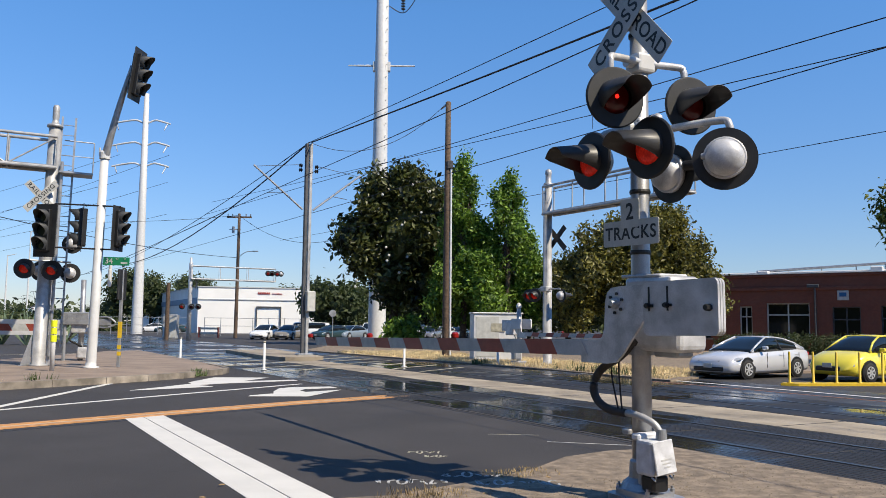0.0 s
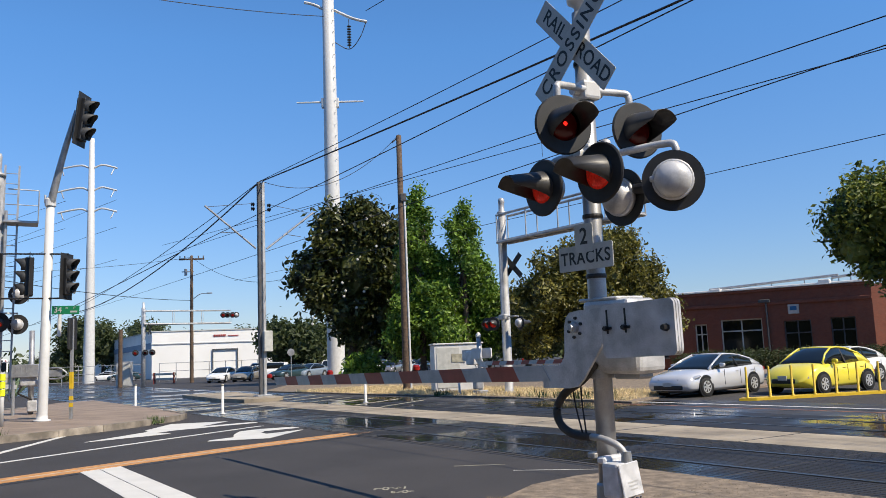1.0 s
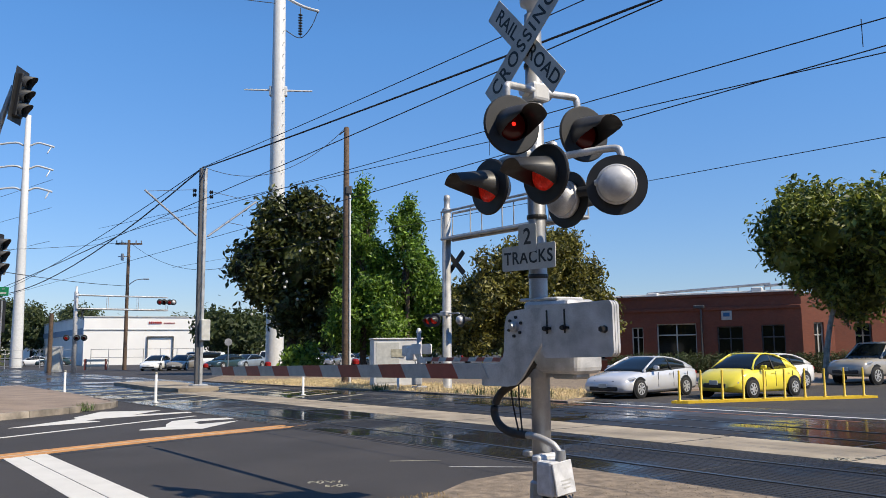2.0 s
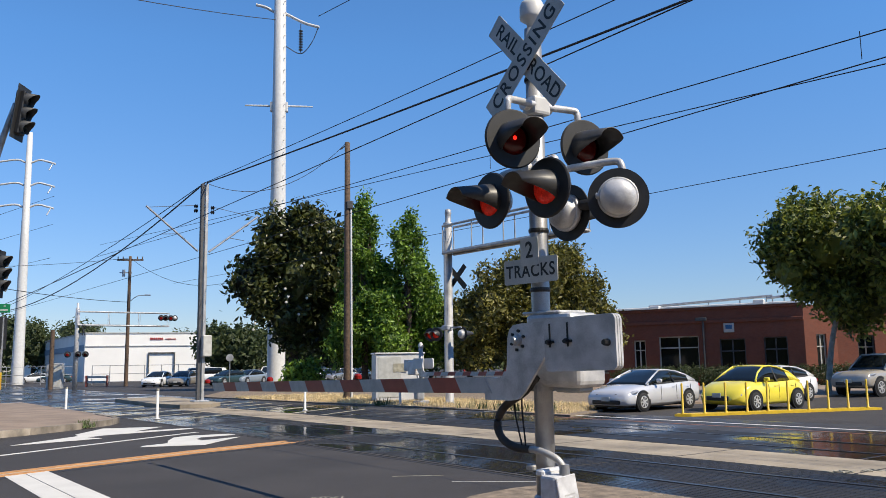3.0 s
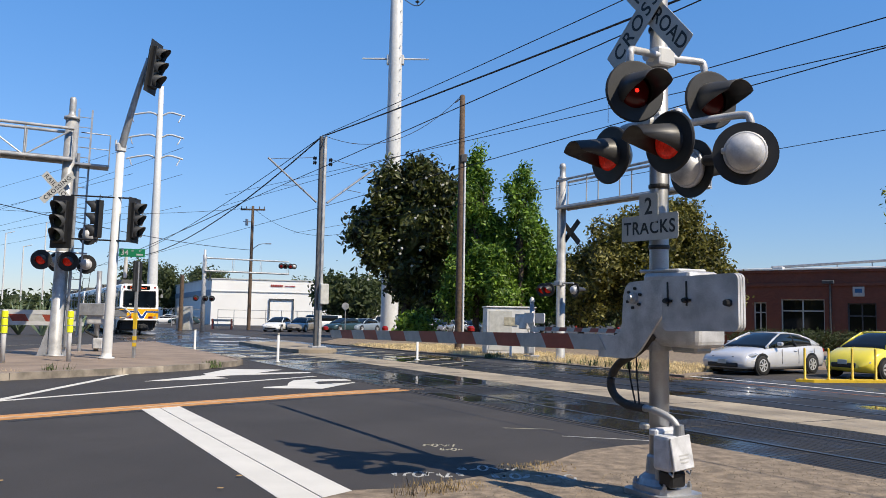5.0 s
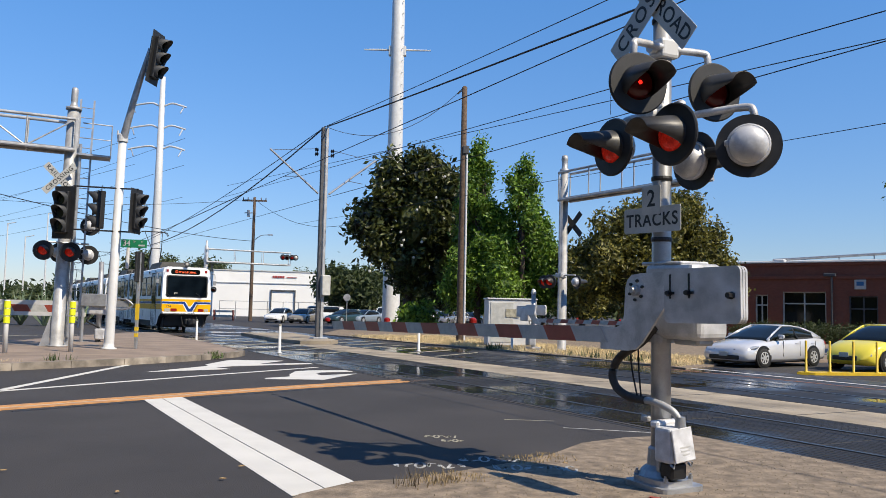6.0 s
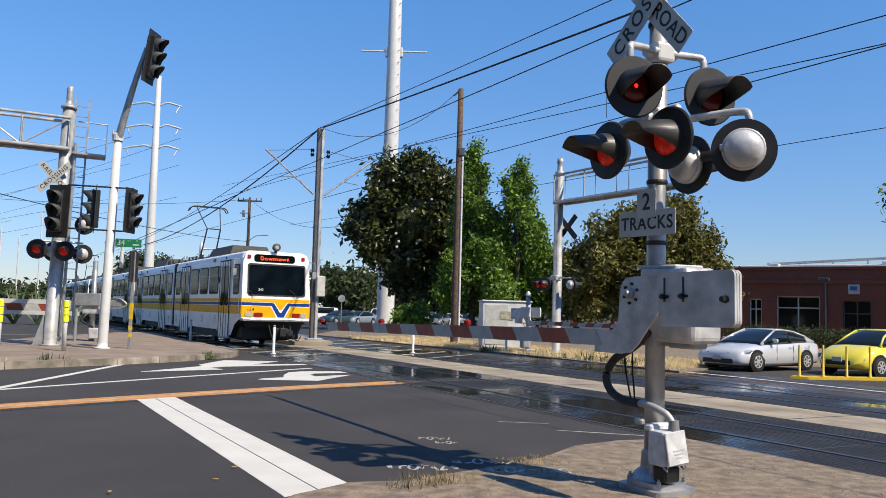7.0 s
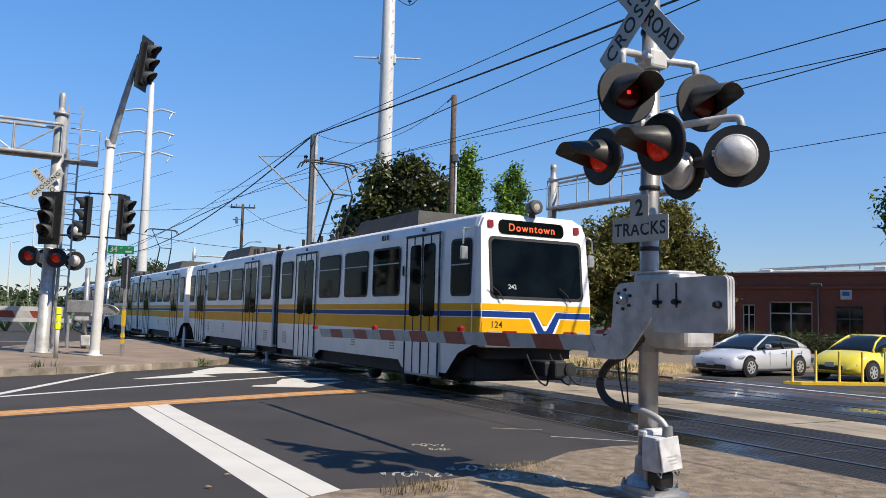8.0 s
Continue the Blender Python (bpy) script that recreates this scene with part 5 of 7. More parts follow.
def far_gantry():
    p0, p1 = polar(-16.78, 80), polar(-11.1, 82)
    d = (p1 - p0)
    ang = math.degrees(math.atan2(d.y, d.x))
    t = thing("crossing_signal", Matrix.Translation(p0) @ pose(0, 0, 0, 0, 0, ang), "distant cantilever crossing signal with red lights", "crossing signal")
    bm = bmesh.new()
    lathe(bm, [(0.22, 0.0), (0.18, 7.0), (0.1, 7.1), (0.1, 7.5), (0, 7.55)], Matrix.Identity(4), 16)
    part("pole", bm, ALU, t, "", True)
    lattice(t, 0.0, 7.9, 5.55, 6.75, -0.3, 0.3, 3, ALU, False)
    for x in (7.1, 7.5, 8.0, 8.35):
        flash_head(t, pose(x, -0.5, 6.3, 0, 0, -16 if x < 8.2 else 164), 1 if x in (7.1, 8.0) else 0)
    for x, l_ in ((-0.75, 1), (0.1, 0), (0.7, 0)):
        flash_head(t, pose(x, -0.4, 3.0, 0, 0, -16), l_)
    crossbuck(t, pose(0.5, -0.2, 5.1, 0, 0, 60), False)


far_gantry()


# ---- power poles and wires ----
def line_pole(pos, h, r0, r1, material, label):
    t = thing("power_pole", Matrix.Translation(pos), label, "power pole")
    bm = bmesh.new()
    lathe(bm, [(r0, -0.1), (r0, 0.0), ((r0 + r1) / 2, h / 2), (r1, h - 0.05), (r1 * 0.5, h)], Matrix.Identity(4), 20)
    part("pole", bm, material, t, "", True)
    return t


tp = line_pole(polar(-4.4, 75), 47, 0.80, 0.45, WHITE_STEEL, "tall white tubular steel transmission pole with side arms")
for z, ln in ((25.25, 3.05),):
    for sg in (-1, 1):
        bm = bmesh.new()
        tube(bm, (sg * 0.5, 0, z), (sg * ln, 0, z), 0.10, 0.07, 10)
        box(bm, (0.5, 0.5, 0.9), (sg * 0.55, 0, z - 0.1), None, 0.05)
        part("arm", bm, WHITE_STEEL, tp)
for z in (34.2,):
    for sg, ln, dz in ((1, 3.6, -1.6), (-1, 2.2, 0.9)):
        bm = bmesh.new()
        path_tube(bm, curve_pts((sg * 0.4, 0, z), (sg * ln * 0.6, 0, z + dz * 0.55), (sg * ln, 0, z + dz * 0.8), n=5), 0.14, 8)
        part("arm", bm, WHITE_STEEL, tp)
    bm = bmesh.new()
    for k in range(8):
        lathe(bm, [(0.05, 0), (0.20, 0.05), (0.20, 0.1), (0.05, 0.16)], pose(1.9, 0, z - 3.6 + k * 0.26), 10)
    tube(bm, (1.9, 0, z - 3.8), (1.9, 0, z - 1.0), 0.04, None, 6)
    part("insulator", bm, BLACK, tp, "dark hanging insulator string")
    bm = bmesh.new()
    path_tube(bm, curve_pts((0.5, 0, z - 3.2), (1.9, 0, z - 3.9), (2.9, 0, z - 2.8), (3.5, 0, z - 1.3), n=6), 0.04, 6)
    part("jumper", bm, BLACK, tp)
for k in range(30):
    bm = bmesh.new()
    tube(bm, (0.35, -0.35, 12 + k * 1.1), (0.55, -0.62, 12 + k * 1.1), 0.03, None, 5)
    part("step_bolt", bm, GALV, tp)
tw = line_pole(polar(-20.0, 120), 33, 0.75, 0.32, WHITE_STEEL, "white tubular transmission pole with three pairs of curved arms")
for z in (28.9, 25.8, 22.9):
    for sg in (-1, 1):
        bm = bmesh.new()
        w = 3.4 if sg > 0 else 4.4
        path_tube(bm, curve_pts((sg * 0.4, 0, z), (sg * 1.4, 0, z + 0.35), (sg * w * 0.75, 0, z + 0.1), (sg * w, 0, z - 0.15), n=5), 0.13, 8)
        part("arm", bm, WHITE_STEEL, tw)
        bm = bmesh.new()
        tube(bm, (sg * w * 0.9, 0, z - 0.1), (sg * w * 0.8, -0.4, z - 1.1), 0.08, None, 8)
        part("insulator", bm, GALV, tw)
wp = line_pole(polar(0.35, 40.5), 12.6, 0.19, 0.13, WOOD_POLE, "brown wooden utility pole with a white conduit")
bm = bmesh.new()
tube(bm, (0.2, -0.12, 0), (0.17, -0.1, 9.3), 0.055, None, 10)
part("conduit", bm, WHITE_STEEL, wp)
bm = bmesh.new()
tube(bm, (0.0, 0, 12.5), (-0.35, 0, 12.2), 0.03, None, 6)
part("cable_bracket", bm, CHARCOAL, wp)
bm = bmesh.new()
box(bm, (0.3, 0.2, 0.4), (0.12, -0.1, 9.4), None, 0.03)
part("cable_clamp", bm, CHARCOAL, wp)
up = line_pole(polar(-13.8, 90), 13.1, 0.2, 0.14, WOOD_POLE, "weathered wooden utility pole with crossarm")
bm = bmesh.new()
box(bm, (2.6, 0.14, 0.16), (0, 0, 12.7))
for x in (-1.2, -0.7, 0.7, 1.2):
    tube(bm, (x, 0, 12.8), (x, 0, 13.05), 0.05, None, 8)
part("crossarm", bm, WOOD_POLE, up)
bm = bmesh.new()
path_tube(bm, curve_pts((0, 0, 8.4), (0.8, 0, 9.0), (1.6, 0, 9.1), n=4), 0.04, 6)
box(bm, (0.6, 0.2, 0.12), (1.8, 0, 9.1), None, 0.03)
part("street_lamp", bm, GALV, up)
bm = bmesh.new()
tube(bm, (-0.6, 0, 11.0), (-0.6, 0, 11.7), 0.15, None, 10)
box(bm, (1.2, 0.1, 0.1), (-0.4, 0, 11.4))
part("transformer", bm, GALV, up)

CAT = polar(-9.24, 38)
cat_s, cat_a = CAT.dot(P), CAT.dot(U)
ct = thing("catenary_pole", Matrix.Translation(Vector((CAT.x, CAT.y, 0.14))) @ pose(0, 0, 0, 0, 0, TRACK_DEG), "paired dark grey catenary pole with two bracket arms", "catenary pole")
for x in (-0.10, 0.09):
    bm = bmesh.new()
    box(bm, (0.14, 0.18, 9.6), (x, 0, 4.8), None, 0.02)
    part("column", bm, CHARCOAL if x < 0 else GALV_DULL, ct)
bm = bmesh.new()
box(bm, (0.40, 0.30, 0.92), (0.16, -0.2, 2.4), None, 0.03)
part("cabinet", bm, SIGN_WHITE, ct, "small pale switch cabinet on the pole")
bm = bmesh.new()
box(bm, (0.7, 0.5, 0.12), (0, 0, 0.02), None, 0.03)
part("foot", bm, GALV, ct)
for sg in (-1, 1):
    bm = bmesh.new()
    tube(bm, (sg * 0.25, 0, 6.55), (sg * 2.55, 0, 8.35), 0.045, None, 10)
    part("bracket_arm", bm, GALV, ct, "pale diagonal bracket tube")
    bm = bmesh.new()
    tube(bm, (sg * 1.2, 0, 7.25), (sg * 1.9, 0, 7.18), 0.014, None, 8)
    part("steady_arm", bm, CHARCOAL, ct)
    bm = bmesh.new()
    tube(bm, (sg * 2.5, 0, 8.3), (sg * 0.3, 0, 8.6), 0.012, None, 6)
    part("stay_wire", bm, CHARCOAL, ct)
    for z in (8.55, 8.35):
        bm = bmesh.new()
        lathe(bm, [(0.04, 0), (0.1, 0.04), (0.04, 0.08), (0.1, 0.12), (0.04, 0.16)], pose(sg * 0.3, 0, z, 0, 90 * sg, 0), 10)
        part("insulator", bm, BLACK, ct)

WIRE = plain("wire_black", (0.012, 0.014, 0.02), 0.6)


def wire(p0, p1, sag, r, label="thin black overhead wire"):
    p0, p1 = Vector(p0), Vector(p1)
    bm = bmesh.new()
    pts = [p0.lerp(p1, k / 16) - Vector((0, 0, sag * 4 * (k / 16) * (1 - k / 16))) for k in range(17)]
    path_tube(bm, pts, r, 5)
    return tagged(link("overhead_wire", bm, WIRE), label, "wire", "overhead wires")


top = at(cat_s, cat_a, 9.8)
wire(top, at(13.2, -40, 9.2), 0.4, 0.014)
wire(top + Vector((0.1, 0, 0)), at(13.2, -40, 7.6), 0.5, 0.030, "thick black feeder cable overhead")
wire(top, at(13.2, 150, 9.2), 2.0, 0.02)
wire(top, at(13.0, 110, 9.0), 2.4, 0.035, "thick black feeder cable overhead")
wire(at(9.6, 130, 6.6), at(9.6, cat_a, 6.43), 0.4, 0.02)
wire(at(9.6, cat_a, 6.43), at(9.6, -40, 7.17), 0.1, 0.012)
wire(at(14.55, 60, 9.32), at(14.55, -40, 5.58), 0.1, 0.013)
wire(at(14.8, 60, 10.19), at(14.8, -15, 5.34), 0.06, 0.012)
wire(at(14.55, 110, 7.75), at(14.55, -40, 6.39), 0.1, 0.013)
wire(at(20.0, 60, 7.74), at(20.0, -40, 5.44), 0.1, 0.011)
for a, z0, z1 in ((17.4, 7.73, 6.91), (7.0, 7.34, 6.82)):
    wire(at(14.55, a, z0), at(14.55, a, z1), 0.0, 0.008, "thin vertical dropper wire")
wtop = polar(0.2, 40.5, 12.5)
wire(top, wtop, 1.2, 0.014)
wire(polar(-13.8, 90, 12.9), polar(-4.4, 75, 11), 2.5, 0.02)
wire(polar(-13.8, 90, 12.9), polar(-40, 90, 12), 1.5, 0.02)
wire(polar(-40, 40, 7.6), polar(-13.8, 90, 8.4), 0.7, 0.025, "sagging black service cable")
for dz in (0.0, 1.1, 2.4):
    wire(polar(-20, 120, 24.4 - dz * 3.4) + Vector((3.4, 0, 0)), polar(-40, 400, 20 - dz), 4, 0.025)
    wire(polar(-20, 120, 24.4 - dz * 3.4) - Vector((3.4, 0, 0)), polar(-44, 400, 20 - dz), 4, 0.025)
wire(polar(-4.4, 75, 33.5), polar(-45, 60, 28.5), 1.5, 0.035)
wire(polar(-4.4, 75, 34.0) + Vector((3.5, 0, 0)), polar(40, 70, 56), 1.0, 0.035)


# ---- vehicles: x forward, y left, z up ----
TYRE = mat("tyre", (0.018, 0.018, 0.019), 0.85, var=0.3, scale=12, bump=0.1)
RIM = mat("alloy_rim", (0.70, 0.71, 0.73), 0.35, 0.25, var=0.2, scale=10, bump=0.0)
GLASS_CAR = mat("car_glass", (0.012, 0.016, 0.018), 0.05, var=0.1, scale=2, bump=0.0, spec=0.6)
LAMP_CLEAR = plain("clear_lamp", (0.55, 0.57, 0.6), 0.12, 0.3)
TAIL = plain("tail_lamp", (0.35, 0.015, 0.01), 0.25)


def paint(name, color, metal=0.0, rough=0.25):
    m = mat(name, color, rough, metal, var=0.06, scale=2, bump=0.0)
    m.node_tree.nodes["Principled BSDF"].inputs["Coat Weight"].default_value = 0.6
    return m


def lerp_list(rows, x):
    rows = sorted(rows)
    if x <= rows[0][0]:
        return rows[0][1:]
    for a, b in zip(rows, rows[1:]):
        if x <= b[0]:
            f = (x - a[0]) / (b[0] - a[0])
            return tuple(p_ + (q_ - p_) * f for p_, q_ in zip(a[1:], b[1:]))
    return rows[-1][1:]


def car(m, label, category, body_paint, width, prof, house, axles, wr, detail=True, rim=None, kind_name="car", quarter=0.55, round_lamps=False):
    """prof: (x, top, half width, bottom); house: (x, top, half width at top)."""
    t = thing(kind_name, m, label, category)
    x0, x1 = min(p_[0] for p_ in prof), max(p_[0] for p_ in prof)
    rings = []
    n = 26
    for k in range(n + 1):
        x = x0 + (x1 - x0) * k / n
        top, hw, bot = lerp_list(prof, x)
        half = [(hw * 0.90, bot), (hw * 0.98, bot + 0.10), (hw, bot + (top - bot) * 0.45), (hw * 0.985, top - (top - bot) * 0.25), (hw * 0.93, top - 0.06), (hw * 0.80, top - 0.01), (hw * 0.35, top + 0.015)]
        rings.append([(x, y, z) for y, z in half] + [(x, -y, z) for y, z in half[::-1]])
    bm = bmesh.new()
    loft(bm, rings)
    body = part("body", bm, body_paint, t, "", True)
    # glasshouse
    hx0, hx1 = min(h[0] for h in house), max(h[0] for h in house)
    rings = []
    for k in range(19):
        x = hx0 + (hx1 - hx0) * k / 18
        top, hwt = lerp_list(house, x)
        base, hw, _ = lerp_list(prof, x)
        base -= 0.05
        top = max(top, base + 0.01)
        f = min(1.0, (top - base) / 0.4)
        yb, yt = hw * 0.90, hw * 0.90 + (hwt - hw * 0.90) * f
        half = [(yb, base), (yb + (yt - yb) * 0.8, base + (top - base) * 0.85), (yt * 0.93, top - 0.012 * f), (yt * 0.4, top + 0.012 * f)]
        rings.append([(x, y, z) for y, z in half] + [(x, -y, z) for y, z in half[::-1]])
    bm = bmesh.new()
    loft(bm, rings)
    gh = part("glasshouse", bm, GLASS_CAR, t, "dark tinted glass", True)
    gh.data.materials.append(body_paint)
    for f in gh.data.polygons:
        side = abs(f.normal.y) > 0.45
        if side and (f.center.x < hx0 + quarter or f.center.x > hx1 - 0.22):
            f.material_index = 1
    # roof skin and pillars
    tops = sorted(house)
    hi = max(h[1] for h in house)
    flat = [h for h in tops if h[1] > hi - 0.12]
    rings = []
    for k in range(9):
        x = flat[0][0] + (flat[-1][0] - flat[0][0]) * k / 8
        top, hwt = lerp_list(house, x)
        half = [(hwt * 0.99, top - 0.035), (hwt * 0.93, top + 0.004), (hwt * 0.4, top + 0.024)]
        rings.append([(x, y, z) for y, z in half] + [(x, -y, z) for y, z in half[::-1]] )
    bm = bmesh.new()
    loft(bm, rings)
    part("roof", bm, body_paint, t, "", True)
    for sg in (-1, 1):
        def edge_pt(x):
            top, hwt = lerp_list(house, x)
            base, hw, _ = lerp_list(prof, x)
            f = min(1.0, max(0.0, (top - base) / 0.4))
            return (x, sg * (hw * 0.90 + (hwt - hw * 0.90) * f) * 0.985, max(top - 0.02, base - 0.02))
        for xs in ((hx1 - 0.02, (hx1 + flat[-1][0]) / 2, flat[-1][0]), (flat[0][0], (hx0 + flat[0][0]) / 2, hx0 + 0.02)):
            bm = bmesh.new()
            path_tube(bm, [edge_pt(x) for x in xs], 0.035, 6)
            part("pillar", bm, body_paint, t, "", True)
        bm = bmesh.new()
        path_tube(bm, [edge_pt(flat[-1][0] + (flat[0][0] - flat[-1][0]) * k / 5) for k in range(6)], 0.03, 6)
        part("roof_rail", bm, body_paint, t, "", True)
        if detail:
            xm = (flat[0][0] + flat[-1][0]) / 2 - 0.05
            top, hwt = lerp_list(house, xm)
            base, hw, _ = lerp_list(prof, xm)
            bm = bmesh.new()
            path_tube(bm, [(xm, sg * hwt * 0.985, top - 0.03), (xm - 0.03, sg * hw * 0.915, base - 0.03)], 0.03, 6)
            part("pillar", bm, BLACK, t)
            bm = bmesh.new()
            box(bm, (0.12, 0.2, 0.13), (hx1 - 0.55, sg * (hw + 0.06), base + 0.06), None, 0.04, 2)
            part("mirror", bm, body_paint, t)
            for xd in (hx1 - 0.75, xm - 0.05, xm - 0.95):
                _, hwd, bot = lerp_list(prof, xd)
                bm = bmesh.new()
                box(bm, (0.012, 0.012, 0.52), (xd, sg * hwd * 0.996, 0.62))
                part("door_gap", bm, BLACK, body)
            for xd in (xm + 0.12, xm - 0.80):
                bm = bmesh.new()
                _, hwd, _ = lerp_list(prof, xd)
                box(bm, (0.18, 0.03, 0.03), (xd, sg * hwd * 0.995, 0.80), None, 0.01)
                part("door_handle", bm, body_paint, body)
        for xa in axles:
            _, hwa, _ = lerp_list(prof, xa)
            # flat black disc paints the shaded wheel opening on the body side
            bm = bmesh.new()
            lathe(bm, [(wr + 0.07, -0.05), (wr + 0.07, 0.006)], pose(xa, sg * (hwa - 0.004), wr + 0.02, -90 * sg, 0, 0), 24)
            part("wheel_well_shade", bm, BLACK, t)
            bm = bmesh.new()
            lathe(bm, [(wr * 0.66, -0.18), (wr * 0.95, -0.18), (wr, -0.15), (wr, 0.0), (wr * 0.95, 0.022), (wr * 0.66, 0.022)], pose(xa, sg * (hwa - 0.002), wr, -90 * sg, 0, 0), 28)
            w = part("wheel", bm, TYRE, t, "black tyre on pale rim", True)
            bm = bmesh.new()
            lathe(bm, [(wr * 0.66, 0.0), (wr * 0.66, 0.03), (wr * 0.58, 0.03), (wr * 0.56, 0.0)], pose(xa, sg * (hwa - 0.002), wr, -90 * sg, 0, 0), 24)
            for k in range(7):
                a_ = k * 2 * math.pi / 7
                box(bm, (wr * 0.60, 0.02, 0.045), (wr * 0.30, 0, 0), pose(xa, sg * (hwa + 0.022), wr) @ Matrix.Rotation(a_, 4, "Y"))
            part("rim", bm, rim or RIM, w)
            # added black disc stands for the shaded gaps between the spokes
            bm = bmesh.new()
            lathe(bm, [(wr * 0.57, 0.0), (wr * 0.57, 0.022), (0.02, 0.018)], pose(xa, sg * (hwa - 0.002), wr, -90 * sg, 0, 0), 24)
            part("spoke_gap_shade", bm, BLACK, w)
    top, hw, bot = lerp_list(prof, x1 - 0.02)
    for sg in (-1, 1):
        bm = bmesh.new()
        tp_, hw_, _ = lerp_list(prof, x1 - 0.28)
        if round_lamps:
            lathe(bm, [(0.15, -0.12), (0.15, 0.0), (0.12, 0.05), (0.0, 0.075)], pose(x1 - 0.24, sg * (hw_ - 0.17), tp_ - 0.20) @ pose(0, 0, 0, 0, 62, sg * 14), 18)
        else:
            ret = bmesh.ops.create_icosphere(bm, subdivisions=2, radius=1.0)
            bmesh.ops.transform(bm, matrix=pose(x1 - 0.30, sg * (hw_ - 0.13), tp_ - 0.135, 0, 16, sg * -34) @ Matrix.Diagonal((0.33, 0.12, 0.075, 1)), verts=ret["verts"])
        part("head_lamp", bm, LAMP_CLEAR, t, "clear head lamp")
        bm = bmesh.new()
        tp2, hw2, _ = lerp_list(prof, x0 + 0.1)
        box(bm, (0.16, 0.34, 0.15), (x0 + 0.10, sg * (hw2 - 0.19), tp2 - 0.14), None, 0.04)
        part("tail_lamp", bm, TAIL, t)
    bm = bmesh.new()
    box(bm, (0.10, hw * 1.5, 0.17), (x1 - 0.03, 0, bot + 0.11), None, 0.05, 2)
    box(bm, (0.08, hw * 1.1, 0.055), (x1 - 0.05, 0, top - 0.02), None, 0.02)
    part("grille", bm, BLACK, t)
    bm = bmesh.new()
    box(bm, (0.02, 0.32, 0.15), (x1 + 0.035, 0, bot + 0.22), None, 0.004)
    part("number_plate", bm, SIGN_WHITE, t, "blank pale number plate")
    bm = bmesh.new()
    box(bm, (x1 - x0 - 0.5, hw * 1.7, 0.12), ((x0 + x1) / 2, 0, bot - 0.02))
    part("underbody", bm, BLACK, t)
    return t


SEDAN = [(-2.27, 0.80, 0.70, 0.32), (-2.15, 0.98, 0.80, 0.24), (-1.5, 1.03, 0.88, 0.20), (0.0, 0.96, 0.89, 0.18), (0.95, 0.93, 0.885, 0.18), (1.5, 0.86, 0.87, 0.18), (2.0, 0.75, 0.85, 0.20), (2.2, 0.67, 0.80, 0.20), (2.27, 0.57, 0.75, 0.22)]
SEDAN_H = [(-1.95, 1.01, 0.62), (-1.5, 1.20, 0.60), (-0.9, 1.38, 0.58), (-0.4, 1.43, 0.57), (0.05, 1.42, 0.58), (0.45, 1.28, 0.62), (1.15, 0.93, 0.74)]
BUG = [(-2.05, 0.55, 0.60, 0.34), (-1.95, 0.75, 0.74, 0.28), (-1.7, 0.92, 0.85, 0.20), (-1.25, 1.03, 0.90, 0.20), (-0.7, 0.99, 0.83, 0.18), (0.0, 0.97, 0.80, 0.18), (0.7, 0.99, 0.82, 0.18), (1.25, 0.97, 0.90, 0.18), (1.6, 0.86, 0.86, 0.18), (1.85, 0.72, 0.78, 0.22), (2.0, 0.56, 0.66, 0.28), (2.07, 0.44, 0.54, 0.32)]
BUG_H = [(-1.80, 0.93, 0.46), (-1.5, 1.14, 0.50), (-1.1, 1.33, 0.53), (-0.6, 1.46, 0.55), (-0.1, 1.51, 0.56), (0.25, 1.48, 0.57), (0.55, 1.36, 0.59), (0.85, 1.16, 0.62), (1.08, 0.98, 0.66)]
SUV = [(-2.25, 0.95, 0.80, 0.42), (-2.1, 1.08, 0.86, 0.36), (0.0, 1.08, 0.87, 0.34), (0.9, 1.08, 0.87, 0.34), (1.9, 1.02, 0.85, 0.36), (2.15, 0.92, 0.82, 0.38), (2.27, 0.78, 0.78, 0.42)]
SUV_H = [(-2.2, 1.1, 0.72), (-2.05, 1.68, 0.66), (-0.2, 1.74, 0.66), (0.15, 1.70, 0.66), (0.95, 1.08, 0.74)]
FACE_IN = TRACK_DEG + 180
car(Matrix.Translation(at(22.2, 18.75)) @ pose(0, 0, 0, 0, 0, FACE_IN + 6) @ Matrix.Diagonal((0.97, 0.97, 0.90, 1)), "silver four-door sedan waiting at the crossing", "car", paint("silver_paint", (0.72, 0.73, 0.77), 0.15), 1.78, SEDAN, SEDAN_H, (1.42, -1.28), 0.32)
car(Matrix.Translation(at(24.3, 16.1)) @ pose(0, 0, 0, 0, 0, FACE_IN + 1) @ Matrix.Diagonal((0.95, 0.95, 0.91, 1)), "bright yellow rounded two-door hatchback waiting", "car", paint("yellow_car_paint", (1.0, 0.84, 0.08)), 1.72, BUG, BUG_H, (1.25, -1.25), 0.31, True, None, "car", 0.85, True)
car(Matrix.Translation(at(28.9, 18.4)) @ pose(0, 0, 0, 0, 0, FACE_IN + 2) @ Matrix.Diagonal((0.97, 0.97, 0.92, 1)), "white sedan queued behind the yellow car", "car", paint("white_car_paint", (0.95, 0.95, 0.95)), 1.78, SEDAN, SEDAN_H, (1.42, -1.28), 0.32)
car(Matrix.Translation(at(36.2, 17.9)) @ pose(0, 0, 0, 0, 0, FACE_IN - 4), "beige grey sport utility vehicle queued last", "car", paint("champagne_paint", (0.50, 0.46, 0.40), 0.2), 1.75, SUV, SUV_H, (1.40, -1.30), 0.37)
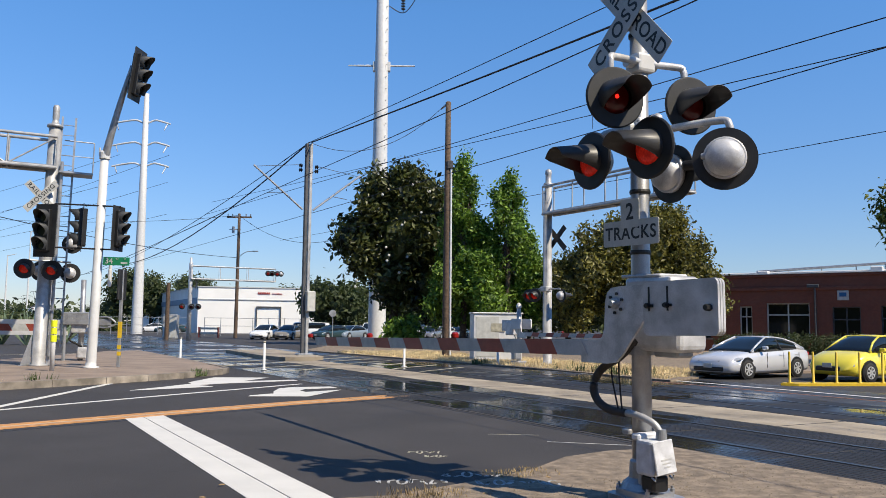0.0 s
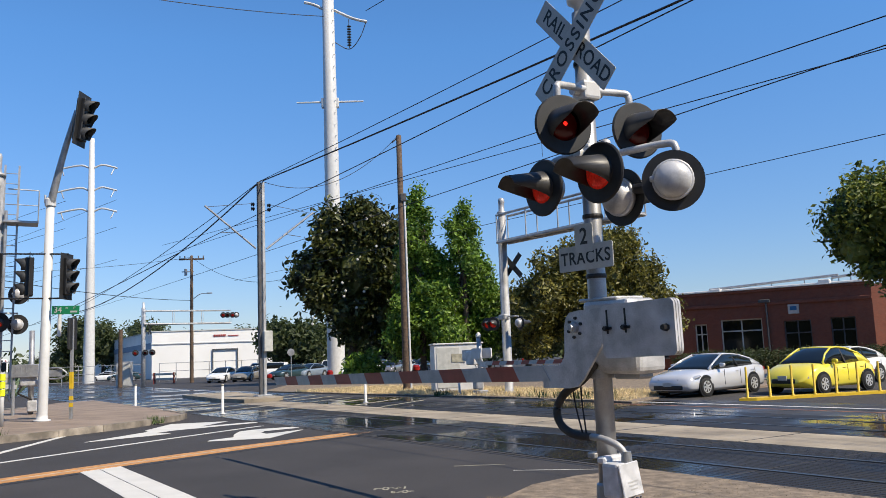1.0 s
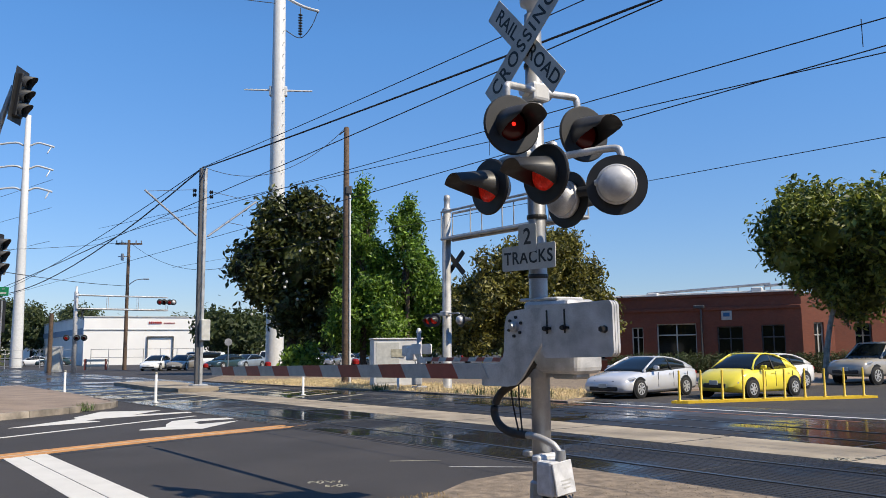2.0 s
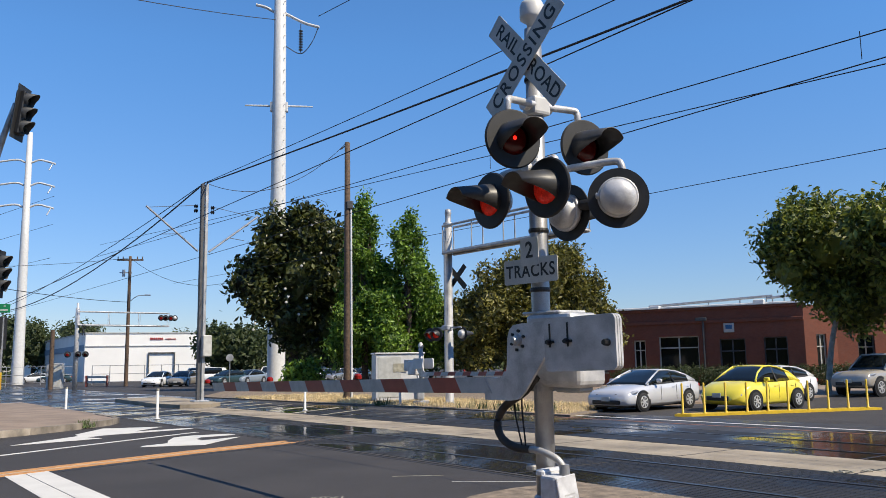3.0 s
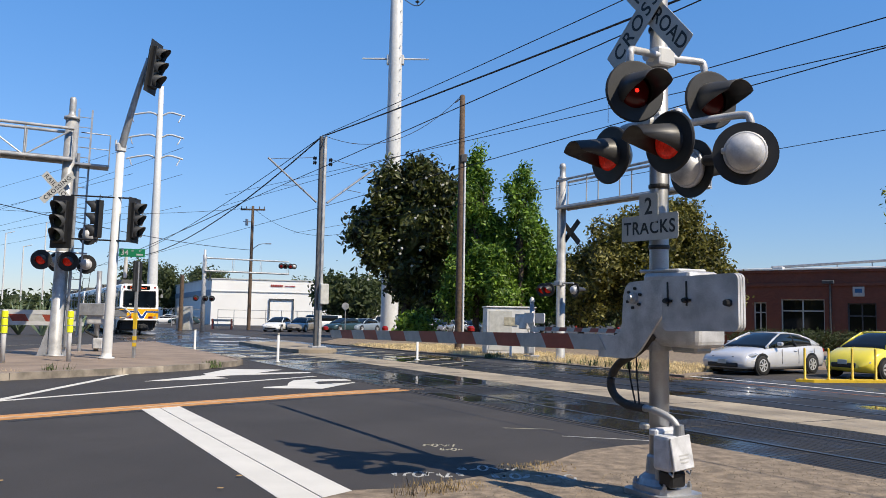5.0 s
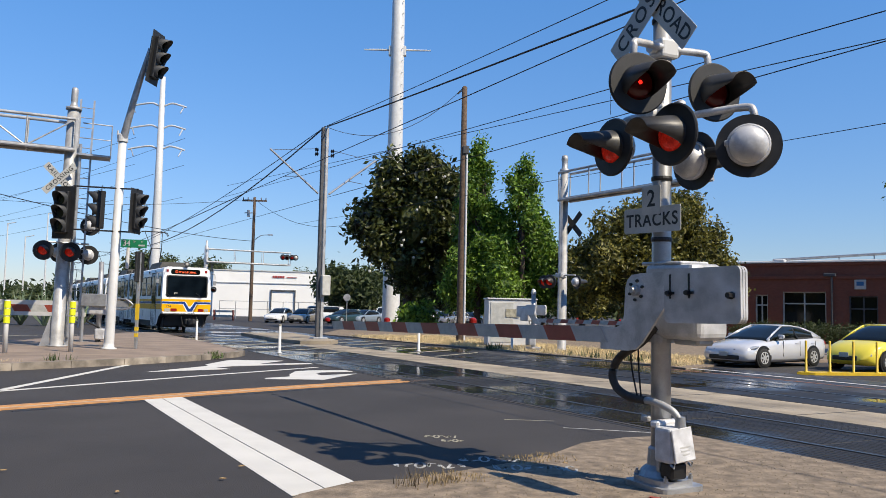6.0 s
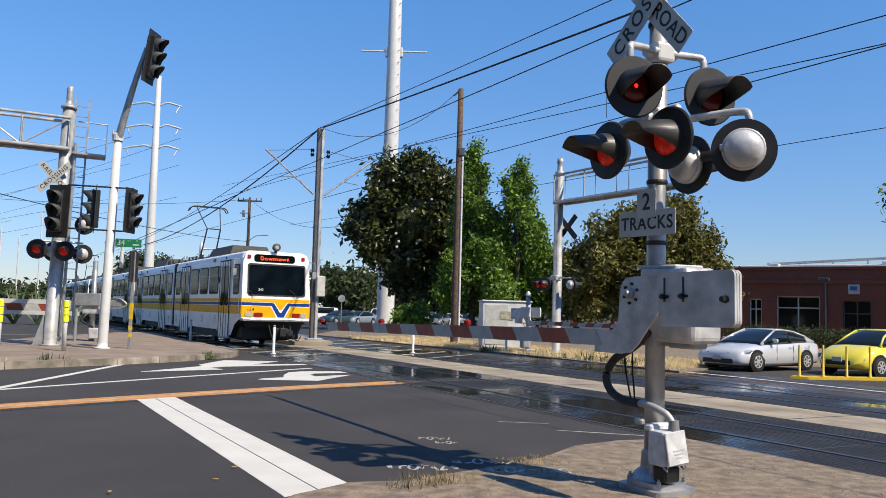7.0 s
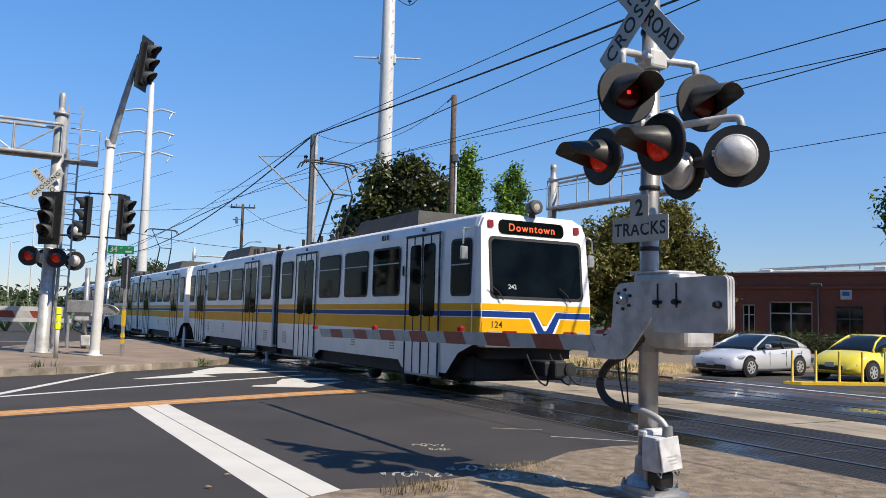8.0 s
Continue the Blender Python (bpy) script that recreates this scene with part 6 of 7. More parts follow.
PAINTS = {"white": paint("parked_white", (0.92, 0.92, 0.92)), "gold": paint("parked_gold", (0.40, 0.36, 0.30), 0.3), "teal": paint("parked_teal", (0.03, 0.06, 0.065)), "blue": paint("parked_blue", (0.30, 0.36, 0.42), 0.2), "grey": paint("parked_grey", (0.22, 0.22, 0.23), 0.2)}
for az, d, c, rz, suv in ((-11.85, 84, "white", 262, False), (-10.25, 84, "gold", 260, False), (-8.9, 96, "white", 190, True), (-7.5, 86, "teal", 235, False), (-6.9, 98, "white", 240, False), (-6.15, 88, "blue", 240, False), (-4.85, 92, "white", 262, True), (-1.8, 92, "white", 250, True), (-0.75, 90, "grey", 255, False), (0.2, 95, "white", 250, False), (-5.6, 99, "grey", 250, False), (-2.9, 96, "grey", 255, False), (-1.3, 99, "white", 245, False), (-3.9, 100, "white", 250, False), (1.1, 97, "gold", 250, False), (-9.6, 97, "white", 255, False), (-17.9, 130, "teal", 190, False), (-19.0, 132, "white", 190, False), (-9.6, 103, "white", 250, True)):
    car(Matrix.Translation(polar(az, d)) @ pose(0, 0, 0, 0, 0, rz), {"white": "white", "gold": "pale gold", "teal": "dark teal", "blue": "light blue grey", "grey": "mid grey"}[c] + " car standing in the far parking area", "car", PAINTS[c], 1.8, SUV if suv else SEDAN, SUV_H if suv else SEDAN_H, (1.4, -1.3), 0.33, False, None, "parked_car")


# ---- trees ----
def leaf_mat(name, color, color2, rough=0.5):
    m = bpy.data.materials.new(name)
    m.use_nodes = True
    n, l = m.node_tree.nodes, m.node_tree.links
    b = n["Principled BSDF"]
    geo, ramp = n.new("ShaderNodeNewGeometry"), n.new("ShaderNodeValToRGB")
    ramp.color_ramp.elements[0].color, ramp.color_ramp.elements[1].color = (*color, 1), (*color2, 1)
    l.new(geo.outputs["Random Per Island"], ramp.inputs["Fac"])
    co, t, mix = n.new("ShaderNodeTexCoord"), n.new("ShaderNodeTexNoise"), n.new("ShaderNodeMix")
    t.inputs["Scale"].default_value = 0.7
    l.new(co.outputs["Object"], t.inputs["Vector"])
    mix.data_type, mix.blend_type = "RGBA", "MULTIPLY"
    mix.inputs["Factor"].default_value = 0.5
    l.new(ramp.outputs["Color"], mix.inputs[6])
    l.new(t.outputs["Fac"], mix.inputs[7])
    l.new(mix.outputs[2], b.inputs["Base Color"])
    b.inputs["Roughness"].default_value = rough
    tr, add = n.new("ShaderNodeBsdfTranslucent"), n.new("ShaderNodeMixShader")
    add.inputs["Fac"].default_value = 0.35
    l.new(mix.outputs[2], tr.inputs["Color"])
    l.new(b.outputs["BSDF"], add.inputs[1])
    l.new(tr.outputs["BSDF"], add.inputs[2])
    l.new(add.outputs["Shader"], n["Material Output"].inputs["Surface"])
    return m


def leaves(rng, lobes, count, size, clump=9):
    """Leaf blades in sprays on and in the lobes' shells."""
    vol = np.array([l_[3] * l_[4] + l_[4] * l_[5] + l_[3] * l_[5] for l_ in lobes])
    pick = rng.choice(len(lobes), count // clump, p=vol / vol.sum())
    L = np.array(lobes)[pick]
    d = rng.normal(size=(len(pick), 3))
    d /= np.linalg.norm(d, axis=1)[:, None]
    r = rng.uniform(0.55, 1.06, len(pick)) ** 0.6
    c = L[:, :3] + d * L[:, 3:] * r[:, None]
    c = np.repeat(c, clump, 0) + rng.normal(size=(len(pick) * clump, 3)) * size * 1.5
    out = np.repeat(d, clump, 0)
    n = out * 0.6 + rng.normal(size=c.shape) * 0.8 + np.array([0, 0, 0.35])
    n /= np.linalg.norm(n, axis=1)[:, None]
    a = np.cross(n, rng.normal(size=c.shape))
    a /= np.linalg.norm(a, axis=1)[:, None]
    b = np.cross(n, a)
    s = size * rng.uniform(0.6, 1.3, len(c))[:, None]
    v = np.stack([c - a * s, c + b * s * 0.45 + n * s * 0.1, c + a * s, c - b * s * 0.45 + n * s * 0.1], 1).reshape(-1, 3)
    return v


def tree(pos, label, lobes, count, size, leaf, trunk_h, trunk_r, seed, lean=(0, 0), bark=None, core=0.66):
    t = thing("tree", Matrix.Translation(pos), label, "tree")
    rng = np.random.default_rng(seed)
    r = random.Random(seed)
    bm = bmesh.new()
    top = Vector((lean[0], lean[1], trunk_h))
    path_tube(bm, curve_pts((0, 0, -0.1), (lean[0] * 0.3 + 0.05, lean[1] * 0.3, trunk_h * 0.5), top, n=5), [trunk_r * (1.15 - 0.045 * k) for k in range(11)], 10)
    for l_ in lobes:
        a = top * r.uniform(0.6, 0.95)
        b = Vector(l_[:3])
        mid = a.lerp(b, 0.5) + Vector((r.uniform(-0.3, 0.3), r.uniform(-0.3, 0.3), 0.2))
        path_tube(bm, [a, mid, b], [trunk_r * 0.5, trunk_r * 0.3, trunk_r * 0.12], 7)
    part("trunk", bm, bark or BARK, t, "", True)
    subs = [(*l_[:3], l_[3] * 0.66, l_[4] * 0.66, l_[5] * 0.66) for l_ in lobes]
    for l_ in lobes:
        for _ in range(11):
            d = Vector((r.gauss(0, 1), r.gauss(0, 1), r.gauss(0.15, 1))).normalized()
            k = r.uniform(0.26, 0.52)
            subs.append((l_[0] + d.x * l_[3] * 0.78, l_[1] + d.y * l_[4] * 0.78, l_[2] + d.z * l_[5] * 0.78, l_[3] * k, l_[4] * k, l_[5] * k))
    v = leaves(rng, subs, count, size)
    faces = [tuple(range(i, i + 4)) for i in range(0, len(v), 4)]
    me = bpy.data.meshes.new("crown")
    me.from_pydata(v.tolist(), [], faces)
    me.materials.append(leaf)
    cr = new("crown", me)
    cr.parent = t
    # solid cores added to stop light and sight passing through the crown
    bm = bmesh.new()
    for l_ in lobes:
        ret = bmesh.ops.create_icosphere(bm, subdivisions=3, radius=1.0)
        for w in ret["verts"]:
            k = core * (1 + 0.35 * noise.noise(w.co * 2.3 + Vector(l_[:3])))
            w.co = Vector((l_[0] + w.co.x * l_[3] * k, l_[1] + w.co.y * l_[4] * k, l_[2] + w.co.z * l_[5] * k))
    part("crown_core", bm, leaf, t)
    return t


MAGNOLIA = leaf_mat("magnolia_leaf", (0.008, 0.014, 0.004), (0.15, 0.17, 0.04), 0.40)
GREEN_LEAF = leaf_mat("fresh_leaf", (0.022, 0.078, 0.008), (0.30, 0.48, 0.055), 0.5)
BROWN_LEAF = leaf_mat("bronze_leaf", (0.016, 0.026, 0.005), (0.34, 0.31, 0.06), 0.5)
PLANE_LEAF = leaf_mat("plane_leaf", (0.022, 0.05, 0.008), (0.33, 0.37, 0.06), 0.5)
FAR_LEAF = leaf_mat("far_leaf", (0.025, 0.045, 0.012), (0.10, 0.13, 0.04), 0.6)
PALE_BARK = mat("pale_bark", (0.45, 0.42, 0.36), 0.9, var=0.45, scale=5, bump=0.4)
mg = tree(polar(-3.3, 62), "large dark magnolia tree with white flowers", [(0.9, 0, 8.2, 2.8, 2.9, 3.6), (-3.0, 0, 7.8, 1.6, 1.7, 1.3), (-1.6, -0.6, 9.9, 1.3, 1.5, 1.2), (-1.0, 0, 11.6, 1.2, 1.3, 1.2), (1.3, 0, 12.0, 1.6, 1.8, 1.3), (3.0, -0.4, 10.4, 1.3, 1.5, 1.5), (-1.7, -0.4, 6.2, 1.3, 1.4, 1.1), (3.2, 0, 7.0, 1.4, 1.6, 2.2), (0.2, -0.6, 4.6, 1.6, 1.8, 1.8), (2.6, 0, 4.4, 1.7, 1.8, 2.2)], 30000, 0.26, MAGNOLIA, 5.0, 0.35, 11)
r_ = random.Random(2)
for k in range(13):
    bm = bmesh.new()
    bmesh.ops.create_icosphere(bm, subdivisions=1, radius=0.11)
    fl = part("flower", bm, SIGN_WHITE, mg, "white magnolia flower")
    an, z = r_.uniform(-2.4, -0.7), r_.uniform(4, 11.5)
    fl.location = (3.7 * math.cos(an), 3.6 * math.sin(an) - 0.1, z)


def spire(h, w, z0, seed, n=22):
    r = random.Random(seed)
    out = []
    for k in range(n):
        f = k / (n - 1)
        z = z0 + (h - z0 - 0.5) * f
        rad = w * (1 - f) ** 0.85 + 0.3
        an = r.uniform(0, 6.28)
        out.append((math.cos(an) * rad * 0.68, math.sin(an) * rad * 0.5, z, rad * 0.48, rad * 0.48, 0.5 + rad * 0.34))
    return out


tree(polar(1.5, 56), "tall narrow bright green tree", spire(13.4, 1.9, 2.5, 3), 26000, 0.155, GREEN_LEAF, 9.0, 0.2, 21, (0, 0), None, 0.5)
tree(polar(4.5, 55), "tall pointed bright green tree", spire(12.0, 2.5, 2.0, 7), 28000, 0.155, GREEN_LEAF, 8.0, 0.2, 22, (0, 0), None, 0.5)
tree(polar(2.9, 58), "bushy bright green tree", [(0, 0, 4.9, 3.4, 2.4, 2.2), (-1.8, 0, 6.6, 1.8, 1.8, 1.6), (2.0, 0, 4.4, 2.4, 2.0, 2.3)], 20000, 0.155, GREEN_LEAF, 4.0, 0.2, 23)
tree(polar(13.4, 50), "broad olive and bronze leaved tree", [(0.4, 0, 6.2, 2.6, 2.2, 2.1), (-2.9, 0, 5.0, 2.0, 2.0, 2.1), (2.9, 0, 5.0, 1.9, 2.0, 1.7), (1.6, 0, 7.6, 1.4, 1.4, 0.9), (-1.0, 0, 3.6, 2.6, 2.0, 1.8), (2.6, 0, 3.4, 2.2, 2.0, 1.5), (-4.0, 0, 3.6, 1.4, 1.6, 1.9)], 34000, 0.145, BROWN_LEAF, 3.6, 0.25, 24, (0, 0), None, 0.5)
tree(polar(8.6, 56), "olive green tree behind the signal", [(0, 0, 3.8, 2.6, 2.0, 2.6), (1.6, 0, 4.6, 1.6, 1.6, 1.6)], 16000, 0.145, BROWN_LEAF, 3.4, 0.2, 25)
tree(polar(31.3, 43), "plane tree with pale trunk before brick building", [(0.1, 0, 7.0, 2.3, 2.2, 2.2), (-1.5, 0, 7.3, 1.2, 1.4, 1.5), (1.6, 0, 6.2, 1.7, 1.7, 2.0), (-1.3, 0, 5.7, 1.2, 1.2, 1.2), (0.4, 0, 8.0, 1.6, 1.6, 0.8), (0.9, 0, 4.6, 1.8, 1.6, 1.4), (2.2, 0, 4.0, 1.2, 1.2, 1.2), (3.2, 0.4, 5.4, 1.5, 1.6, 1.6)], 24000, 0.15, PLANE_LEAF, 5.0, 0.13, 26, (1.3, 0), PALE_BARK)
tree(polar(36.8, 41), "leafy plane tree beside brick building", [(0.3, 0, 7.4, 2.4, 2.2, 2.0), (-1.6, 0, 6.6, 1.4, 1.4, 1.7), (1.0, 0, 5.6, 2.4, 2.0, 2.0)], 14000, 0.19, PLANE_LEAF, 5.0, 0.2, 27, (-0.4, 0), PALE_BARK)
for az, d, h, w, sd in ((-7.2, 100, 8.2, 3.6, 31), (-5.6, 104, 6.8, 3.4, 32), (-8.4, 112, 6.6, 2.6, 33), (-19.2, 170, 12, 4.6, 34), (-21.3, 160, 11, 5.0, 35), (-17.0, 190, 12.5, 5.0, 36), (-10.5, 190, 10.5, 4.2, 37), (-13.6, 200, 10.8, 3.6, 38), (-8.8, 180, 9.8, 3.6, 39), (-25.5, 170, 4.6, 5, 40), (-29, 180, 4.6, 5, 41), (1.0, 110, 7, 5, 42), (6, 95, 6.5, 6, 43), (11, 90, 6.0, 6, 44), (-2.0, 115, 6.5, 5, 45)):
    r = random.Random(sd)
    lob = [(r.uniform(-w, w) * 0.6, r.uniform(-1, 1), h * r.uniform(0.35, 0.78), w * 0.55, w * 0.5, h * 0.22) for _ in range(6)]
    tree(polar(az, d), "distant dark green broadleaf tree", lob, 3200, 0.36, FAR_LEAF, h * 0.5, 0.25, sd)


def bush_field(name, spots, size, count, leaf, label, seed):
    rng = np.random.default_rng(seed)
    v = leaves(rng, spots, count, size)
    me = bpy.data.meshes.new(name)
    me.from_pydata(v.tolist(), [], [tuple(range(i, i + 4)) for i in range(0, len(v), 4)])
    me.materials.append(leaf)
    return tagged(new(name, me), label, "hedge", "", "stuff")


def along(a0, d0, a1, d1, n, r0, h, z=0.0):
    out = []
    for k in range(n):
        f = k / (n - 1)
        q = polar(a0 + (a1 - a0) * f, d0 + (d1 - d0) * f)
        out.append((q.x, q.y, z + h * 0.4, r0, r0, h * 0.55))
    return out


bush_field("hedge", along(19, 54, 33, 54, 20, 0.9, 1.3), 0.07, 26000, FAR_LEAF, "clipped dark green hedge before the brick building", 51)
bush_field("shrubs", along(-3.1, 58, -1.9, 58, 5, 0.7, 1.9), 0.2, 2500, GREEN_LEAF, "green shrubs under the magnolia", 52)
bush_field("distant_trees", along(-60, 330, 60, 330, 90, 10, 7.5), 1.4, 16000, FAR_LEAF, "far belt of dark trees along the horizon", 53)
bush_field("far_shrubs", along(-32, 120, -22, 150, 14, 4, 2.2), 0.5, 5000, FAR_LEAF, "far dark shrubs beside the tracks", 54)
# agaves at the left, far side of the side street
AGAVE = mat("agave_leaf", (0.20, 0.27, 0.16), 0.6, var=0.3, scale=3, bump=0.0)
for az, d in ((-27.6, 62), (-26.3, 60), (-25.2, 63), (-24.2, 64), (-29.0, 61)):
    t = thing("agave", Matrix.Translation(polar(az, d)), "grey green spiky agave plant at the kerb", "plant", "agaves")
    r = random.Random(int(-az * 10))
    for k in range(16):
        an, el, ln = r.uniform(0, 6.28), r.uniform(30, 88), r.uniform(1.7, 2.6)
        bm = bmesh.new()
        d_ = Vector((math.cos(an) * math.cos(radians(el)), math.sin(an) * math.cos(radians(el)), math.sin(radians(el))))
        path_tube(bm, [d_ * 0.05, d_ * ln * 0.4, d_ * ln], [0.09, 0.10, 0.01], 5)
        part("leaf_blade", bm, AGAVE, t)
for az, d, h in ((-28.6, 150, 14), (-27.6, 150, 12), (-30, 150, 13), (-26.4, 150, 16), (-25.1, 160, 10)):
    lp = thing("street_lamp", Matrix.Translation(polar(az, d)), "slim pale street lamp pole far down the road", "street lamp", "far street lamps")
    bm = bmesh.new()
    tube(bm, (0, 0, 0), (0, 0, h), 0.16, 0.09, 8)
    part("pole", bm, WHITE_STEEL, lp)
    bm = bmesh.new()
    tube(bm, (0, 0, h - 0.1), (1.4, 0, h + 0.2), 0.06, None, 6)
    part("lamp_arm", bm, WHITE_STEEL, lp)


# ---- buildings ----
def brick_mat():
    m = mat("red_brick", (0.22, 0.068, 0.038), 0.9, var=0.3, scale=1.5, bump=0.2)
    n, l = m.node_tree.nodes, m.node_tree.links
    b = n["Principled BSDF"]
    co, br = n.new("ShaderNodeTexCoord"), n.new("ShaderNodeTexBrick")
    mp = n.new("ShaderNodeMapping")
    mp.inputs["Rotation"].default_value = (radians(90), 0, 0)
    l.new(co.outputs["Object"], mp.inputs["Vector"])
    l.new(mp.outputs["Vector"], br.inputs["Vector"])
    br.inputs["Scale"].default_value = 4.0
    br.inputs["Color1"].default_value, br.inputs["Color2"].default_value, br.inputs["Mortar"].default_value = (0.23, 0.068, 0.038, 1), (0.15, 0.046, 0.028, 1), (0.17, 0.11, 0.085, 1)
    br.inputs["Mortar Size"].default_value = 0.012
    old = b.inputs["Base Color"].links[0].from_socket
    mix = n.new("ShaderNodeMix")
    mix.data_type = "RGBA"
    mix.inputs["Factor"].default_value = 0.6
    l.new(old, mix.inputs[6])
    l.new(br.outputs["Color"], mix.inputs[7])
    l.new(mix.outputs[2], b.inputs["Base Color"])
    return m


BRICK = brick_mat()
ROOF_WHITE = mat("roof_membrane", (0.62, 0.62, 0.60), 0.8, var=0.2, scale=2)
bb = thing("brick_building", Matrix.Translation(polar(24.6, 57)) @ pose(0, 0, 0, 0, 0, -35.5), "single-storey red brick building with flat roof", "building")
WINS = [(-5.1, -4.3, 0.9, 3.0), (-3.4, -0.8, 0.85, 3.2), (0.5, 2.1, 0.5, 2.95), (3.2, 4.6, 0.6, 3.0), (-9.0, -7.0, 0.9, 3.1)]


def wall_with_openings(parent, x0, x1, h, wins, m, thick=0.35, name="wall"):
    """Brick wall in pieces around its openings; local x along, y back."""
    bm = bmesh.new()
    box(bm, (x1 - x0, thick, 0.3), ((x0 + x1) / 2, thick / 2, h - 0.15))
    wl_ = part(name, bm, BRICK, parent)
    wl_.matrix_local = m
    h -= 0.3
    xs = sorted({x0, x1, *[w[0] for w in wins], *[w[1] for w in wins]})
    for a, b in zip(xs, xs[1:]):
        w = [q for q in wins if q[0] <= a and q[1] >= b]
        spans = [(0, w[0][2]), (w[0][3], h)] if w else [(0, h)]
        for z0, z1 in spans:
            bm = bmesh.new()
            box(bm, (b - a, thick, z1 - z0), ((a + b) / 2, thick / 2, (z0 + z1) / 2))
            part("wall_section", bm, BRICK, wl_)
    for a, b, z0, z1 in wins:
        bm = bmesh.new()
        for x in (a + 0.04, (a + b) / 2, b - 0.04):
            box(bm, (0.08, 0.1, z1 - z0), (x, 0.2, (z0 + z1) / 2))
        for z in (z0 + 0.04, z0 + (z1 - z0) * 0.68, z1 - 0.04):
            box(bm, (b - a, 0.09, 0.08), ((a + b) / 2, 0.2, z))
        fr = part("window_frame", bm, SIGN_WHITE if b - a > 2 or b - a < 0.9 else CHARCOAL, wl_)
        bm = bmesh.new()
        box(bm, (b - a, 0.02, z1 - z0), ((a + b) / 2, 0.22, (z0 + z1) / 2))
        part("pane", bm, DARK_GLASS, fr)
        bm = bmesh.new()
        box(bm, (b - a + 0.2, 0.12, 0.10), ((a + b) / 2, 0.0, z0 - 0.05))
        part("sill", bm, CONCRETE, fr)
    return wl_


wall_with_openings(bb, -12, 5.6, 4.9, WINS, Matrix.Identity(4))
wall_with_openings(bb, 0.0, 2.1, 4.9, [(0.75, 1.4, 0.7, 3.1)], pose(5.6, 0, 0, 0, 0, 35), 0.35, "corner_wall")
wall_with_openings(bb, 0.0, 16, 4.7, [(1.2, 2.2, 0.7, 3.0), (4.0, 6.5, 0.7, 3.0), (8.5, 10, 0.7, 3.0)], pose(7.32, 1.25, 0, 0, 0, 22), 0.35, "side_wall")
bm = bmesh.new()
prism(bm, [(-12, 0.1), (5.5, 0.1), (7.2, 1.4), (22, 7.4), (22, 16), (-12, 16)], 4.45, 4.6)
part("roof", bm, ROOF_WHITE, bb)
bm = bmesh.new()
box(bm, (17.7, 0.45, 0.16), (-3.2, 0.12, 4.95), None, 0.02)
box(bm, (17.6, 0.10, 0.22), (-3.2, -0.06, 4.1), None, 0.02)
part("cornice", bm, BRICK, bb)
bm = bmesh.new()
box(bm, (17.8, 0.55, 0.05), (-3.2, 0.12, 5.06), None, 0.01)
part("coping", bm, ROOF_WHITE, bb, "thin white roof edge")
for x0, x1, z in ((-5.0, 3.4, 5.85), (3.0, 7.5, 6.05)):
    bm = bmesh.new()
    tube(bm, (x0, 4.0, z - 0.35), (x1, 4.0, z), 0.09, None, 8)
    for k in range(5):
        x = x0 + (x1 - x0) * k / 4
        tube(bm, (x, 4.0, 4.6), (x, 4.0, z - 0.35 + 0.35 * k / 4), 0.04, None, 6)
    part("roof_pipe", bm, GALV, bb, "raised pipe run on the roof")
bm = bmesh.new()
box(bm, (13, 3, 0.35), (-1.5, 5, 5.25), None, 0.05)
box(bm, (12, 2.5, 0.7), (-1.5, 5, 4.8), None, 0.05)
for x, h in ((-4.4, 0.9), (1.0, 0.7), (2.6, 1.0), (3.6, 0.6)):
    box(bm, (0.7, 0.7, h), (x, 3.5, 4.6 + h / 2), None, 0.05)
part("roof_equipment", bm, WHITE_STEEL, bb, "pale roof units")
bm = bmesh.new()
tube(bm, (-0.45, -0.08, 0.2), (-0.45, -0.08, 4.3), 0.07, None, 8)
box(bm, (0.7, 0.2, 0.22), (-0.55, -0.12, 4.25), None, 0.03)
part("downpipe", bm, CHARCOAL, bb)
bm = bmesh.new()
box(bm, (0.65, 0.06, 0.6), (1.15, -0.05, 3.65), None, 0.02)
sgn_ = part("wall_sign", bm, SIGN_WHITE, bb, "small white wall sign with blue mark")
bm = bmesh.new()
box(bm, (0.4, 0.02, 0.25), (1.15, -0.09, 3.7))
part("sign_mark", bm, plain("sign_blue", (0.02, 0.15, 0.35)), sgn_)

wa, wb_, wd = polar(-16.27, 131), polar(-8.6, 131), polar(-19.9, 202)
wc = wb_ + (wd - wa)
WAREHOUSE_WALL = mat("warehouse_white", (1.0, 0.99, 0.96), 0.8, var=0.08, scale=0.3, bump=0.05)
wh = thing("warehouse", Matrix.Identity(4), "long low white warehouse with grey band", "building")
bm = bmesh.new()
prism(bm, [q.to_2d() for q in (wa, wb_, wc, wd)], 0, 7.0)
part("wall", bm, WAREHOUSE_WALL, wh)
ang = math.degrees(math.atan2((wb_ - wa).y, (wb_ - wa).x))
FM = Matrix.Translation(wa) @ pose(0, 0, 0, 0, 0, ang)
wlen = (wb_ - wa).length
side_ang = math.degrees(math.atan2((wa - wd).y, (wa - wd).x))
SM = Matrix.Translation(wd) @ pose(0, 0, 0, 0, 0, side_ang)
slen = (wd - wa).length
BLUE_BAND = mat("warehouse_blue_band", (0.30, 0.40, 0.52), 0.7, var=0.1, scale=0.5)
BAND = mat("warehouse_band", (0.42, 0.44, 0.46), 0.7, var=0.1, scale=0.5)
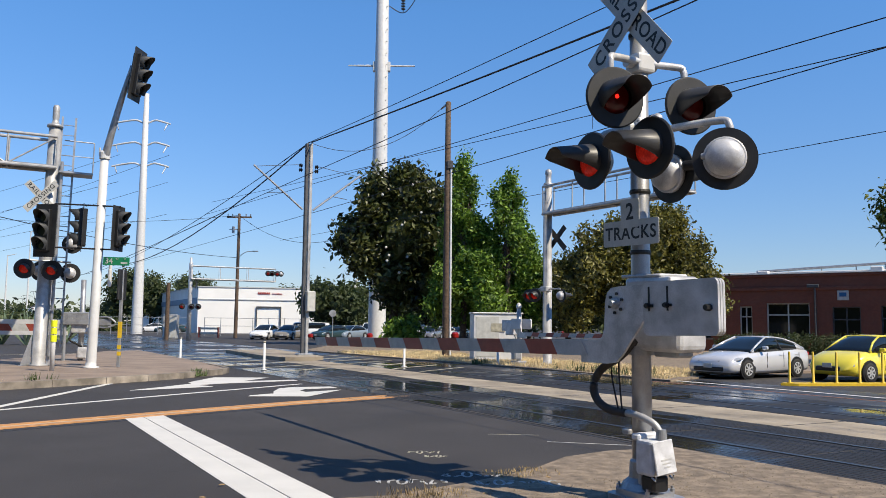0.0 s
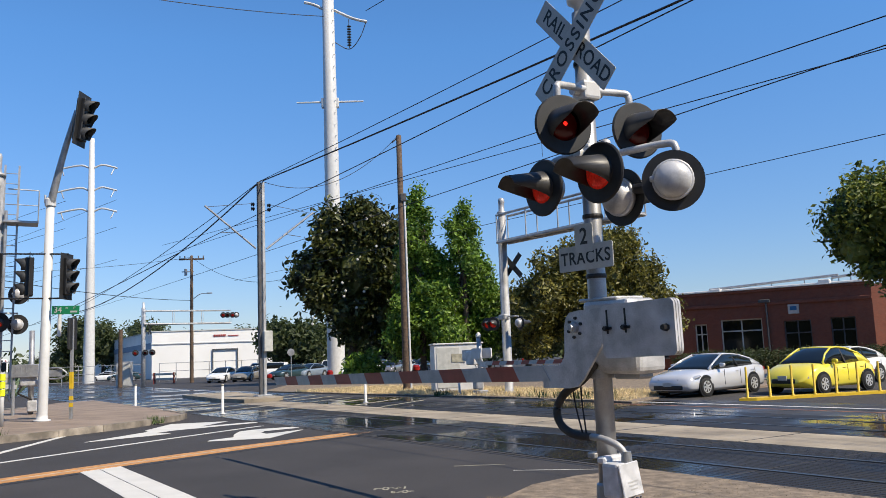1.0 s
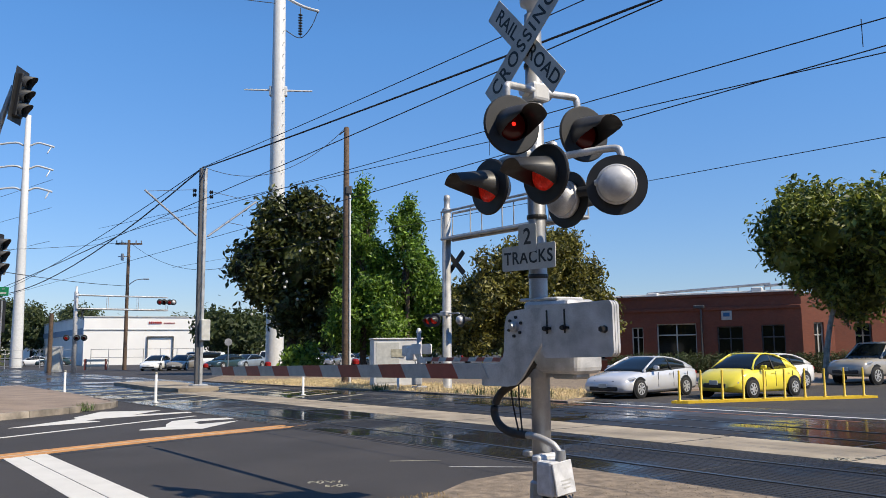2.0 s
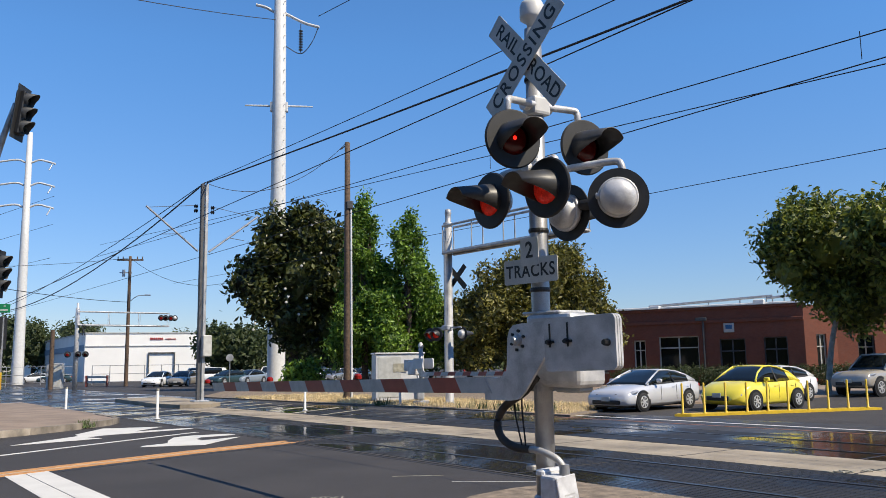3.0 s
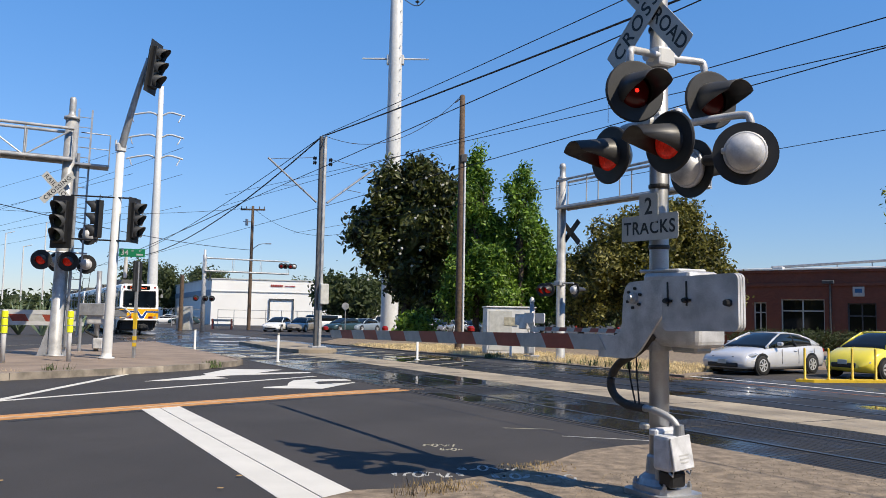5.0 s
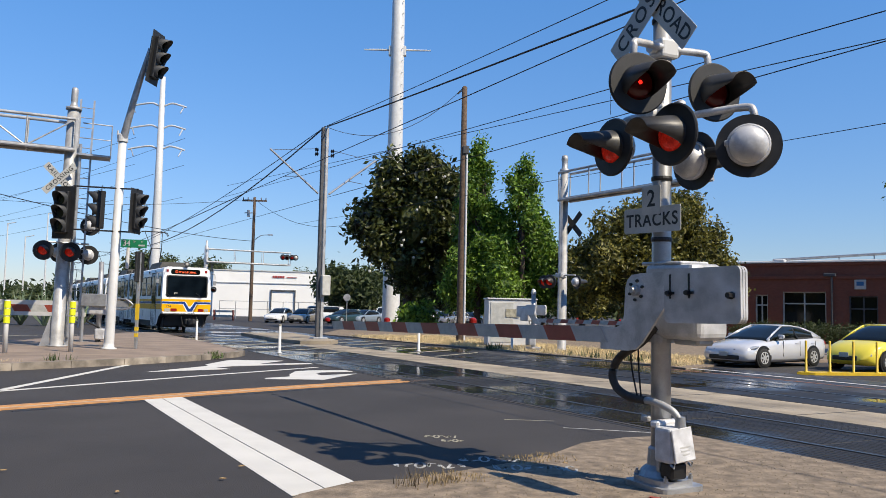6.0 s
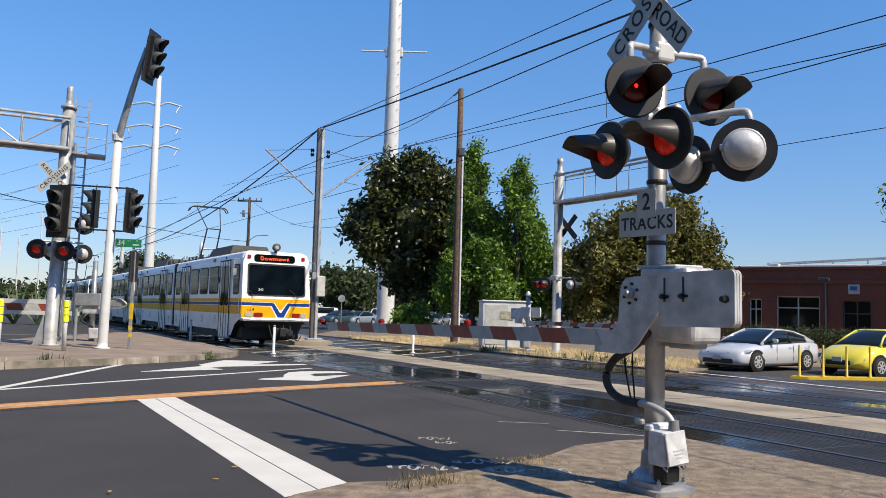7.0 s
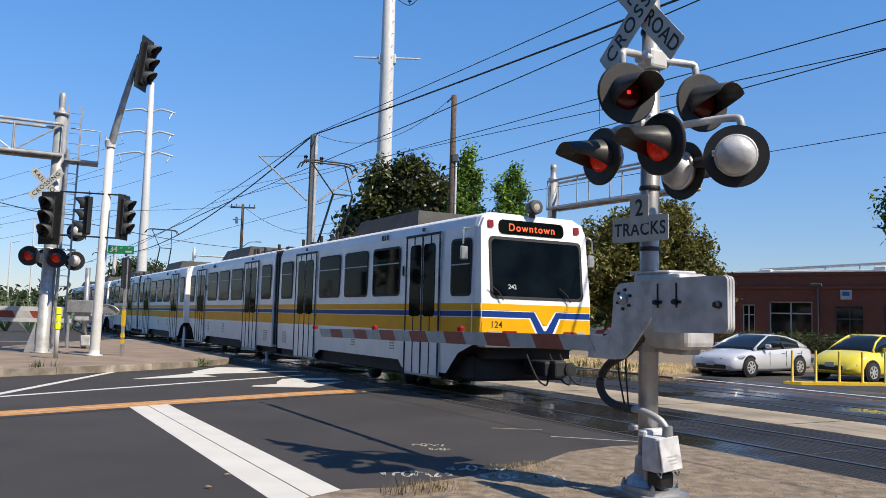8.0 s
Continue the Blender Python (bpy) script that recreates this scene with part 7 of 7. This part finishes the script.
for m_, ln, z, h, mt in ((FM, wlen, 5.1, 0.12, BAND), (FM, wlen, 7.0, 0.15, ROOF_WHITE), (SM, slen, 4.9, 0.9, BLUE_BAND), (SM, slen, 7.0, 0.15, ROOF_WHITE)):
    bm = bmesh.new()
    box(bm, (ln, 0.12, h), (ln / 2, -0.05, z))
    b_ = part("band", bm, mt, wh)
    b_.matrix_local = m_
bm = bmesh.new()
for x0_, x1_, z0_, z1_ in ((8.6, 8.75, 0, 4.1), (12.2, 12.35, 0, 4.1), (8.6, 12.35, 4.0, 4.15)):
    box(bm, (x1_ - x0_, 0.3, z1_ - z0_), ((x0_ + x1_) / 2, -0.1, (z0_ + z1_) / 2))
b_ = part("loading_door_frame", bm, CHARCOAL, wh)
b_.matrix_local = FM
SIGN_RED = mat("sign_red", (0.45, 0.05, 0.04), 0.6)
for x, z, w, h in [(8.9 + k * 0.26, 6.15, 0.20, 0.30) for k in range(7)] + [(11.0 + k * 0.17, 6.10, 0.12, 0.14) for k in range(9)]:
    bm = bmesh.new()
    box(bm, (w, 0.08, h), (x, -0.06, z))
    b_ = part("sign_bar", bm, SIGN_RED, wh, "red lettering seen as bars")
    b_.matrix_local = FM
for k in range(7):
    bm = bmesh.new()
    box(bm, (1.9, 0.1, 1.3), (6 + k * 3.0, -0.08, 3.6))
    b_ = part("window", bm, DARK_GLASS, wh)
    b_.matrix_local = SM

# fence, cabinets and clutter near the far signal
for az0, az1, d in ((-15.8, -9.6, 105), (-22.5, -16.8, 110)):
    q0, q1 = polar(az0, d), polar(az1, d)
    ang = math.degrees(math.atan2((q1 - q0).y, (q1 - q0).x))
    ln = (q1 - q0).length
    fc = thing("fence", Matrix.Translation(q0) @ pose(0, 0, 0, 0, 0, ang), "thin grey metal yard fence with posts", "fence")
    for k in range(7):
        bm = bmesh.new()
        tube(bm, (ln * k / 6, 0, 0), (ln * k / 6, 0, 2.2), 0.05, None, 6)
        part("post", bm, GALV, fc)
    for z in (0.3, 1.2, 2.15):
        bm = bmesh.new()
        tube(bm, (0, 0, z), (ln, 0, z), 0.03, None, 6)
        part("rail", bm, GALV, fc)
cab2 = thing("equipment_cabinet", Matrix.Translation(polar(-17.9, 84)), "grey trackside equipment cabinet", "cabinet")
bm = bmesh.new()
box(bm, (1.3, 0.9, 2.3), (0, 0, 1.15), None, 0.03)
part("body", bm, GALV_DULL, cab2)
bm = bmesh.new()
box(bm, (0.6, 0.02, 2.0), (0.3, -0.46, 1.15), None, 0.01)
part("door", bm, SIGN_WHITE, cab2)
cp_ = thing("utility_pole", Matrix.Translation(polar(-18.15, 82)), "short dark brown timber pole", "pole")
bm = bmesh.new()
tube(bm, (0, 0, 0), (0, 0, 5.2), 0.2, 0.18, 12)
part("pole", bm, WOOD_POLE, cp_)
ba = thing("barricade", Matrix.Translation(polar(-15.5, 92)), "white and orange folding road barricade", "barricade")
for z in (0.45, 0.95):
    bm = bmesh.new()
    box(bm, (2.4, 0.05, 0.22), (0, 0, z), None, 0.01)
    part("board", bm, SIGN_WHITE, ba)
for x in (-1.0, 1.0):
    bm = bmesh.new()
    box(bm, (0.08, 0.6, 1.1), (x, 0, 0.55))
    part("leg", bm, RED_TAPE, ba)
sp = thing("traffic_sign", Matrix.Translation(polar(-7.4, 75)), "round pale traffic sign on a thin post", "sign")
bm = bmesh.new()
tube(bm, (0, 0, 0), (0, 0, 2.5), 0.04, None, 8)
part("post", bm, GALV, sp)
bm = bmesh.new()
lathe(bm, [(0.32, -0.01), (0.32, 0.01)], pose(0, -0.06, 2.5, 90, 0, 0), 20)
part("disc", bm, GALV_DULL, sp)

# added leafy blocks out of view: cut sky light and darken reflections in glass
for az, d, w, h, mt in ((250, 30, 34, 15, FAR_LEAF), (205, 34, 30, 13, FAR_LEAF), (165, 40, 30, 14, FAR_LEAF), (285, 34, 30, 14, FAR_LEAF), (75, 60, 26, 6, FAR_LEAF), (122, 50, 40, 14, FAR_LEAF)):
    bm = bmesh.new()
    box(bm, (w, 4, h), (0, 0, h / 2), None, 0.5, 2)
    o = link("backdrop", bm, mt)
    o.matrix_world = Matrix.Translation(polar(az, d)) @ pose(0, 0, 0, 0, 0, -az)
    tagged(o, "plain dark unseen mass added to block sky light and darken reflections", "backdrop", "", "structure")

# ---- rubber and asphalt crossing panels, piece by piece ----
GROOVE = mat("panel_groove", (0.024, 0.023, 0.022), 0.9, var=0.3, scale=6, bump=0.0)


def panel_mesh(w, ln, pitch=0.105):
    """One moulded panel: a slab with rows of raised square pads and grooves between."""
    verts, faces, mats = [], [], []

    def block(x0, x1, y0, y1, z0, z1, inset, m_):
        i = len(verts)
        verts.extend([(x0, y0, z0), (x1, y0, z0), (x1, y1, z0), (x0, y1, z0)])
        verts.extend([(x0 + inset, y0 + inset, z1), (x1 - inset, y0 + inset, z1), (x1 - inset, y1 - inset, z1), (x0 + inset, y1 - inset, z1)])
        for f in ((4, 5, 6, 7), (0, 1, 5, 4), (1, 2, 6, 5), (2, 3, 7, 6), (3, 0, 4, 7)):
            faces.append(tuple(i + k for k in f))
            mats.append(m_)

    block(-w / 2, w / 2, -ln / 2, ln / 2, -0.1, -0.006, 0.004, 1)
    nx, ny = max(1, round(w / pitch)), max(1, round(ln / pitch))
    px, py = w / nx, ln / ny
    for a in range(nx):
        for b in range(ny):
            x, y = -w / 2 + px * (a + 0.5), -ln / 2 + py * (b + 0.5)
            block(x - px / 2 + 0.006, x + px / 2 - 0.006, y - py / 2 + 0.006, y + py / 2 - 0.006, -0.006, 0.001, 0.003, 0)
    me = bpy.data.meshes.new("panel")
    me.from_pydata(verts, [], faces)
    me.materials.append(WET_PANEL)
    me.materials.append(GROOVE)
    me.polygons.foreach_set("material_index", mats)
    return me


for c in (T1, T2):
    host = tagged(new("crossing_panels"), "wet dark rubber crossing panels between the rails", "track bed", "", "structure")
    for off, w in ((-1.18, 0.80), (0.0, 1.28), (1.18, 0.80)):
        me = panel_mesh(w, 2.36, 0.105 if c == T1 else 2.4)
        for k in range(16):
            o = new("panel", me)
            o.parent = host
            o.matrix_local = Matrix.Translation(at(c + off, -4.0 + k * 2.4, -0.003 - 0.002 * ((k * 7 + int(off * 3)) % 3))) @ pose(0, 0, 0, 0, 0, TRACK_DEG)


# ---- what moves ----
def motions():
    rows = [(0.0, 141.0), (4.0, 77.2), (4.7, 66.6), (6.0, 46.8), (6.5, 38.5), (7.0, 30.0), (7.5, 21.7), (8.0, 13.2)]
    walk(tram, [(t, Matrix.Translation(at(T1, a, 0.004)) @ pose(0, 0, 0, 0, 0, TRACK_DEG)) for t, a in rows])


motions()
